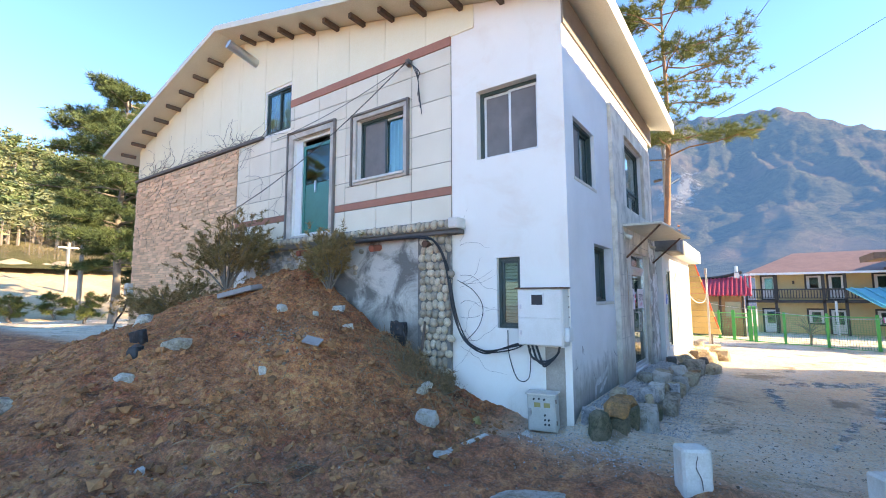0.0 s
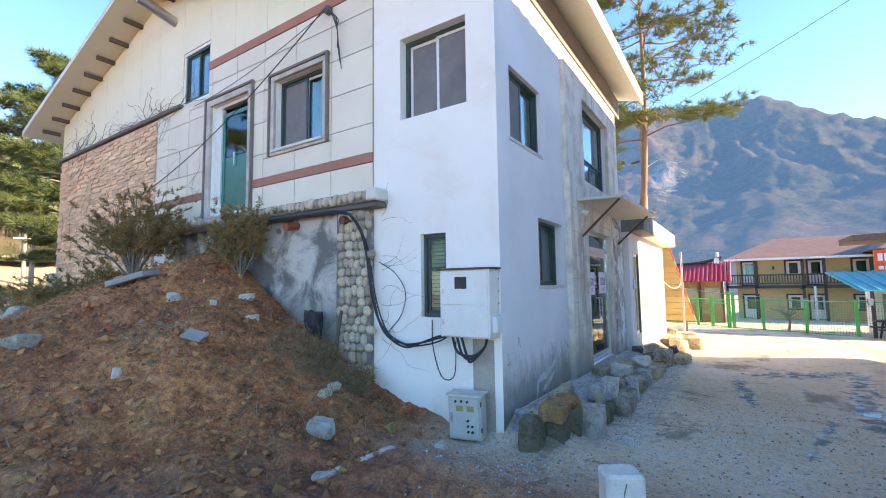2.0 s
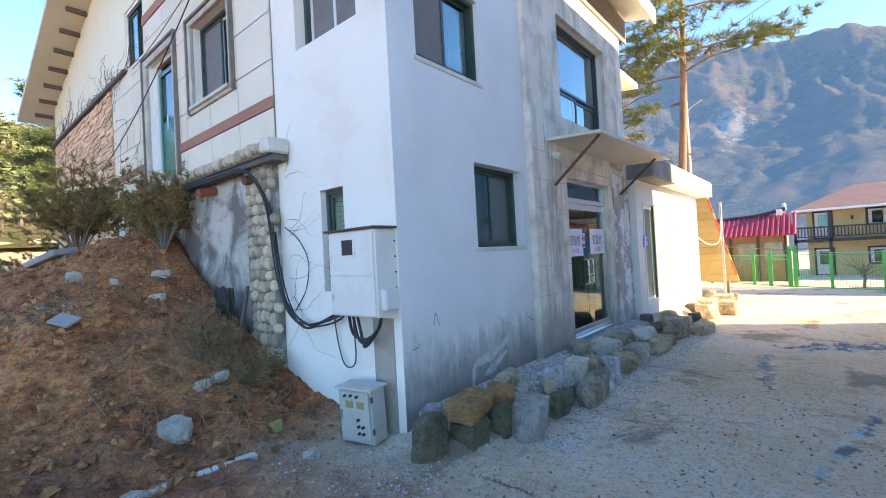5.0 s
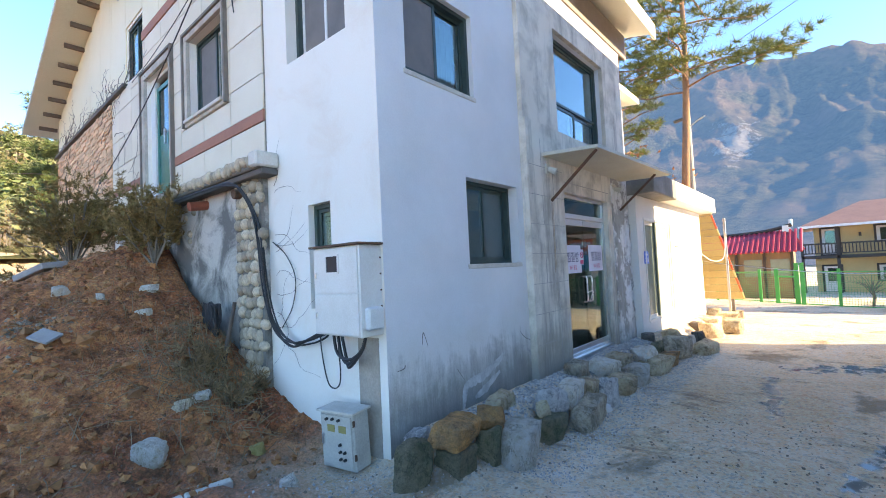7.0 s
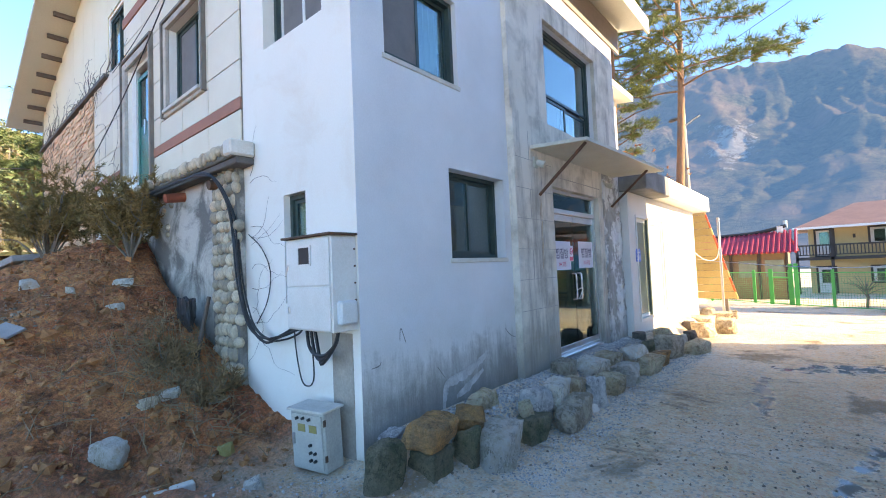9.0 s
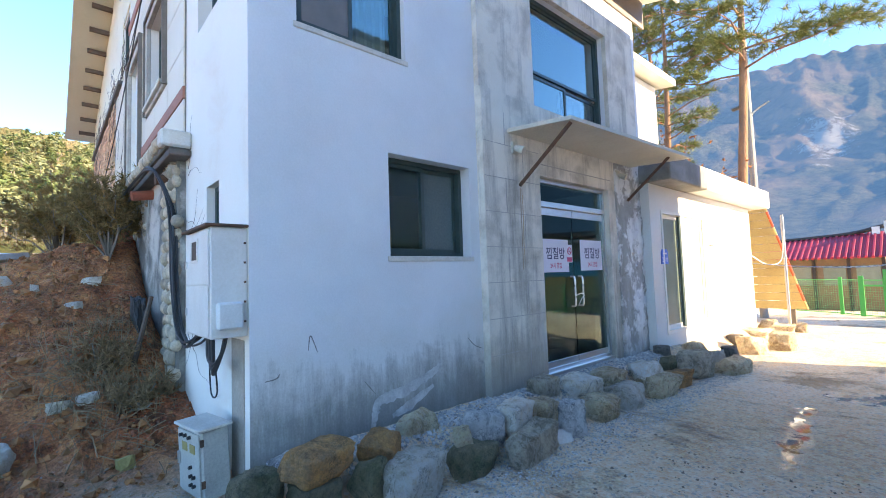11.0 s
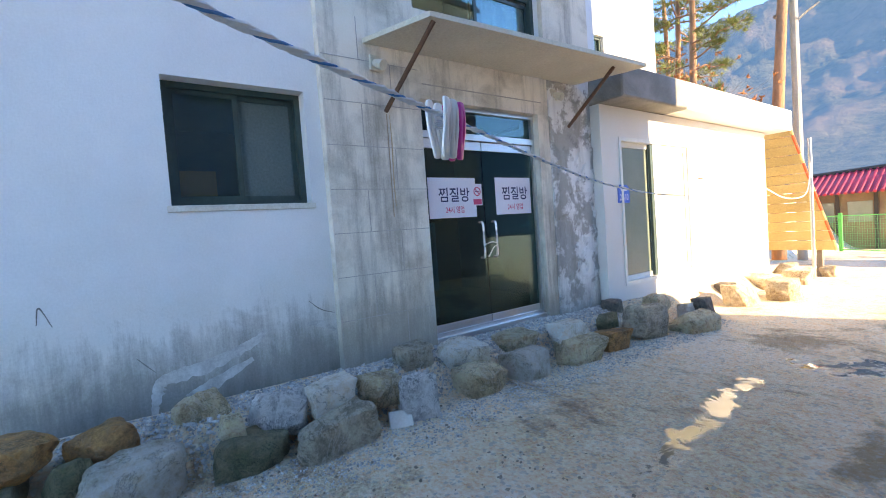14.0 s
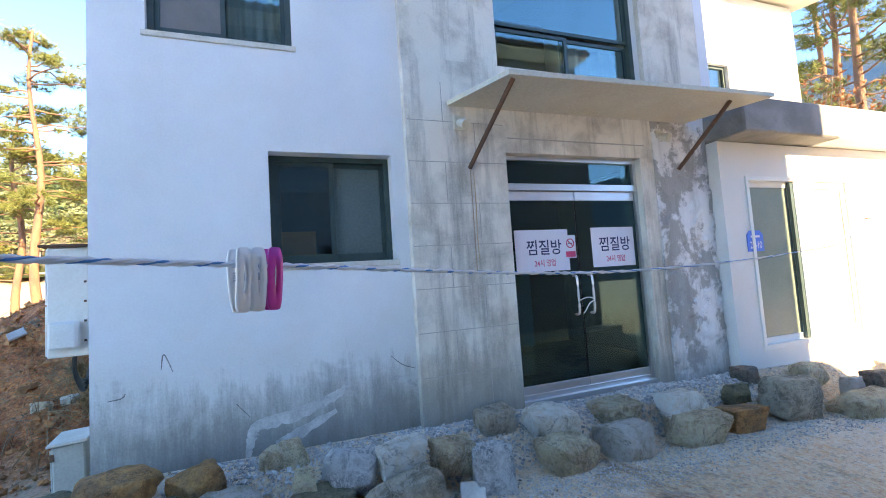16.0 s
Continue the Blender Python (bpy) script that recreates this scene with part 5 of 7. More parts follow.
# vines and an old cable over the gable
vines = tagged(new("dry_vines"), "bare dry vines clinging to the upper wall", "vine", kind="stuff")
bm = bmesh.new()
rnd = random.Random(5)
for k in range(70):
    x, z = rnd.uniform(-16.6, -9.2), 5.33
    p, pts = Vector((x, GY - 0.05, z)), []
    a = rnd.choice((0.35, 0.7, 2.4, 2.8)) + rnd.uniform(-0.4, 0.4)
    for s in range(rnd.randint(5, 14)):
        pts.append(p.copy())
        a += rnd.uniform(-0.75, 0.75)
        p = p + Vector((math.cos(a) * 0.19, 0, math.sin(a) * 0.09))
        p.y = GY - 0.04 - rnd.uniform(0, 0.05)
    tube(bm, pts, rnd.uniform(0.004, 0.009), 4, 0.35)
for k in range(48):
    x, z = rnd.uniform(-16.8, -8.9), rnd.uniform(3.2, 5.2)
    p, pts, a = Vector((x, GY - 0.09, z)), [], rnd.uniform(0, 6.2)
    for s in range(rnd.randint(5, 11)):
        pts.append(p.copy())
        a += rnd.uniform(-0.6, 0.6)
        p = p + Vector((math.cos(a) * 0.15, 0, math.sin(a) * 0.12))
    tube(bm, pts, rnd.uniform(0.003, 0.006), 4, 0.4)
for k in range(12):
    p, pts, a = Vector((-4.2, GY - 0.015, rnd.uniform(0.6, 2.5))), [], rnd.uniform(-0.3, 0.3)
    for s in range(rnd.randint(6, 13)):
        pts.append(p.copy())
        a += rnd.uniform(-0.7, 0.65)
        p = p + Vector((math.cos(a) * 0.1, 0, math.sin(a) * 0.08))
    tube(bm, pts, 0.0028, 4, 0.3)
part("vine", bm, "vine", vines)
service = thing("service_cable", "old black cable strung across the gable to a bracket", "cable")
part("cable", tube(bmesh.new(), sag((-5.25, GY - 0.16, 5.72), (-11.2, GY - 0.2, 3.5), 0.25), 0.009, 5), "black", service)
part("cable", tube(bmesh.new(), sag((-5.25, GY - 0.12, 5.72), (-9.2, GY - 0.1, 5.12), 0.12), 0.006, 5), "black", service)
part("bracket", boxed(-5.30, -5.20, GY - 0.14, GY - 0.02, 5.67, 5.80, bevel=0.02), "dark_trim", service)
for k in range(4):
    part("cable", tube(bmesh.new(), curve_through([(-5.25, GY - 0.14, 5.75), (-5.1 + 0.05 * k, GY - 0.16, 5.6 - 0.05 * k), (-5.0, GY - 0.12, 5.3), (-5.04 + 0.03 * k, GY - 0.08, 5.05 - 0.12 * k)], 5), 0.008, 5), "black", service)

# spot lamps under the canopy
for y in (9.14, 11.62):
    lampy = thing("wall_lamp", "small beige spot lamp under the canopy", "lamp", (-2.30, y, 2.62), group="lamps under the canopy")
    part("plate", boxed(0, 0.03, -0.05, 0.05, -0.07, 0.07, bevel=0.006), "canopy", lampy)
    part("head", rod(bmesh.new(), (0.03, 0, 0), (0.13, 0.03, -0.05), 0.035, 0.05, 10), "canopy", lampy)

# scratches and block joints on the grey facing
M["joint"] = mat("block_joint", (0.44, 0.41, 0.37), (0.36, 0.335, 0.30), 6, 60, 0.9)
joints = new("facing_joints")
tagged(joints, "faint block joints in the concrete facing", "wall joint", kind="structure")
for z in (0.29, 0.68, 1.07, 1.46, 1.85, 2.24, 2.63):
    part("joint", boxed(-2.2995, -2.2965, 8.63, 9.62, z, z + 0.007), "joint", joints)
for k, z in enumerate((-0.1, 0.29, 0.68, 1.07, 1.46, 1.85, 2.24, 2.63)):
    y = 8.98 if k % 2 else 9.3
    part("joint", boxed(-2.2995, -2.2965, y, y + 0.007, z + 0.01, z + 0.385), "joint", joints)
part("joint", boxed(-2.2995, -2.2955, 9.66, 11.4, 2.50, 2.512), "joint", joints)
M["rust_stain"] = mat("rust_stain", (0.36, 0.25, 0.17), (0.44, 0.34, 0.25), 9, 60, 0.9)
drip = tagged(new("rust_run", mesh_of(boxed(-2.2995, -2.2965, 9.230, 9.239, 1.2, 2.17), "rust_stain")), "rust run below the canopy strut", "stain", kind="structure")

# ---- stones along the front ----
rock_rnd = random.Random(3)
rock_seed = [100]


def boulder_mesh(seed, round_=0.0):
    """An angular field stone: the hull of a few corners, its edges worn and its faces chipped; fills a unit box on z = 0."""
    r = random.Random(seed)
    bm = bmesh.new()
    for sx in (-1, 1):
        for sy in (-1, 1):
            for sz in (-1, 1):
                k = r.uniform(0.58, 1.0)
                bm.verts.new((sx * k * r.uniform(0.72, 1.0), sy * k * r.uniform(0.72, 1.0), sz * r.uniform(0.62, 1.0)))
    for _ in range(7):
        way = Vector((r.gauss(0, 1), r.gauss(0, 1), r.gauss(0, 0.8))).normalized()
        bm.verts.new(way * r.uniform(1.0, 1.22))
    hull = bmesh.ops.convex_hull(bm, input=bm.verts[:])
    bmesh.ops.delete(bm, geom=list({g for g in hull["geom_interior"] + hull["geom_unused"] if isinstance(g, bmesh.types.BMVert)}), context="VERTS")
    bmesh.ops.bevel(bm, geom=bm.edges[:], offset=0.09 + 0.16 * round_, segments=2, profile=0.6, affect="EDGES", clamp_overlap=True)
    bmesh.ops.triangulate(bm, faces=bm.faces[:])
    for cut in (0.55, 0.34, 0.22):
        bmesh.ops.subdivide_edges(bm, edges=[e for e in bm.edges if e.calc_length() > cut], cuts=1)
        bmesh.ops.triangulate(bm, faces=bm.faces[:])
    off = Vector((r.uniform(0, 50), r.uniform(0, 50), r.uniform(0, 50)))
    for v in bm.verts:
        p = v.co
        v.co = p * (1 + 0.10 * noise.noise(p * 1.4 + off) + 0.055 * noise.noise(p * 4 + off) + 0.03 * noise.noise(p * 9 + off))
    lo = [min(v.co[k] for v in bm.verts) for k in range(3)]
    hi = [max(v.co[k] for v in bm.verts) for k in range(3)]
    for v in bm.verts:
        v.co = Vector(((v.co.x - lo[0]) / (hi[0] - lo[0]) - 0.5, (v.co.y - lo[1]) / (hi[1] - lo[1]) - 0.5, (v.co.z - lo[2]) / (hi[2] - lo[2])))
    return bm


def rock(x, y, z, w, h, material, d=0.0, turn=0.0, round_=0.0, tilt=0.0):
    """A boulder whose face towards the yard meets the ground at x, y; w runs along the wall."""
    rock_seed[0] += 1
    words = {"rock_moss": "mossy dark boulder edging the house front", "rock_rust": "rust-brown boulder edging the house front", "rock_pale": "pale weathered boulder edging the house front", "rock": "grey boulder edging the house front", "rock_blue": "blue-grey broken stone edging the house front", "rock_tan": "tan boulder edging the house front", "rock_dark": "dark brown stone edging the house front"}
    ob = new("boulder", mesh_of(boulder_mesh(rock_seed[0], round_), material, "boulder"))
    d = d or w * rock_rnd.uniform(0.6, 0.75)
    for v in ob.data.vertices:
        v.co = Vector((v.co.x * d, v.co.y * w * 0.97, v.co.z * (h * 0.92 + 0.06)))
    ob.matrix_basis = pose(x - 0.36 * d, y + 0.06 * w, z - 0.06, tilt + rock_rnd.uniform(-4, 4), rock_rnd.uniform(-2, 6), turn + rock_rnd.uniform(-9, 9))
    return tagged(ob, words[material], "boulder", "stones along the front")


# the corner: three mossy uprights with a rust-brown slab across them
rock(-1.93, 6.08, -0.42, 0.34, 0.44, "rock_moss", 0.30, 20)
rock(-1.80, 6.44, -0.42, 0.35, 0.33, "rock_moss", 0.30, 10)
rock(-1.74, 6.76, -0.42, 0.28, 0.42, "rock_moss", 0.26, 8)
rock(-1.80, 6.46, -0.08, 0.52, 0.19, "rock_rust", 0.34, 12)
rock(-2.20, 6.36, -0.30, 0.28, 0.27, "rock_blue", 0.2, 15)
rock(-1.80, 6.96, -0.22, 0.34, 0.29, "rock_rust", 0.30, 25, 0.0, 14)
rock(-1.55, 7.06, -0.42, 0.62, 0.37, "rock_pale", 0.34, 12, 0.0, 9)
rock(-1.60, 7.65, -0.42, 0.50, 0.28, "rock_moss", 0.34, 0)
rock(-1.66, 7.58, -0.15, 0.16, 0.13, "rock_tan", 0.13, 0, 1.0)
rock(-1.68, 7.86, -0.22, 0.39, 0.26, "rock_blue", 0.28, -10, 0.0, -8)
rock(-2.06, 7.46, -0.18, 0.38, 0.25, "rock_tan", 0.26, 0)
rock(-1.42, 8.22, -0.42, 0.60, 0.30, "rock", 0.26, -6, 0.0, 12)
rock(-1.62, 8.25, -0.22, 0.38, 0.26, "rock_pale", 0.28, 10)
rock(-1.64, 8.61, -0.22, 0.35, 0.21, "rock_tan", 0.26, 0)
rock(-1.50, 8.90, -0.42, 0.34, 0.38, "rock_blue", 0.24, -12)
rock(-1.96, 9.16, -0.22, 0.42, 0.28, "rock", 0.30, 0)
rock(-1.76, 9.60, -0.22, 0.50, 0.26, "rock_pale", 0.36, -10)
rock(-1.49, 9.60, -0.42, 0.54, 0.29, "rock_tan", 0.36, -12, 0.5)
rock(-1.49, 10.17, -0.42, 0.50, 0.30, "rock_pale", 0.36, -8, 0.5)
rock(-1.82, 10.34, -0.20, 0.52, 0.15, "rock_tan", 0.34, 0)
rock(-1.62, 10.90, -0.20, 0.48, 0.18, "rock_pale", 0.34, -8, 0.6)
rock(-1.43, 10.86, -0.42, 0.58, 0.28, "rock_tan", 0.38, -10, 0.5)
rock(-1.47, 11.45, -0.42, 0.44, 0.26, "rock_rust", 0.30, 0, 0.6)
rock(-1.69, 11.68, -0.25, 0.27, 0.20, "rock_moss", 0.2, 0)
rock(-1.97, 12.24, -0.25, 0.33, 0.25, "rock_dark", 0.24, 0)
rock(-1.42, 12.13, -0.42, 0.55, 0.43, "rock", 0.42, -14)
rock(-1.70, 12.88, -0.25, 0.52, 0.27, "rock_tan", 0.36, 0, 0.3)
rock(-1.12, 12.78, -0.42, 0.66, 0.26, "rock_tan", 0.40, -30, 0.7)
rock(-1.36, 13.46, -0.38, 0.32, 0.28, "rock_dark", 0.24, 0)
rock(-1.50, 13.20, -0.32, 0.24, 0.17, "rock_pale", 0.18, 0)
rock(-1.27, 14.60, -0.45, 0.56, 0.40, "rock_tan", 0.40, -15, 0.4)
rock(-1.02, 15.50, -0.48, 0.68, 0.42, "rock_tan", 0.46, -10, 0.4)
rock(-1.75, 15.10, -0.40, 0.40, 0.30, "rock_dark", 0.28, 0)
rock(-1.65, 16.5, -0.5, 0.7, 0.36, "rock_tan", 0.5, 0, 0.3)
rock(-1.4, 17.5, -0.55, 0.8, 0.42, "rock_tan", 0.5, 0, 0.4)
rock(-1.9, 18.7, -0.6, 0.7, 0.45, "rock_tan", 0.5, 0, 0.3)
rock(-1.5, 19.7, -0.65, 0.6, 0.34, "rock_tan", 0.4, 0, 0.5)
chip = thing("paving_slab", "small grey slab leaning on the boulders", "slab", (-1.47, 8.70, -0.42), turn=-20)
part("slab", boxed(-0.035, 0.0, -0.09, 0.09, 0, 0.15, bevel=0.006, m=pose(0, 0, 0, 0, -38, 0)), "block", chip)


def scatter(name, label, material, count, seed, place, lo, hi, stretch=1.0):
    """Loose stones too small to pick apart, as one object."""
    r = random.Random(seed)
    verts, faces = [], []
    for _ in range(count):
        x, y = place(r)
        s = lo + (hi - lo) * r.random() ** 2.5
        z = ground_z(x, y)
        q = Euler((r.uniform(0, 6), r.uniform(0, 6), r.uniform(0, 6))).to_matrix()
        b = len(verts)
        for c in ((1, 0, 0), (-1, 0, 0), (0, 1, 0), (0, -1, 0), (0, 0, 1), (0, 0, -1)):
            p = q @ Vector((c[0] * s * r.uniform(0.6, 1.2), c[1] * s * r.uniform(0.5, 1.1), c[2] * s * r.uniform(0.4, 0.9)))
            verts.append((x + p.x, y + p.y, z + p.z * 0.8 + s * 0.15))
        for f in ((0, 2, 4), (2, 1, 4), (1, 3, 4), (3, 0, 4), (2, 0, 5), (1, 2, 5), (3, 1, 5), (0, 3, 5)):
            faces.append(tuple(b + k for k in f))
    me = bpy.data.meshes.new(name)
    me.from_pydata(verts, [], faces)
    me.materials.append(M[material])
    return tagged(new(name, me), label, "gravel", kind="stuff")


scatter("gravel", "blue-grey crushed gravel between the boulders", "gravel", 15000, 1, lambda r: (r.uniform(-2.38, -1.05) if r.random() < 0.75 else r.uniform(-1.6, -1.12), r.uniform(6.8, 13.6)), 0.004, 0.016)
scatter("gravel", "pale gravel spilled on the ground by the house corner", "gravel", 1500, 2, lambda r: (r.gauss(-1.9, 0.5), r.gauss(5.5, 0.35)), 0.004, 0.018)
scatter("gravel", "grey crushed stone on the bed behind the boulders", "gravel", 9000, 8, lambda r: (r.uniform(-2.36, -1.72), r.uniform(6.7, 12.3)), 0.008, 0.03)
scatter("gravel", "loose stones strewn over the yard", "rubble", 9000, 3, lambda r: (r.uniform(-6, 3.0), r.uniform(0.6, 9.5)), 0.004, 0.022)
scatter("rubble", "stones and clods on the earth mound", "clod", 7000, 4, lambda r: (r.uniform(-12, -3.2), r.uniform(1.0, 6.0)), 0.008, 0.05)
scatter("rubble", "lumps of reddish earth on the mound", "clod", 1500, 6, lambda r: (r.uniform(-10, -3.0), r.uniform(1.6, 5.9)), 0.02, 0.095)
scatter("rubble", "pale concrete crumbs on the mound", "rubble", 500, 5, lambda r: (r.gauss(-6.1, 0.3), r.gauss(4.2, 0.28)), 0.008, 0.035)


def stone(x, y, w, h, material, label, turn=None, flat=1.0, cat="stone"):
    rock_seed[0] += 1
    ob = new("stone", mesh_of(boulder_mesh(rock_seed[0], 0.1), material, "stone"))
    for v in ob.data.vertices:
        v.co = Vector((v.co.x * w * 0.78, v.co.y * w * 0.55 * flat, v.co.z * h * 1.1))
    ob.matrix_basis = pose(x, y, ground_z(x, y) - h * 0.40, rock_rnd.uniform(-12, 12), rock_rnd.uniform(-12, 12), rock_rnd.uniform(0, 180) if turn is None else turn)
    return tagged(ob, label, cat, "loose stones")


stone(-3.85, 4.84, 0.42, 0.20, "rock_pale", "pale angular stone at the foot of the mound", 20)
stone(-3.55, 5.63, 0.2, 0.16, "gold", "yellowish stone at the foot of the mound")
stone(-3.28, 4.36, 0.3, 0.06, "rock_pale", "flat pale stone pressed into the ground", 40)
stone(-2.75, 5.45, 0.2, 0.08, "rock_pale", "flat pale stone beside the control box", 70)
stone(-6.95, 3.12, 0.55, 0.25, "rock", "long grey-green stone on the mound slope", 30)
stone(-7.2, 2.75, 0.3, 0.2, "black", "dark rubbish lump on the mound slope")
stone(-7.6, 2.95, 0.34, 0.22, "black", "dark rubbish lump on the mound slope")
stone(-6.6, 2.4, 0.3, 0.1, "rock_pale", "broken pale slab on the mound slope")
stone(-4.3, 5.4, 0.24, 0.12, "rock_pale", "pale stone below the pebble pier")
stone(-4.2, 5.2, 0.26, 0.1, "rock", "grey stone below the pebble pier")
stone(-4.5, 5.65, 0.22, 0.12, "rock", "grey stone below the pebble pier")
stone(-6.8, 4.7, 0.26, 0.14, "rock_pale", "pale stone on the mound")
stone(-5.9, 5.35, 0.25, 0.1, "rock_pale", "pale stone on the mound")
stone(-6.35, 5.55, 0.3, 0.14, "rock_pale", "pale stone on the mound")
stone(-6.3, 5.0, 0.14, 0.08, "rock_pale", "small white stone on the mound")
stone(-5.6, 3.6, 0.18, 0.1, "rock_pale", "pale stone on the mound")
stone(-7.6, 1.5, 0.5, 0.16, "rock", "grey rubble slab on the ground", 10)
stone(-7.2, 1.2, 0.4, 0.2, "rock", "grey rubble slab on the ground", 50)
stone(-6.4, 1.1, 0.34, 0.14, "rock", "grey rubble slab on the ground")
stone(-5.0, 2.0, 0.16, 0.08, "rock_pale", "small stone in the yard")
stone(-2.2, 3.3, 0.16, 0.07, "rock_pale", "small pale stone in the yard")
stone(-1.9, 3.6, 0.8, 0.08, "rock_pale", "wide flat stone set in the yard", 15)
stone(-9.3, 3.6, 0.5, 0.3, "rock_pale", "tan stone on the mound slope")
slab = thing("concrete_slab", "grey concrete kerb slab lying on the mound", "slab", (-8.0, 4.66, ground_z(-8.0, 4.66) + 0.02), turn=18)
part("slab", boxed(-0.38, 0.38, -0.16, 0.16, 0, 0.09, bevel=0.012, m=pose(0, 0, 0, 6, -12, 0)), "granite", slab)
tileb = thing("roof_tile_piece", "broken blue-grey tile on the mound", "tile", (-5.62, 4.4, ground_z(-5.62, 4.4) + 0.03), turn=30)
part("tile", boxed(-0.13, 0.13, -0.09, 0.09, 0, 0.03, bevel=0.006, m=pose(0, 0, 0, 25, 14, 0)), "granite", tileb)
tarp = thing("tarpaulin", "crumpled dark tarpaulin half buried beside the wall", "tarpaulin")
bm = lump(77, 0.34, 0.16, 0.5, 0.9, 4, 9)
bmesh.ops.translate(bm, vec=(-5.25, 5.9, 0.85), verts=bm.verts)
part("sheet", bm, "black", tarp)
post = thing("wooden_stake", "thin dark wooden stake against the pebble pier", "stake")
part("stake", rod(bmesh.new(), (-4.72, 5.72, 0.0), (-4.74, 5.95, 1.05), 0.03, 0.022, 7), "rafter", post)


def marker(x, y, turn, h):
    b = thing("concrete_block", "whitewashed concrete marker block with a crack", "block", (x, y, ground_z(x, y) - 0.05), "marker blocks", turn=turn)
    bm = bmesh.new()
    box(bm, -0.13, 0.13, -0.11, 0.11, 0, h + 0.05, 0.022)
    bmesh.ops.subdivide_edges(bm, edges=bm.edges[:], cuts=2, use_grid_fill=True)
    for v in bm.verts:
        v.co += Vector((1, 1, 0.4)) * 0.006 * noise.noise(v.co * 14 + Vector((x, y, 0)))
    part("block", bm, "block", b)
    part("crack", tube(bmesh.new(), curve_through([(0.0, -0.113, h), (-0.02, -0.115, h * 0.75), (0.02, -0.115, h * 0.5), (0.03, -0.115, h * 0.25)], 4), 0.004, 4), "dark_trim", b)


strip = thing("concrete_strip", "narrow pale concrete strip half buried in the ground", "kerb")
for k in range(5):
    f = (k + 0.5) / 5
    x, y = -3.35 + 0.16 * f, 4.37 + 0.84 * f
    part("strip", boxed(-0.082, 0.082, -0.045 + 0.006 * (k % 2), 0.04, -0.08, 0.018 + 0.005 * (k % 2), bevel=0.01, m=pose(x, y, ground_z(x, y), 0, 0, 79.2 + 2 * (k % 3))), "block", strip)
sticks = tagged(new("dry_sticks"), "dry twigs and straw scattered over the mound", "twigs", kind="stuff")
bm = bmesh.new()
r = random.Random(12)
for _ in range(600):
    x, y = r.uniform(-11, -3.2), r.uniform(2.2, 6.0)
    if r.random() < 0.5:
        x, y = r.gauss(-4.6, 0.45), r.gauss(5.5, 0.3)
    a, s = r.uniform(0, 6.3), r.uniform(0.08, 0.4)
    p0 = Vector((x, y, ground_z(x, y) + 0.01))
    x1, y1 = x + math.cos(a) * s, min(6.05, y + math.sin(a) * s)
    p1 = Vector((x1, y1, ground_z(x1, y1) + r.uniform(0.01, 0.12)))
    tube(bm, [p0, p0.lerp(p1, 0.5) + Vector((0, 0, r.uniform(0.0, 0.05))), p1], r.uniform(0.002, 0.006), 3, 0.5)
M["straw_twig"] = mat("straw_twig", (0.34, 0.23, 0.13), (0.22, 0.14, 0.08), 5, 40, 0.9, 0)
part("twigs", bm, "straw_twig", sticks)
marker(-0.86, 4.86, 30, 0.38)
marker(0.53, 5.34, 30, 0.30)
kerb = thing("kerb", "low concrete kerb along the yard edge", "kerb")
part("kerb", boxed(-0.1, 0.1, -2.0, 2.0, -0.1, 0.1, bevel=0.02, m=pose(2.85, 14.0, ground_z(2.85, 14.0), 0, 0, -12)), "block", kerb)


# ---- washing line ----
M["rope"] = mat("pale_rope", (0.78, 0.78, 0.77), (0.70, 0.71, 0.71), 30, 120, 0.8, 0.3, 0.002)
M["rope_blue"] = mat("blue_strand", (0.06, 0.26, 0.55), (0.05, 0.22, 0.48), 30, 120, 0.8, 0.3, 0.002)
M["peg_white"] = mat("white_plastic", (0.90, 0.87, 0.83), (0.87, 0.84, 0.79), 30, 90, 0.35, 0)
M["peg_pink"] = mat("pink_plastic", (0.75, 0.04, 0.34), (0.70, 0.03, 0.30), 30, 90, 0.35, 0)
line = curve_through([(AX, 15.04, 1.585), (-1.2, 12.7, 1.27), (-0.13, 10.12, 1.168), (0.6, 8.35, 1.138), (0.965, 7.445, 1.177), (1.15, 7.0, 1.21), (1.45, 6.3, 1.29), (2.2, 4.5, 1.55), (4.6, 3.9, 1.95)], 40)
rope = thing("washing_line", "twisted white and blue rope strung as a washing line", "rope")
for s in range(3):
    pts = []
    run = 0.0
    for i, p in enumerate(line):
        if i:
            run += (p - line[i - 1]).length
        way = (line[min(i + 1, len(line) - 1)] - line[max(i - 1, 0)]).normalized()
        side_v = way.cross(Vector((0, 0, 1))).normalized()
        a = run * 130 + s * math.tau / 3
        pts.append(p + (side_v * math.cos(a) + side_v.cross(way) * math.sin(a)) * 0.0019)
    part("strand", tube(bmesh.new(), pts, 0.0013 if s == 2 else 0.0024, 5), "rope_blue" if s == 2 else "rope", rope)
part("hook", rod(bmesh.new(), (AX, 15.04, 1.60), (AX + 0.09, 15.03, 1.585), 0.012, 0.008, 6), "rust", rope)
part("tail", tube(bmesh.new(), curve_through([(AX + 0.07, 15.03, 1.58), (AX + 0.05, 14.8, 1.45), (AX + 0.05, 14.75, 1.2), (AX + 0.04, 14.7, 1.05)], 6), 0.004, 4), "rope", rope)
peg_way = Vector((0.378, -0.926, 0))


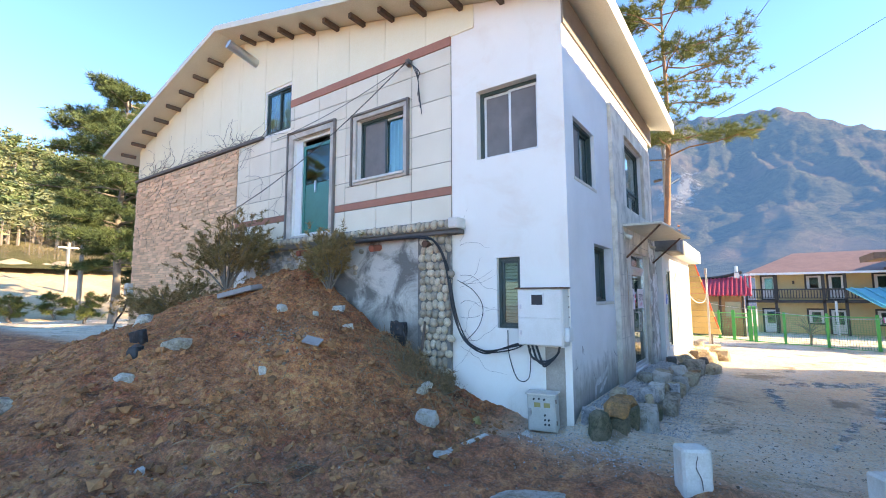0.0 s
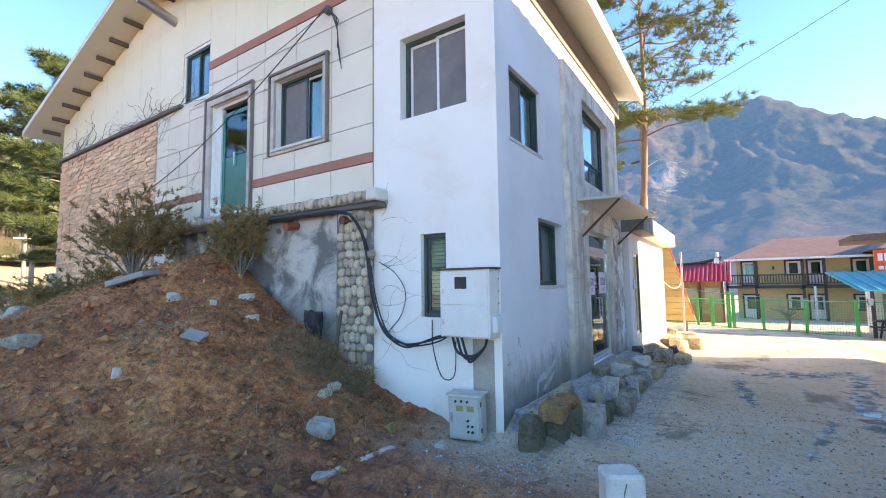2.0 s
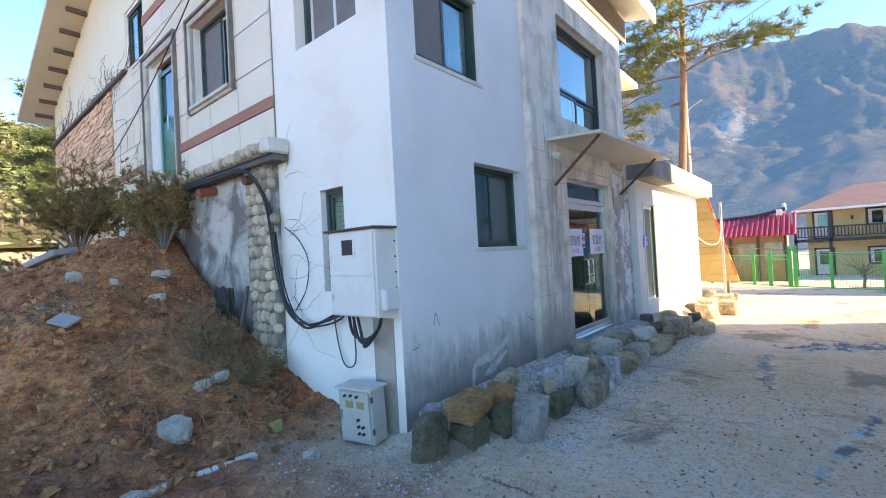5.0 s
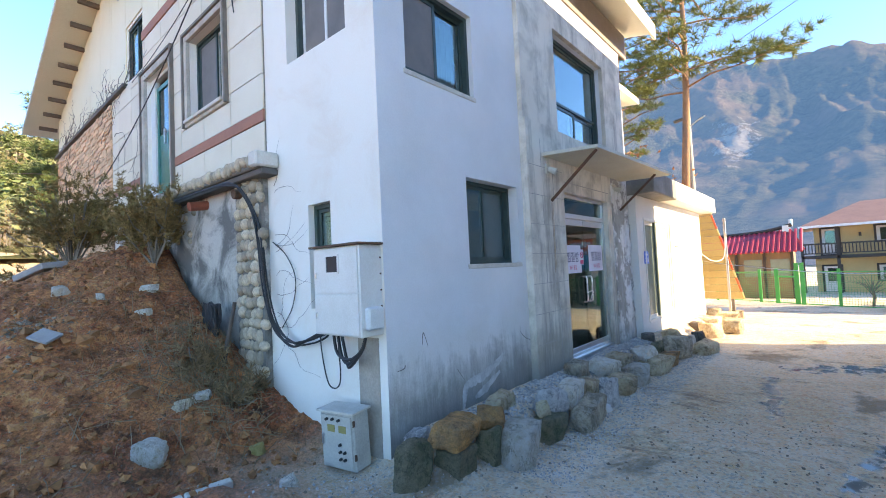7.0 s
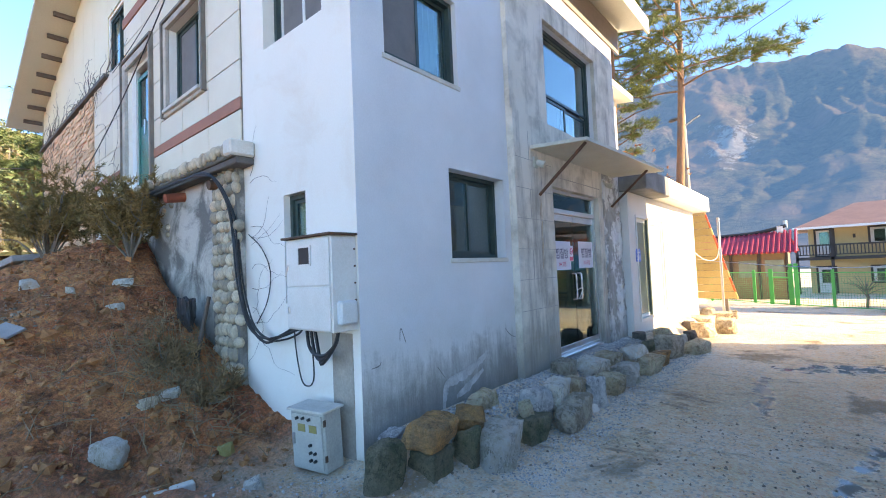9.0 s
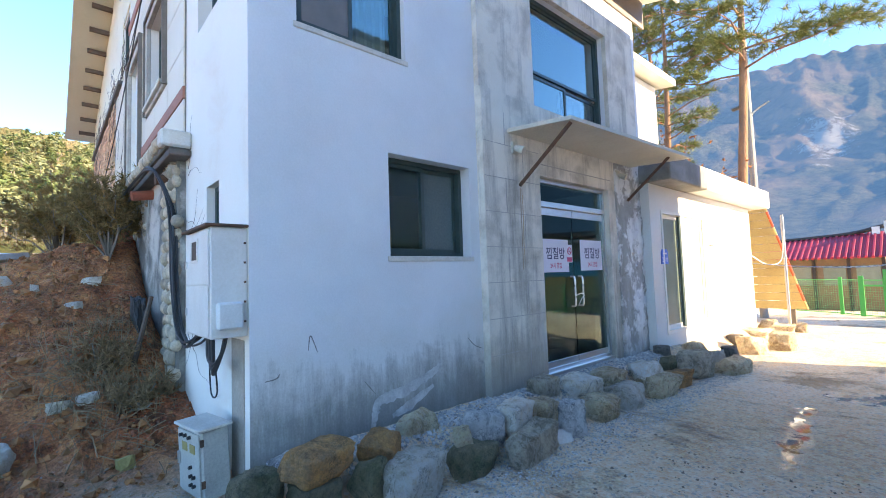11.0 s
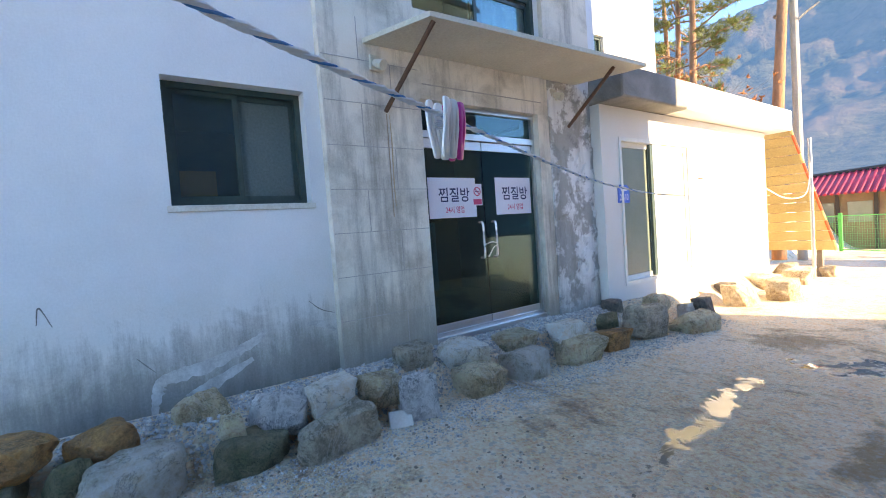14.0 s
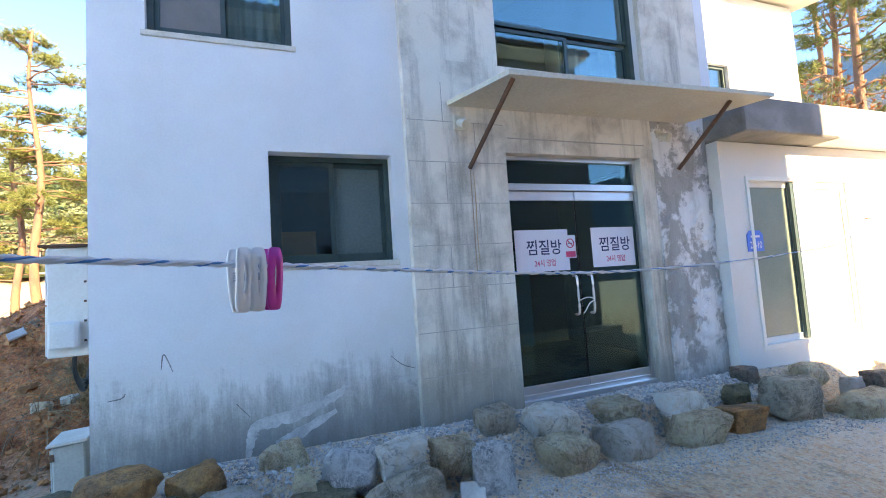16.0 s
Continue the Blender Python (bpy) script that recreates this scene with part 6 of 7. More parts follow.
def peg(k, material, lean):
    base = Vector((0.965, 7.445, 1.177)) + peg_way * (0.0168 * k - 0.02)
    p = thing("clothes_peg", ("pink" if material == "peg_pink" else "white") + " plastic clothes peg clipped on the washing line", "clothes peg", tuple(base), "pegs on the line", turn=math.degrees(math.atan2(peg_way.y, peg_way.x)) + lean)
    p.scale = (0.77, 0.77, 0.77)
    for side in (-1, 1):
        bm = bmesh.new()

        def plate(z):
            """How far the jaw stands off the line at that height."""
            return side * (0.004 + 0.009 * max(0.0, math.cos((z - 0.002) * 26)) + 0.05 * max(0.0, -0.045 - z))
        outer = [(0.0105 * math.copysign(abs(math.cos(a)) ** 0.45, math.cos(a)), -0.022 + 0.045 * math.copysign(abs(math.sin(a)) ** 0.45, math.sin(a))) for a in [k * math.tau / 24 for k in range(24)]]
        slot = [(0.0022 * math.cos(a), -0.020 + 0.021 * math.sin(a)) for a in [k * math.tau / 24 for k in range(24)]]
        rings = [[bm.verts.new((x, plate(z) + side * d, z)) for x, z in ring] for ring, d in ((outer, 0.0), (outer, 0.0045), (slot, 0.006), (slot, 0.0))]
        for i in range(4):
            for k in range(24):
                q = (k + 1) % 24
                bm.faces.new((rings[i][k], rings[i][q], rings[(i + 1) % 4][q], rings[(i + 1) % 4][k]))
        bmesh.ops.recalc_face_normals(bm, faces=bm.faces)
        part("jaw", bm, material, p, soft=True)
    part("spring", tube(bmesh.new(), [(0.0085 * math.cos(a / 6 * math.tau), 0.006 * math.sin(a / 6 * math.tau), -0.012 - 0.0006 * a) for a in range(19)], 0.0012, 4), "alu", p)


peg(1, "peg_white", 6)
peg(0, "peg_white", -4)
peg(-1, "peg_pink", 3)


# ---- plaster scars and runs on the front ----
def smear(name, label, points, width, material, seed, x=FX):
    """A thin ragged trowel mark of plaster standing 3 mm proud of the wall."""
    r = random.Random(seed)
    way = curve_through([(0, *p) for p in points], 8)
    bm = bmesh.new()
    rows = []
    for i, p in enumerate(way):
        d = (way[min(i + 1, len(way) - 1)] - way[max(i - 1, 0)]).normalized()
        s = Vector((0, -d.z, d.y))
        w = width * (0.35 + 0.65 * math.sin(math.pi * (i + 0.5) / len(way)))
        lo, hi = p - s * w * r.uniform(0.6, 1.2), p + s * w * r.uniform(0.8, 1.1)
        rows.append([bm.verts.new((x + e, q.y, q.z)) for q, e in ((lo, 0.0), (lo, 0.002), (hi, 0.003), (hi, 0.0))])
    for a, b in zip(rows, rows[1:]):
        for k in range(3):
            bm.faces.new((a[k], b[k], b[k + 1], a[k + 1]))
    bm.faces.new(rows[0])
    bm.faces.new(rows[-1][::-1])
    bmesh.ops.recalc_face_normals(bm, faces=bm.faces)
    tagged(new(name, mesh_of(bm, material)), label, "plaster", kind="structure")


M["rust_stain"] = mat("rust_stain", (0.46, 0.30, 0.17), (0.56, 0.42, 0.28), 6, 60, 0.9)
M["fresh_plaster"] = mat("white_plaster", (0.62, 0.62, 0.60), (0.34, 0.34, 0.33), 7, 50, 0.85, 0.3, 0.005)
smear("plaster_smear", "white trowelled plaster mark over the damp wall foot", [(7.21, -0.14), (7.24, 0.0), (7.30, 0.10), (7.58, 0.14), (7.90, 0.245), (8.02, 0.33)], 0.05, "fresh_plaster", 1)
smear("plaster_smear", "white trowelled plaster mark over the damp wall foot", [(7.42, -0.06), (7.62, 0.0), (7.90, 0.12)], 0.045, "fresh_plaster", 2)
smear("plaster_smear", "white trowelled plaster mark over the damp wall foot", [(8.35, 0.32), (8.48, 0.30), (8.60, 0.22)], 0.03, "fresh_plaster", 3)
M["scratch"] = mat("dark_scratch", (0.16, 0.155, 0.15), (0.24, 0.235, 0.225), 8, 60, 0.9)
smear("scratch", "dark scratch in the white plaster", [(6.641, 0.619), (6.661, 0.729), (6.717, 0.596)], 0.005, "scratch", 11)
smear("scratch", "dark scratch in the white plaster", [(8.387, 0.512), (8.484, 0.426), (8.607, 0.376)], 0.005, "scratch", 12)
smear("scratch", "dark scratch in the white plaster", [(6.306, 0.436), (6.391, 0.447), (6.415, 0.475)], 0.006, "scratch", 13)
smear("scratch", "dark scratch in the white plaster", [(7.245, 0.168), (7.194, 0.228), (7.14, 0.293)], 0.004, "scratch", 14)
smear("rust_run", "brown rust run below the canopy strut", [(9.265, 2.16), (9.27, 1.9), (9.262, 1.55), (9.266, 1.3)], 0.006, "rust_stain", 4, -2.30)


# ---- plants ----
M["needles"] = mat("pine_needles", (0.11, 0.135, 0.032), (0.20, 0.205, 0.055), 0.8, 9, 0.8, 0, vary=0.3, island=True)
M["needles_mid"] = mat("green_pine_needles", (0.055, 0.085, 0.028), (0.11, 0.14, 0.042), 0.8, 9, 0.8, 0, vary=0.3, island=True)
M["needles_dark"] = mat("dark_needles", (0.035, 0.06, 0.022), (0.07, 0.095, 0.032), 0.8, 9, 0.8, 0, vary=0.3, island=True)
M["needles_dry"] = mat("dry_juniper", (0.19, 0.145, 0.048), (0.36, 0.205, 0.082), 1.5, 12, 0.85, 0, vary=0.35, island=True)
M["needles_far"] = mat("far_pine_needles", (0.13, 0.15, 0.07), (0.21, 0.215, 0.10), 0.2, 3, 0.9, 0, vary=0.25, island=True)
M["bark_red"] = mat("red_pine_bark", (0.37, 0.18, 0.09), (0.16, 0.10, 0.07), 3.5, 22, 0.9, 1.0, 0.04, stretch=(1, 1, 0.35))
M["bark_grey"] = mat("grey_bark", (0.24, 0.20, 0.16), (0.17, 0.14, 0.115), 3, 30, 0.9, 0.6, 0.02, stretch=(1, 1, 0.35))
M["red_leaf"] = mat("russet_leaves", (0.30, 0.10, 0.035), (0.38, 0.17, 0.06), 2, 12, 0.85, 0, vary=0.3, island=True)


M["weed"] = mat("dry_weed", (0.32, 0.20, 0.10), (0.20, 0.12, 0.06), 3, 20, 0.9, 0, vary=0.3, island=True)


def blades(bm, at, way, r, count, length, width):
    """A tuft of narrow needles round a twig's end."""
    for _ in range(count):
        d = (way * 0.5 + Vector((r.gauss(0, 0.6), r.gauss(0, 0.6), r.gauss(0.15, 0.5)))).normalized()
        s = d.cross(Vector((r.gauss(0, 1), r.gauss(0, 1), r.gauss(0, 1)))).normalized() * width
        l = length * r.uniform(0.6, 1.2)
        bm.faces.new((bm.verts.new(at - s), bm.verts.new(at + s), bm.verts.new(at + d * l)))


def pine(name, label, x, y, z, height, clear, spread, seed, trunk=0.16, lean=(0.0, 0.0), bark="bark_red", leaf="needles", limbs=34, tufts=15, blade=0.24, group="pines"):
    r = random.Random(seed)
    t = thing(name, label, "tree", (x, y, z), group)
    spine = [Vector((lean[0] * k / 12 + 0.10 * math.sin(k * 0.7 + seed), lean[1] * k / 12 + 0.10 * math.cos(k * 0.9 + seed), height * k / 12)) for k in range(13)]
    bm = tube(bmesh.new(), curve_through(spine, 3), trunk, 10, 0.22)
    crown, twigs = bmesh.new(), bmesh.new()
    for k in range(limbs):
        f = clear + (1 - clear) * (k + r.random()) / limbs
        i = min(11, int(f * 12))
        root = spine[i].lerp(spine[i + 1], f * 12 - i)
        a = r.uniform(0, math.tau)
        reach = spread * (0.35 + 0.75 * math.sin(math.pi * min(1, (f - clear) / (1 - clear) * 0.8 + 0.15))) * r.uniform(0.6, 1.15)
        out = Vector((math.cos(a), math.sin(a), 0))
        pts = [root + out * reach * s + Vector((r.gauss(0, 0.06), r.gauss(0, 0.06), reach * (0.16 * s - 0.10 * s * s) + r.gauss(0, 0.05))) for s in (0, 0.3, 0.6, 0.85, 1)]
        tube(twigs, pts, trunk * 0.22, 5, 0.25)
        for _ in range(tufts):
            s = 0.35 + 0.65 * r.random() ** 0.7
            p = root + out * reach * s + Vector((0, 0, reach * (0.16 * s - 0.10 * s * s)))
            side = Vector((-out.y, out.x, 0)) * r.gauss(0, 0.17 * reach) + Vector((0, 0, abs(r.gauss(0.05, 0.11))))
            tip = p + side
            blades(crown, tip, (out + side.normalized() * 0.6).normalized(), r, 28, blade, blade * 0.032)
            blades(crown, tip + Vector((r.gauss(0, 0.14), r.gauss(0, 0.14), r.gauss(0.02, 0.06))), out, r, 22, blade, blade * 0.032)
    part("trunk", bm, bark, t, soft=True)
    tagged(part("branchwork", twigs, bark, t, soft=True), kind="stuff")
    part("crown", crown, leaf, t)
    return t


def bush(label, x, y, z, w, h, seed, leaf="needles_dry", stems=16, sprays=26, group="bushes"):
    r = random.Random(seed)
    t = thing("bush", label, "bush", (x, y, z), group)
    wood, green = bmesh.new(), bmesh.new()
    for k in range(stems):
        a, reach = r.uniform(0, math.tau), w * 0.5 * r.uniform(0.35, 1.0)
        top = Vector((math.cos(a) * reach, math.sin(a) * reach * 0.8, h * r.uniform(0.55, 1.0) * (1.15 - 0.5 * reach / (w * 0.5))))
        pts = [Vector((0, 0, 0)), top * 0.35 + Vector((r.gauss(0, 0.05), r.gauss(0, 0.05), h * 0.1)), top * 0.7, top]
        line_ = curve_through(pts, 4)
        tube(wood, line_, 0.018, 4, 0.3)
        for _ in range(sprays):
            p = line_[r.randrange(4, len(line_))] + Vector((r.gauss(0, 0.08 * w), r.gauss(0, 0.08 * w), r.gauss(0, 0.07 * h)))
            d = (Vector((p.x, p.y, 0)) * 0.9 + Vector((r.gauss(0, 0.3), r.gauss(0, 0.3), 0.45))).normalized()
            for s in range(3):
                blades(green, p + d * 0.045 * s, d, r, 11, 0.10, 0.0075)
    tagged(part("branchwork", wood, "bark_grey", t), kind="stuff")
    tagged(part("foliage", green, leaf, t), kind="stuff")


bush("dry brownish juniper bush growing by the terrace", -9.55, 5.25, 1.55, 2.2, 1.9, 1, stems=26, sprays=24)
bush("low spreading juniper bush on the mound", -11.4, 5.0, 0.75, 2.9, 1.15, 2, stems=28, sprays=26)
bush("thin juniper bush below the terrace edge", -6.85, 5.75, 1.55, 1.2, 1.25, 3, stems=16, sprays=20)
bush("dry weed tuft at the foot of the wall", -4.85, 5.55, 0.12, 0.7, 0.55, 4, "weed", stems=14, sprays=6)
bush("dry weed tuft beside the house corner", -4.35, 5.75, -0.1, 0.7, 0.4, 5, "weed", stems=14, sprays=5)

def dry_grass(label, count, seed, place, h_lo, h_hi):
    """Thin bent stalks, too many to count."""
    r = random.Random(seed)
    bm = bmesh.new()
    for _ in range(count):
        x, y = place(r)
        a, h = r.uniform(0, math.tau), r.uniform(h_lo, h_hi)
        p0 = Vector((x, min(y, 6.05), ground_z(x, min(y, 6.05)) - 0.02))
        bend = Vector((math.cos(a), math.sin(a) * 0.6 - 0.2, 0)) * h * r.uniform(0.3, 1.1)
        tube(bm, [p0, p0 + bend * 0.35 + Vector((0, 0, h * 0.6)), p0 + bend + Vector((0, 0, h * r.uniform(0.2, 0.95)))], r.uniform(0.002, 0.004), 3, 0.3)
    g = tagged(new("dry_grass"), label, "grass", kind="stuff")
    part("stalks", bm, "weed", g)


dry_grass("tangled dry grass at the foot of the pebble pier", 420, 61, lambda r: (r.gauss(-4.75, 0.38), r.gauss(5.62, 0.22)), 0.12, 0.42)
dry_grass("sparse dry grass along the mound and the wall foot", 260, 62, lambda r: (r.uniform(-7.5, -3.3), r.uniform(4.6, 6.0)), 0.05, 0.22)
dry_grass("dry grass tufts between the boulders and the yard", 160, 63, lambda r: (r.gauss(-1.25, 0.16), r.choice((7.0, 8.3, 8.45, 9.2)) + r.gauss(0, 0.12)), 0.02, 0.07)

pine("pine_tree", "tall red pine with a bare orange trunk behind the annex", -3.62, 23.4, -0.6, 17.0, 0.50, 4.2, 3, 0.20, (0.5, 0.2), limbs=36, tufts=32, blade=0.36)
pine("pine_tree", "slender red pine behind the annex", -6.1, 24.0, 1.0, 13.0, 0.30, 2.0, 8, 0.17, (-0.1, 0.2), limbs=30, tufts=13, blade=0.28)
pine("pine_tree", "slender red pine behind the annex", -7.4, 25.2, 1.5, 12.0, 0.35, 1.8, 9, 0.16, (0.3, 0.0), limbs=24, tufts=12, blade=0.28)
pine("pine_tree", "slender red pine behind the annex", -8.6, 27.0, 1.8, 13.0, 0.3, 2.0, 10, 0.16, limbs=24, tufts=12, blade=0.28)
pine("pine_tree", "dense green pine standing behind the house", -31.0, 10.4, -0.5, 14.2, 0.24, 3.6, 11, 0.24, (0.2, 0.0), "bark_grey", "needles_mid", 110, 28, 0.46)
pine("pine_tree", "dense dark pine standing behind the house", -33.5, 13.5, -0.2, 12.0, 0.2, 2.8, 12, 0.2, (0, 0.0), "bark_grey", "needles_dark", 60, 22, 0.42)
pine("pine_tree", "leaning red pine beyond the mound", -18.6, -0.6, 0.0, 10.6, 0.42, 1.9, 13, 0.17, (1.7, 0.5), limbs=34, tufts=15, blade=0.26)
pine("pine_tree", "leaning red pine beyond the mound", -20.5, -2.0, 0.0, 8.8, 0.25, 2.2, 14, 0.16, (1.0, 0.3), limbs=34, tufts=15, blade=0.26)
pine("pine_tree", "red pine beyond the mound", -24.0, 0.2, 0.0, 8.0, 0.2, 2.4, 15, 0.16, limbs=34, tufts=14, blade=0.28)


def thicket(name, label, count, seed, place, h_lo, h_hi, material, wood):
    """Bare twiggy scrub, as one object."""
    r = random.Random(seed)
    t = tagged(new(name), label, "scrub", kind="stuff")
    twig, leaf = bmesh.new(), bmesh.new()
    for _ in range(count):
        x, y = place(r)
        root = Vector((x, y, ground_z(x, y) - 0.05))
        for _ in range(4):
            top = root + Vector((r.gauss(0, 0.5), r.gauss(0, 0.5), r.uniform(h_lo, h_hi)))
            pts = [root, root.lerp(top, 0.5) + Vector((r.gauss(0, 0.15), r.gauss(0, 0.15), 0)), top]
            tube(twig, curve_through(pts, 3), 0.022, 4, 0.2)
            for _ in range(10):
                p = root.lerp(top, r.uniform(0.4, 1.0))
                q = p + Vector((r.gauss(0, 0.35), r.gauss(0, 0.35), r.uniform(0.05, 0.5)))
                tube(twig, [p, q], 0.008, 3, 0.3)
                blades(leaf, q, (q - p).normalized(), r, 6, 0.13, 0.03)
    part("twigs", twig, wood, t)
    part("leaves", leaf, material, t)


thicket("scrub", "russet winter scrub on the bank behind the annex", 46, 6, lambda r: (r.uniform(-8, -3.4), r.uniform(19.8, 23)), 3.6, 5.2, "red_leaf", "bark_grey")


thicket("scrub", "bare brown trees along the foot of the hillside", 70, 16, lambda r: (lambda a, d: (-math.sin(a) * d, math.cos(a) * d))(radians(r.uniform(70, 108)), r.uniform(66, 73)), 9.0, 11.5, "weed", "bark_grey")


def distant_woods(name, label, count, seed, az, dist, elev, size, material):
    """Far pines, each a ragged crown on a short stem, as one object."""
    r = random.Random(seed)
    verts, faces, tv, tf = [], [], [], []
    for _ in range(count):
        a, d = radians(r.uniform(*az)), r.uniform(*dist)
        x, y = -math.sin(a) * d, math.cos(a) * d
        z, s = elev(math.degrees(a), d), size * r.uniform(0.7, 1.25)
        b = len(tv)
        for k in range(5):
            c, sn = math.cos(k * math.tau / 5) * 0.035 * s, math.sin(k * math.tau / 5) * 0.035 * s
            tv += [(x + c, y + sn, z), (x + c * 0.6, y + sn * 0.6, z + s * 0.6)]
        tf += [(b + 2 * k, b + (2 * k + 2) % 10, b + (2 * k + 3) % 10, b + 2 * k + 1) for k in range(5)]
        for _ in range(90):
            h = r.uniform(0.35, 1.0)
            w = 0.34 * s * (1.15 - h) ** 0.6
            p = Vector((x + r.gauss(0, w * 0.55), y + r.gauss(0, w * 0.55), z + h * s + r.gauss(0, 0.03 * s)))
            b = len(verts)
            for _ in range(3):
                verts.append(tuple(p + Vector((r.gauss(0, 1), r.gauss(0, 1), r.gauss(0, 0.6))) * 0.075 * s))
            faces.append((b, b + 1, b + 2))
    t = tagged(new(name), label, "woods", kind="stuff")
    for n_, v_, f_, m_ in (("crowns", verts, faces, material), ("stems", tv, tf, "bark_grey")):
        me = bpy.data.meshes.new(n_)
        me.from_pydata(v_, [], f_)
        me.materials.append(M[m_])
        new(n_, me).parent = t


def woods_z(a, d):
    u = (d - 56) / 134
    top = math.tan(radians(15.3)) * 190 * 0.93
    return -1.5 + 5.6 + (top - 5.6) * (0.35 * u + 0.65 * u * u) / 0.842 - 0.3


distant_woods("far_woods", "green pine woods on the hillside", 1500, 31, (56, 122), (76, 172), woods_z, 4.6, "needles_far")
distant_woods("far_woods", "dark pine woods on the hillside", 420, 32, (56, 122), (90, 168), woods_z, 5.2, "needles_mid")
for k, (a, d, h) in enumerate(((76, 40, 1.6), (79, 38, 1.4), (82, 41, 1.8), (73.5, 34, 1.5), (88, 36, 1.8), (94, 40, 2.0))):
    pine("pine_tree", "young pine in the dry field", -math.sin(radians(a)) * d, math.cos(radians(a)) * d, -0.1, h, 0.15, 0.9, 50 + k, 0.08, (0, 0), "bark_grey", "needles", 16, 8, 0.3, "young pines")


# ---- beyond the yard ----
M["lime"] = mat("green_fence_paint", (0.05, 0.42, 0.10), (0.04, 0.36, 0.08), 3, 40, 0.5, 0.1)
M["net"] = mat("green_mesh", (0.10, 0.36, 0.16), (0.08, 0.30, 0.13), 3, 40, 0.7, 0)
M["yellow_wall"] = mat("yellow_render", (0.62, 0.47, 0.24), (0.56, 0.42, 0.21), 1.5, 20, 0.8, 0.2)
M["maroon_roof"] = mat("brown_shingles", (0.26, 0.15, 0.125), (0.20, 0.115, 0.10), 1.2, 9, 0.8, 0.5, 0.02)
M["black_wood"] = mat("black_timber", (0.035, 0.03, 0.028), (0.055, 0.047, 0.042), 3, 30, 0.7, 0.2)
M["crimson"] = mat("crimson_tiles", (0.46, 0.03, 0.06), (0.38, 0.025, 0.05), 2, 30, 0.45, 0.2)
M["turquoise"] = mat("turquoise_sheet", (0.05, 0.42, 0.50), (0.045, 0.36, 0.44), 1.5, 20, 0.45, 0.1)
M["orange_sign"] = mat("orange_banner", (0.72, 0.10, 0.03), (0.66, 0.09, 0.03), 2, 30, 0.6, 0)
M["board"] = mat("yellow_boards", (0.58, 0.42, 0.17), (0.50, 0.35, 0.13), 1.5, 30, 0.7, 0.2, vary=0.1)
M["pole"] = mat("concrete_pole", (0.34, 0.31, 0.27), (0.27, 0.25, 0.22), 1.5, 30, 0.85, 0.2)

# leaning sheet of yellow boards past the annex
boards = thing("board_screen", "yellow painted boards leaning past the annex with an orange edge", "screen")
for k in range(13):
    z0, z1 = 0.02 + 0.215 * k, 0.225 + 0.215 * k
    def edge(z):
        return -1.40 - 0.27 * (z - 0.1)
    bm = bmesh.new()
    q = [(-3.0, z0), (edge(z0), z0), (edge(z1), z1), (-3.0, z1)]
    f, b = [bm.verts.new((u, 19.45 + 0.02 * (k % 2), v)) for u, v in q], [bm.verts.new((u, 19.49 + 0.02 * (k % 2), v)) for u, v in q]
    bm.faces.new(f)
    bm.faces.new(b[::-1])
    for i in range(4):
        bm.faces.new((f[i], b[i], b[(i + 1) % 4], f[(i + 1) % 4]))
    bmesh.ops.recalc_face_normals(bm, faces=bm.faces)
    part("plank", bm, "board", boards)
    part("edge_strip", rod(bmesh.new(), (edge(z0), 19.42, z0), (edge(z1), 19.42, z1), 0.028, 0.028, 6), "orange_sign" if k % 3 else "board", boards)
part("prop", boxed(-3.0, -2.9, 19.52, 19.62, -0.7, 2.8), "bark_grey", boards)
part("prop", boxed(-1.75, -1.65, 19.52, 19.62, -0.9, 0.6), "bark_grey", boards)
thin = thing("steel_post", "thin grey steel post beside the boards", "post")
part("post", rod(bmesh.new(), (-1.72, 19.2, -0.7), (-1.72, 19.2, 2.45), 0.035, 0.035, 8), "alu", thin)
hose = thing("hose", "white hose looped over the post", "hose")
part("hose", tube(bmesh.new(), curve_through([(-2.2, 18.05, 1.45), (-2.0, 18.6, 1.2), (-1.8, 19.1, 1.25), (-1.72, 19.15, 1.7), (-1.70, 19.1, 1.9)], 6), 0.012, 6), "white_frame", hose)

# utility pole with a street lamp
up = thing("street_lamp", "concrete utility pole with a street lamp and wires", "street lamp", (-3.85, 26.3, -0.9))
part("pole", rod(bmesh.new(), (0, 0, 0), (0, 0, 11.2), 0.15, 0.11, 12), "pole", up)
part("arm", tube(bmesh.new(), curve_through([(0, 0, 8.1), (0.3, 0, 8.35), (0.7, 0, 8.55)], 5), 0.03, 6), "alu", up)
part("lamp_head", boxed(0.62, 1.05, -0.09, 0.09, 8.5, 8.62, bevel=0.03, m=pose(0, 0, 0, 0, -8, 0)), "dark_trim", up)
for k, (a, b, drop) in enumerate((((-3.85, 26.3, 9.9), (3.3, 12.0, 12.0), 0.3), ((-3.85, 26.3, 9.7), (14.0, 22.0, 17.0), 0.6), ((-3.85, 26.3, 9.4), (-2.3, 16.0, 6.0), 0.3))):
    wire = thing("power_line", "thin black overhead wire", "wire", group="overhead wires")
    part("wire", tube(bmesh.new(), sag(a, b, drop), 0.012, 4), "black", wire)

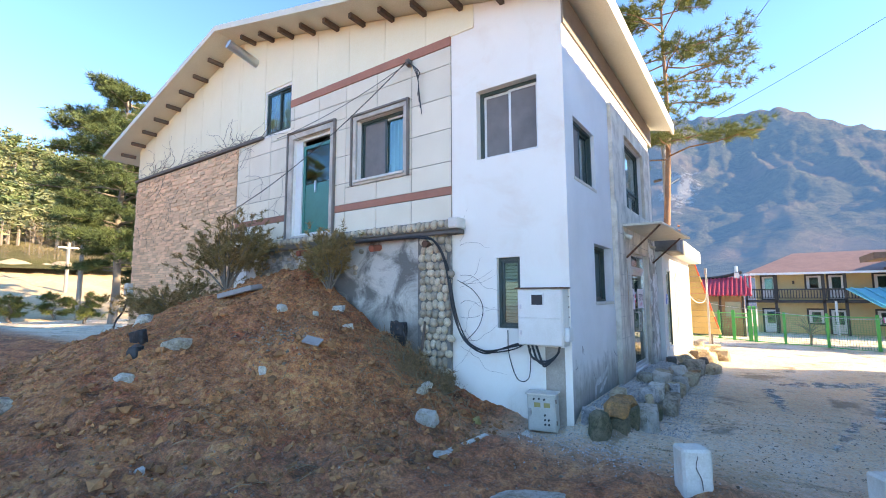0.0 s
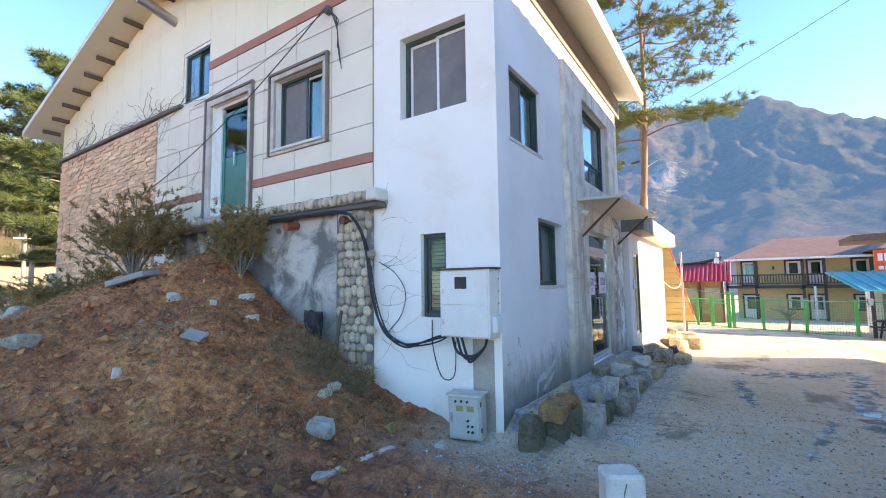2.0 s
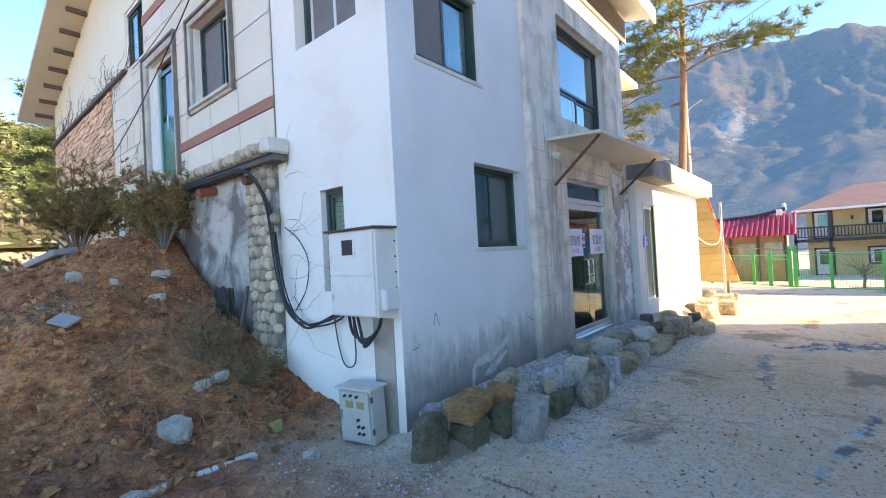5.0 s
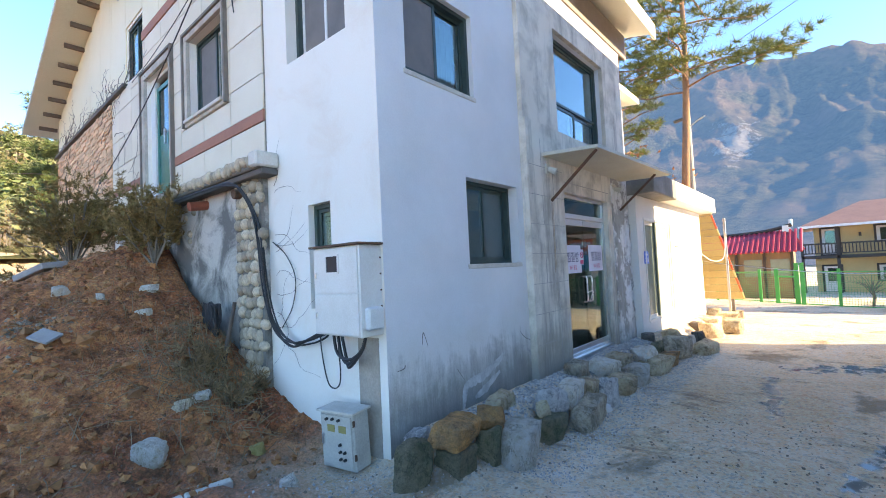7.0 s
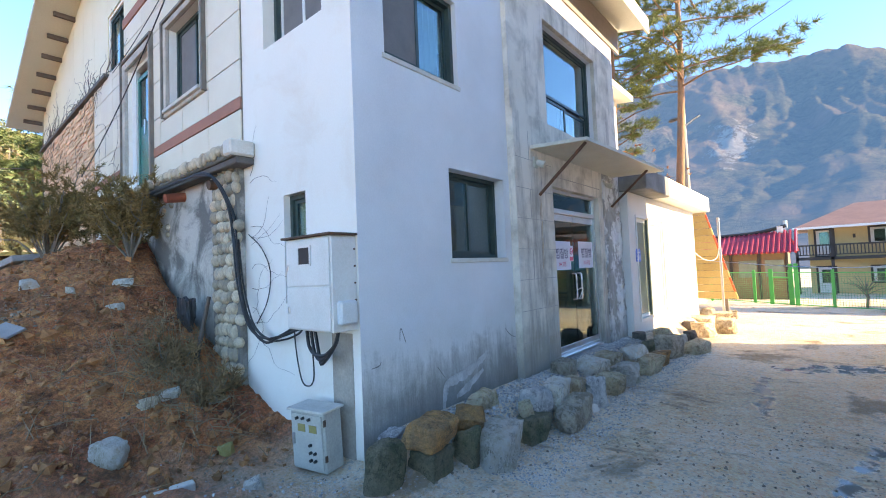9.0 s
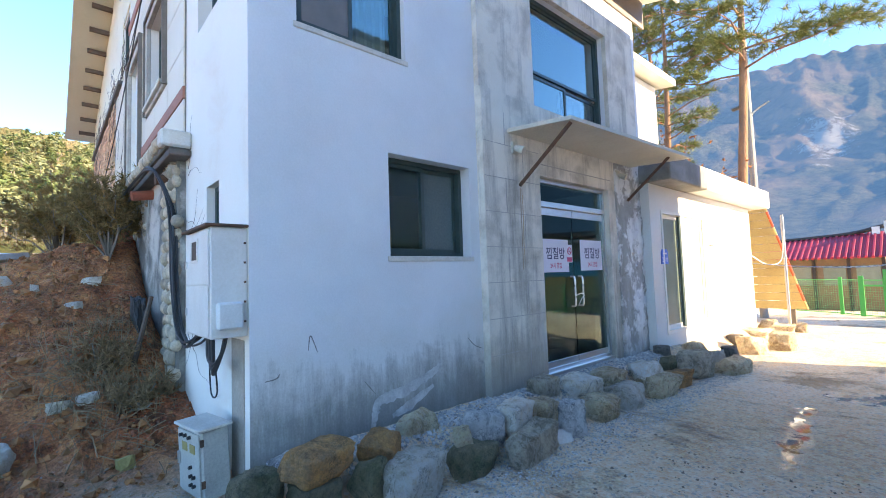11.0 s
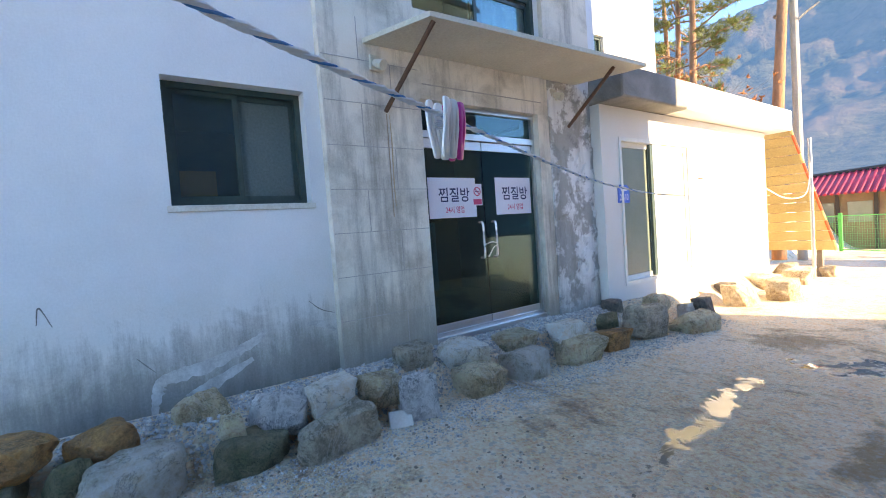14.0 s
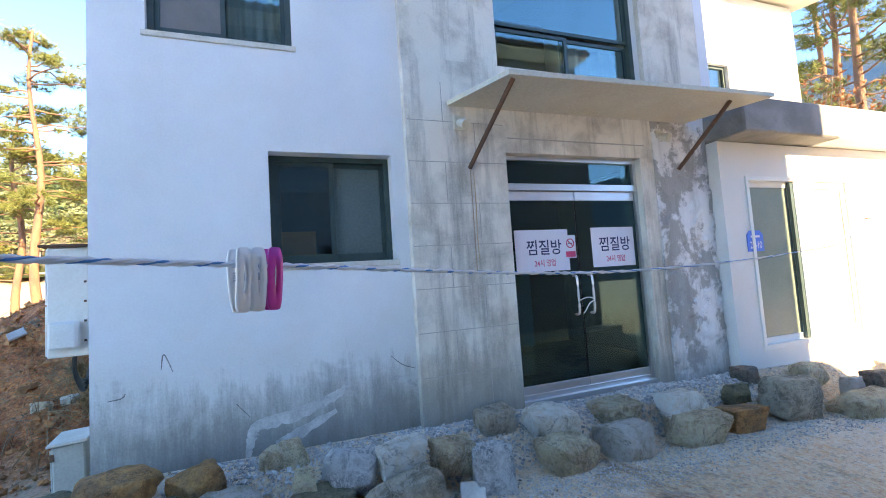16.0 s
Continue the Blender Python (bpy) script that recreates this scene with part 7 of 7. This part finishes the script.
# green mesh fence
fence = thing("fence", "bright green steel posts with see-through mesh", "fence")
posts = [(-6.5, 33.5), (-4.2, 32.6), (-2.1, 31.4), (-0.6, 30.1), (0.9, 29.2), (2.5, 28.3), (4.1, 27.3), (5.8, 26.4), (7.6, 25.6), (9.6, 24.8)]
for x, y in posts:
    part("post", boxed(x - 0.06, x + 0.06, y - 0.06, y + 0.06, -1.35, 0.55), "lime", fence)
for (x0, y0), (x1, y1) in zip(posts, posts[1:]):
    z0 = -1.1
    bm = bmesh.new()
    for k in range(15):
        z = z0 + 0.1 * k + 0.05
        rod(bm, (x0, y0, z), (x1, y1, z), 0.006, sides=3)
    n_ = int(math.hypot(x1 - x0, y1 - y0) / 0.1)
    for k in range(n_):
        f = k / n_
        rod(bm, (x0 + (x1 - x0) * f, y0 + (y1 - y0) * f, z0), (x0 + (x1 - x0) * f, y0 + (y1 - y0) * f, z0 + 1.5), 0.006, sides=3)
    part("mesh_panel", bm, "net", fence)
    for z in (-1.05, 0.42):
        part("rail", rod(bmesh.new(), (x0, y0, z), (x1, y1, z), 0.022, sides=5), "lime", fence)
gate = thing("gate", "green steel gate frame in the fence", "gate")
for x, y, h in ((-1.35, 30.6, 1.1), (-0.55, 29.9, 1.35), (-0.35, 29.75, 1.35)):
    part("post", boxed(x - 0.08, x + 0.08, y - 0.08, y + 0.08, -1.3, h - 0.5), "lime", gate)
part("rail", rod(bmesh.new(), (-1.35, 30.6, 0.2), (-0.55, 29.9, 0.2), 0.035, sides=6), "lime", gate)

# shed with crimson roof tiles
shed = thing("tiled_shed", "timber shed with a crimson tiled roof", "shed")
M["shed_wall"] = mat("weathered_timber", (0.26, 0.18, 0.11), (0.18, 0.125, 0.08), 1.5, 30, 0.85, 0.3)
part("wall", boxed(-6.6, -0.9, 36.0, 39.5, -1.5, 1.5), "shed_wall", shed)
for x in (-5.6, -4.2, -2.8, -1.5):
    part("window", boxed(x - 0.45, x + 0.45, 35.96, 35.995, 0.0, 1.0), "dim_pane", shed)
    part("door_post", boxed(x + 0.5, x + 0.64, 35.9, 35.99, -1.4, 1.5), "black_wood", shed)
rs = part("roof", slope(-7.0, 0, -0.4, 0, 0, 0.02, 0.02), "crimson", shed)
bm = bmesh.new()
for k in range(27):
    x = -7.1 + 0.255 * k
    rod(bm, (x, 35.2, 1.42), (x, 37.5, 2.42 + 0.012 * k), 0.075, 0.075, 6)
tagged(part("roof_tiling", bm, "crimson", rs), kind="stuff")
bm = bmesh.new()
v = [bm.verts.new(c) for c in ((-7.2, 35.2, 1.40), (-0.4, 35.2, 1.40), (-0.9, 37.5, 2.72), (-7.2, 37.5, 2.40), (-7.2, 39.8, 1.5), (-0.4, 39.8, 1.5))]
bm.faces.new((v[0], v[1], v[2], v[3]))
bm.faces.new((v[3], v[2], v[5], v[4]))
part("roof_deck", bm, "crimson", shed)
part("ridge", tube(bmesh.new(), curve_through([(-7.3, 37.5, 2.46), (-4.0, 37.5, 2.60), (-2.2, 37.5, 2.72), (-0.9, 37.5, 3.02)], 5), 0.12, 6), "black_wood", shed, "dark upswept ridge")
part("ridge_end", boxed(-1.35, -1.05, 37.3, 37.42, 2.35, 3.0), "white_frame", shed, "white ridge end")

# two-storey guest house
inn = thing("guest_house", "yellow two-storey guest house with black balconies and a brown hipped roof", "house")
part("wall", boxed(-0.1, 13.0, 51.0, 60.0, -2.4, 3.35), "yellow_wall", inn)
part("wall", boxed(9.0, 20.0, 46.0, 54.0, -2.4, 3.6), "yellow_wall", inn)


def hip(x0, x1, y0, y1, z, rise):
    bm = bmesh.new()
    d = (y1 - y0) / 2
    a = [bm.verts.new(c) for c in ((x0, y0, z), (x1, y0, z), (x1, y1, z), (x0, y1, z), (x0 + d * 0.7, y0 + d, z + rise), (x1 - d * 0.7, y0 + d, z + rise))]
    for f in ((0, 1, 5, 4), (1, 2, 5), (2, 3, 4, 5), (3, 0, 4), (3, 2, 1, 0)):
        bm.faces.new([a[k] for k in f])
    return bm


part("roof", hip(-1.0, 13.6, 49.2, 60.8, 3.35, 2.1), "maroon_roof", inn)
part("roof", hip(8.4, 21, 45.0, 55, 3.6, 2.2), "maroon_roof", inn)
part("fascia", boxed(-1.0, 9.5, 49.15, 49.25, 3.2, 3.38), "white_frame", inn)
part("balcony_floor", boxed(-0.9, 9.0, 49.6, 51.0, 0.75, 0.98), "black_wood", inn)
rail = part("balcony_rail", boxed(-0.9, 9.0, 49.6, 49.68, 1.85, 1.97), "black_wood", inn)
part("rail_bar", boxed(-0.9, 9.0, 49.62, 49.66, 1.12, 1.2), "black_wood", rail)
for k in range(50):
    part("baluster", boxed(-0.88 + 0.2 * k, -0.81 + 0.2 * k, 49.62, 49.66, 1.2, 1.85), "black_wood", rail)
for x in (-0.85, 1.3, 4.6, 6.0, 8.9):
    part("column", boxed(x - 0.1, x + 0.1, 49.6, 49.8, -2.4, 3.3), "black_wood", inn)
for z in (-2.0, 1.0):
    for x, kind in ((0.4, "door"), (3.6, "window"), (5.1, "door"), (8.0, "window"), (10.5, "window")):
        w, h0, h1 = (1.0, z, z + 2.1) if kind == "door" else (1.0, z + 0.9, z + 2.1)
        o_ = part(kind, boxed(x, x + w, 50.93, 50.995, h0, h1), "white_frame", inn)
        part("pane", boxed(x + 0.2, x + w - 0.2, 50.90, 50.928, max(h0 + 0.9, h0 + 0.15) if kind == "door" else h0 + 0.12, h1 - 0.15), "dark_glass", o_)
        part("surround", bars(lambda u0, u1, v0, v1, e0, e1, bm=None: box(bm, u0, u1, e0, e1, v0, v1), (x - 0.14, x + w + 0.14, h0 - 0.05, h1 + 0.14), 0.13, 50.91, 50.99), "black_wood", o_)
part("lamp", boxed(2.6, 2.75, 50.8, 50.99, 2.4, 2.7), "black_wood", inn)
part("drain_pipe", rod(bmesh.new(), (5.3, 49.5, -2.2), (5.3, 49.5, 0.9), 0.09, 0.09, 8), "white_frame", inn)
part("chimney", rod(bmesh.new(), (-1.6, 53, -1), (-1.6, 53, 4.3), 0.16, 0.16, 8), "alu", inn)

# shelter with a turquoise sheet roof, orange banner behind
shelter = thing("shelter", "cream shelter under a ribbed turquoise sheet roof", "shelter")
part("wall", boxed(6.2, 12.0, 27.4, 30.0, -1.3, 0.95), "yellow_wall", shelter)
part("wall", boxed(4.9, 6.15, 28.6, 30.0, -1.3, 1.0), "white_frame", shelter)
part("door", boxed(5.2, 5.9, 28.52, 28.59, -1.2, 0.75), "dim_pane", shelter)
deck = part("roof", slope(0, 0, 0.01, 0, 0, 0.01, 0.01), "turquoise", shelter)
bm = bmesh.new()
v = [bm.verts.new(c) for c in ((4.1, 26.2, 0.95), (12.5, 26.2, 0.95), (12.5, 28.4, 1.75), (3.3, 28.4, 1.75), (4.1, 26.2, 0.90), (12.5, 26.2, 0.90), (12.5, 28.4, 1.70), (3.3, 28.4, 1.70))]
for f in ((0, 1, 2, 3), (7, 6, 5, 4), (0, 4, 5, 1), (3, 7, 4, 0), (2, 6, 7, 3)):
    bm.faces.new([v[k] for k in f])
part("roof_sheet", bm, "turquoise", shelter)
for k in range(19):
    part("rib", rod(bmesh.new(), (4.2 + 0.45 * k, 26.2, 0.98), (3.5 + 0.47 * k, 28.4, 1.78), 0.035, sides=5), "turquoise", deck)
for x in (4.5, 6.0):
    part("post", boxed(x - 0.06, x + 0.06, 26.5, 26.62, -1.3, 0.95), "black_wood", shelter)
banner = thing("banner", "orange banner with pale illegible lettering on a dark roofed stall", "banner")
part("cloth", boxed(5.3, 6.9, 29.9, 29.95, 1.7, 2.75), "orange_sign", banner)
for r_, (z, h) in enumerate(((2.25, 0.34), (1.85, 0.16))):
    for k in range(6):
        part("lettering_bar", boxed(5.42 + 0.23 * k, 5.59 + 0.23 * k, 29.885, 29.897, z, z + h), "paper", banner)
part("frame", boxed(6.95, 12, 29.9, 32, 1.0, 3.0), "rafter", banner, "dark stall wall")
part("stall_roof", boxed(4.6, 12.5, 29.2, 32.5, 3.0, 3.3, m=pose(0, 0, 0, 0, -2, 0)), "rafter", banner, "dark stall roof")
table = thing("picnic_table", "dark wooden picnic table with benches", "table", (5.2, 25.6, ground_z(5.2, 25.6)))
part("tabletop", boxed(-0.9, 0.9, -0.35, 0.35, 0.70, 0.76), "black_wood", table)
for y in (-0.7, 0.7):
    part("bench", boxed(-0.9, 0.9, y - 0.13, y + 0.13, 0.42, 0.46), "black_wood", table)
for x in (-0.6, 0.6):
    for sx in (-1, 1):
        part("leg", rod(bmesh.new(), (x, sx * 0.75, 0), (x, sx * 0.15, 0.72), 0.04, 0.04, 6), "black_wood", table)

# a small bare tree in front of the fence
bare = thing("bare_tree", "small bare tree by the fence", "tree", (1.9, 29.3, -1.15))
r = random.Random(8)
bm = tube(bmesh.new(), [(0, 0, 0), (0.05, 0, 0.5), (0, 0, 0.9)], 0.06, 6, 0.7)
for k in range(22):
    a = r.uniform(0, math.tau)
    s = Vector((0, 0, r.uniform(0.5, 0.9)))
    e = s + Vector((math.cos(a) * r.uniform(0.3, 0.9), math.sin(a) * 0.6, r.uniform(0.2, 0.8)))
    tube(bm, [s, s.lerp(e, 0.5) + Vector((0, 0, 0.05)), e], 0.02, 4, 0.3)
part("trunk", bm, "bark_grey", bare)

# left background: poles, sheds, plastic-roofed field strip
for x, y, h in ((-36.8, 10.4, 6.8), (-48.0, 12.6, 6.5)):
    p_ = thing("utility_pole", "pale concrete utility pole in the field", "pole", (x, y, -0.4), "poles in the field")
    part("pole", rod(bmesh.new(), (0, 0, 0), (0, 0, h), 0.16, 0.11, 10), "pole", p_)
    part("crossarm", boxed(-0.06, 0.06, -0.7, 0.7, h - 0.5, h - 0.4), "alu", p_)
ghouse = thing("greenhouse", "low pale plastic greenhouse in the field", "greenhouse")
bm = bmesh.new()
rows = []
for k in range(9):
    a = math.pi * k / 8
    rows.append([bm.verts.new((-46 + 2.2 * math.cos(a), y, 2.1 + 1.9 * math.sin(a))) for y in (-6.0, 3.6)])
for a, b in zip(rows, rows[1:]):
    bm.faces.new((a[0], b[0], b[1], a[1]))
M["plastic"] = mat("greenhouse_film", (0.58, 0.64, 0.72), (0.52, 0.58, 0.66), 2, 20, 0.35, 0.05)
part("cover", bm, "plastic", ghouse)
meter = thing("wall_meter", "small grey meter box at the far corner of the house", "meter", (-17.0, GY, 1.5))
part("box", boxed(-0.05, 0.25, -0.2, 0, 0, 0.4, bevel=0.02), "grey_box", meter)
part("pipe", tube(bmesh.new(), curve_through([(0.1, -0.1, 0), (0.0, -0.2, -0.5), (-0.3, -0.3, -0.9), (-0.5, -0.3, -1.6)], 5), 0.03, 6), "black", meter)

# rooftop aerials
aer = thing("aerial", "thin steel aerial on the roof", "aerial")
part("mast", rod(bmesh.new(), (-9.9, 9.0, 7.7), (-9.9, 9.0, 10.4), 0.03, 0.02, 6), "alu", aer)
part("boom", rod(bmesh.new(), (-8.6, 8.6, 9.0), (-6.6, 8.6, 8.75), 0.03, 0.03, 6), "alu", aer)
part("mast", rod(bmesh.new(), (-7.6, 8.6, 7.2), (-7.6, 8.6, 8.9), 0.025, 0.025, 6), "alu", aer)
for k in range(9):
    part("element", rod(bmesh.new(), (-8.5 + 0.22 * k, 8.1, 8.99 - 0.027 * k), (-8.5 + 0.22 * k, 9.1, 8.99 - 0.027 * k), 0.012, sides=4), "alu", aer)
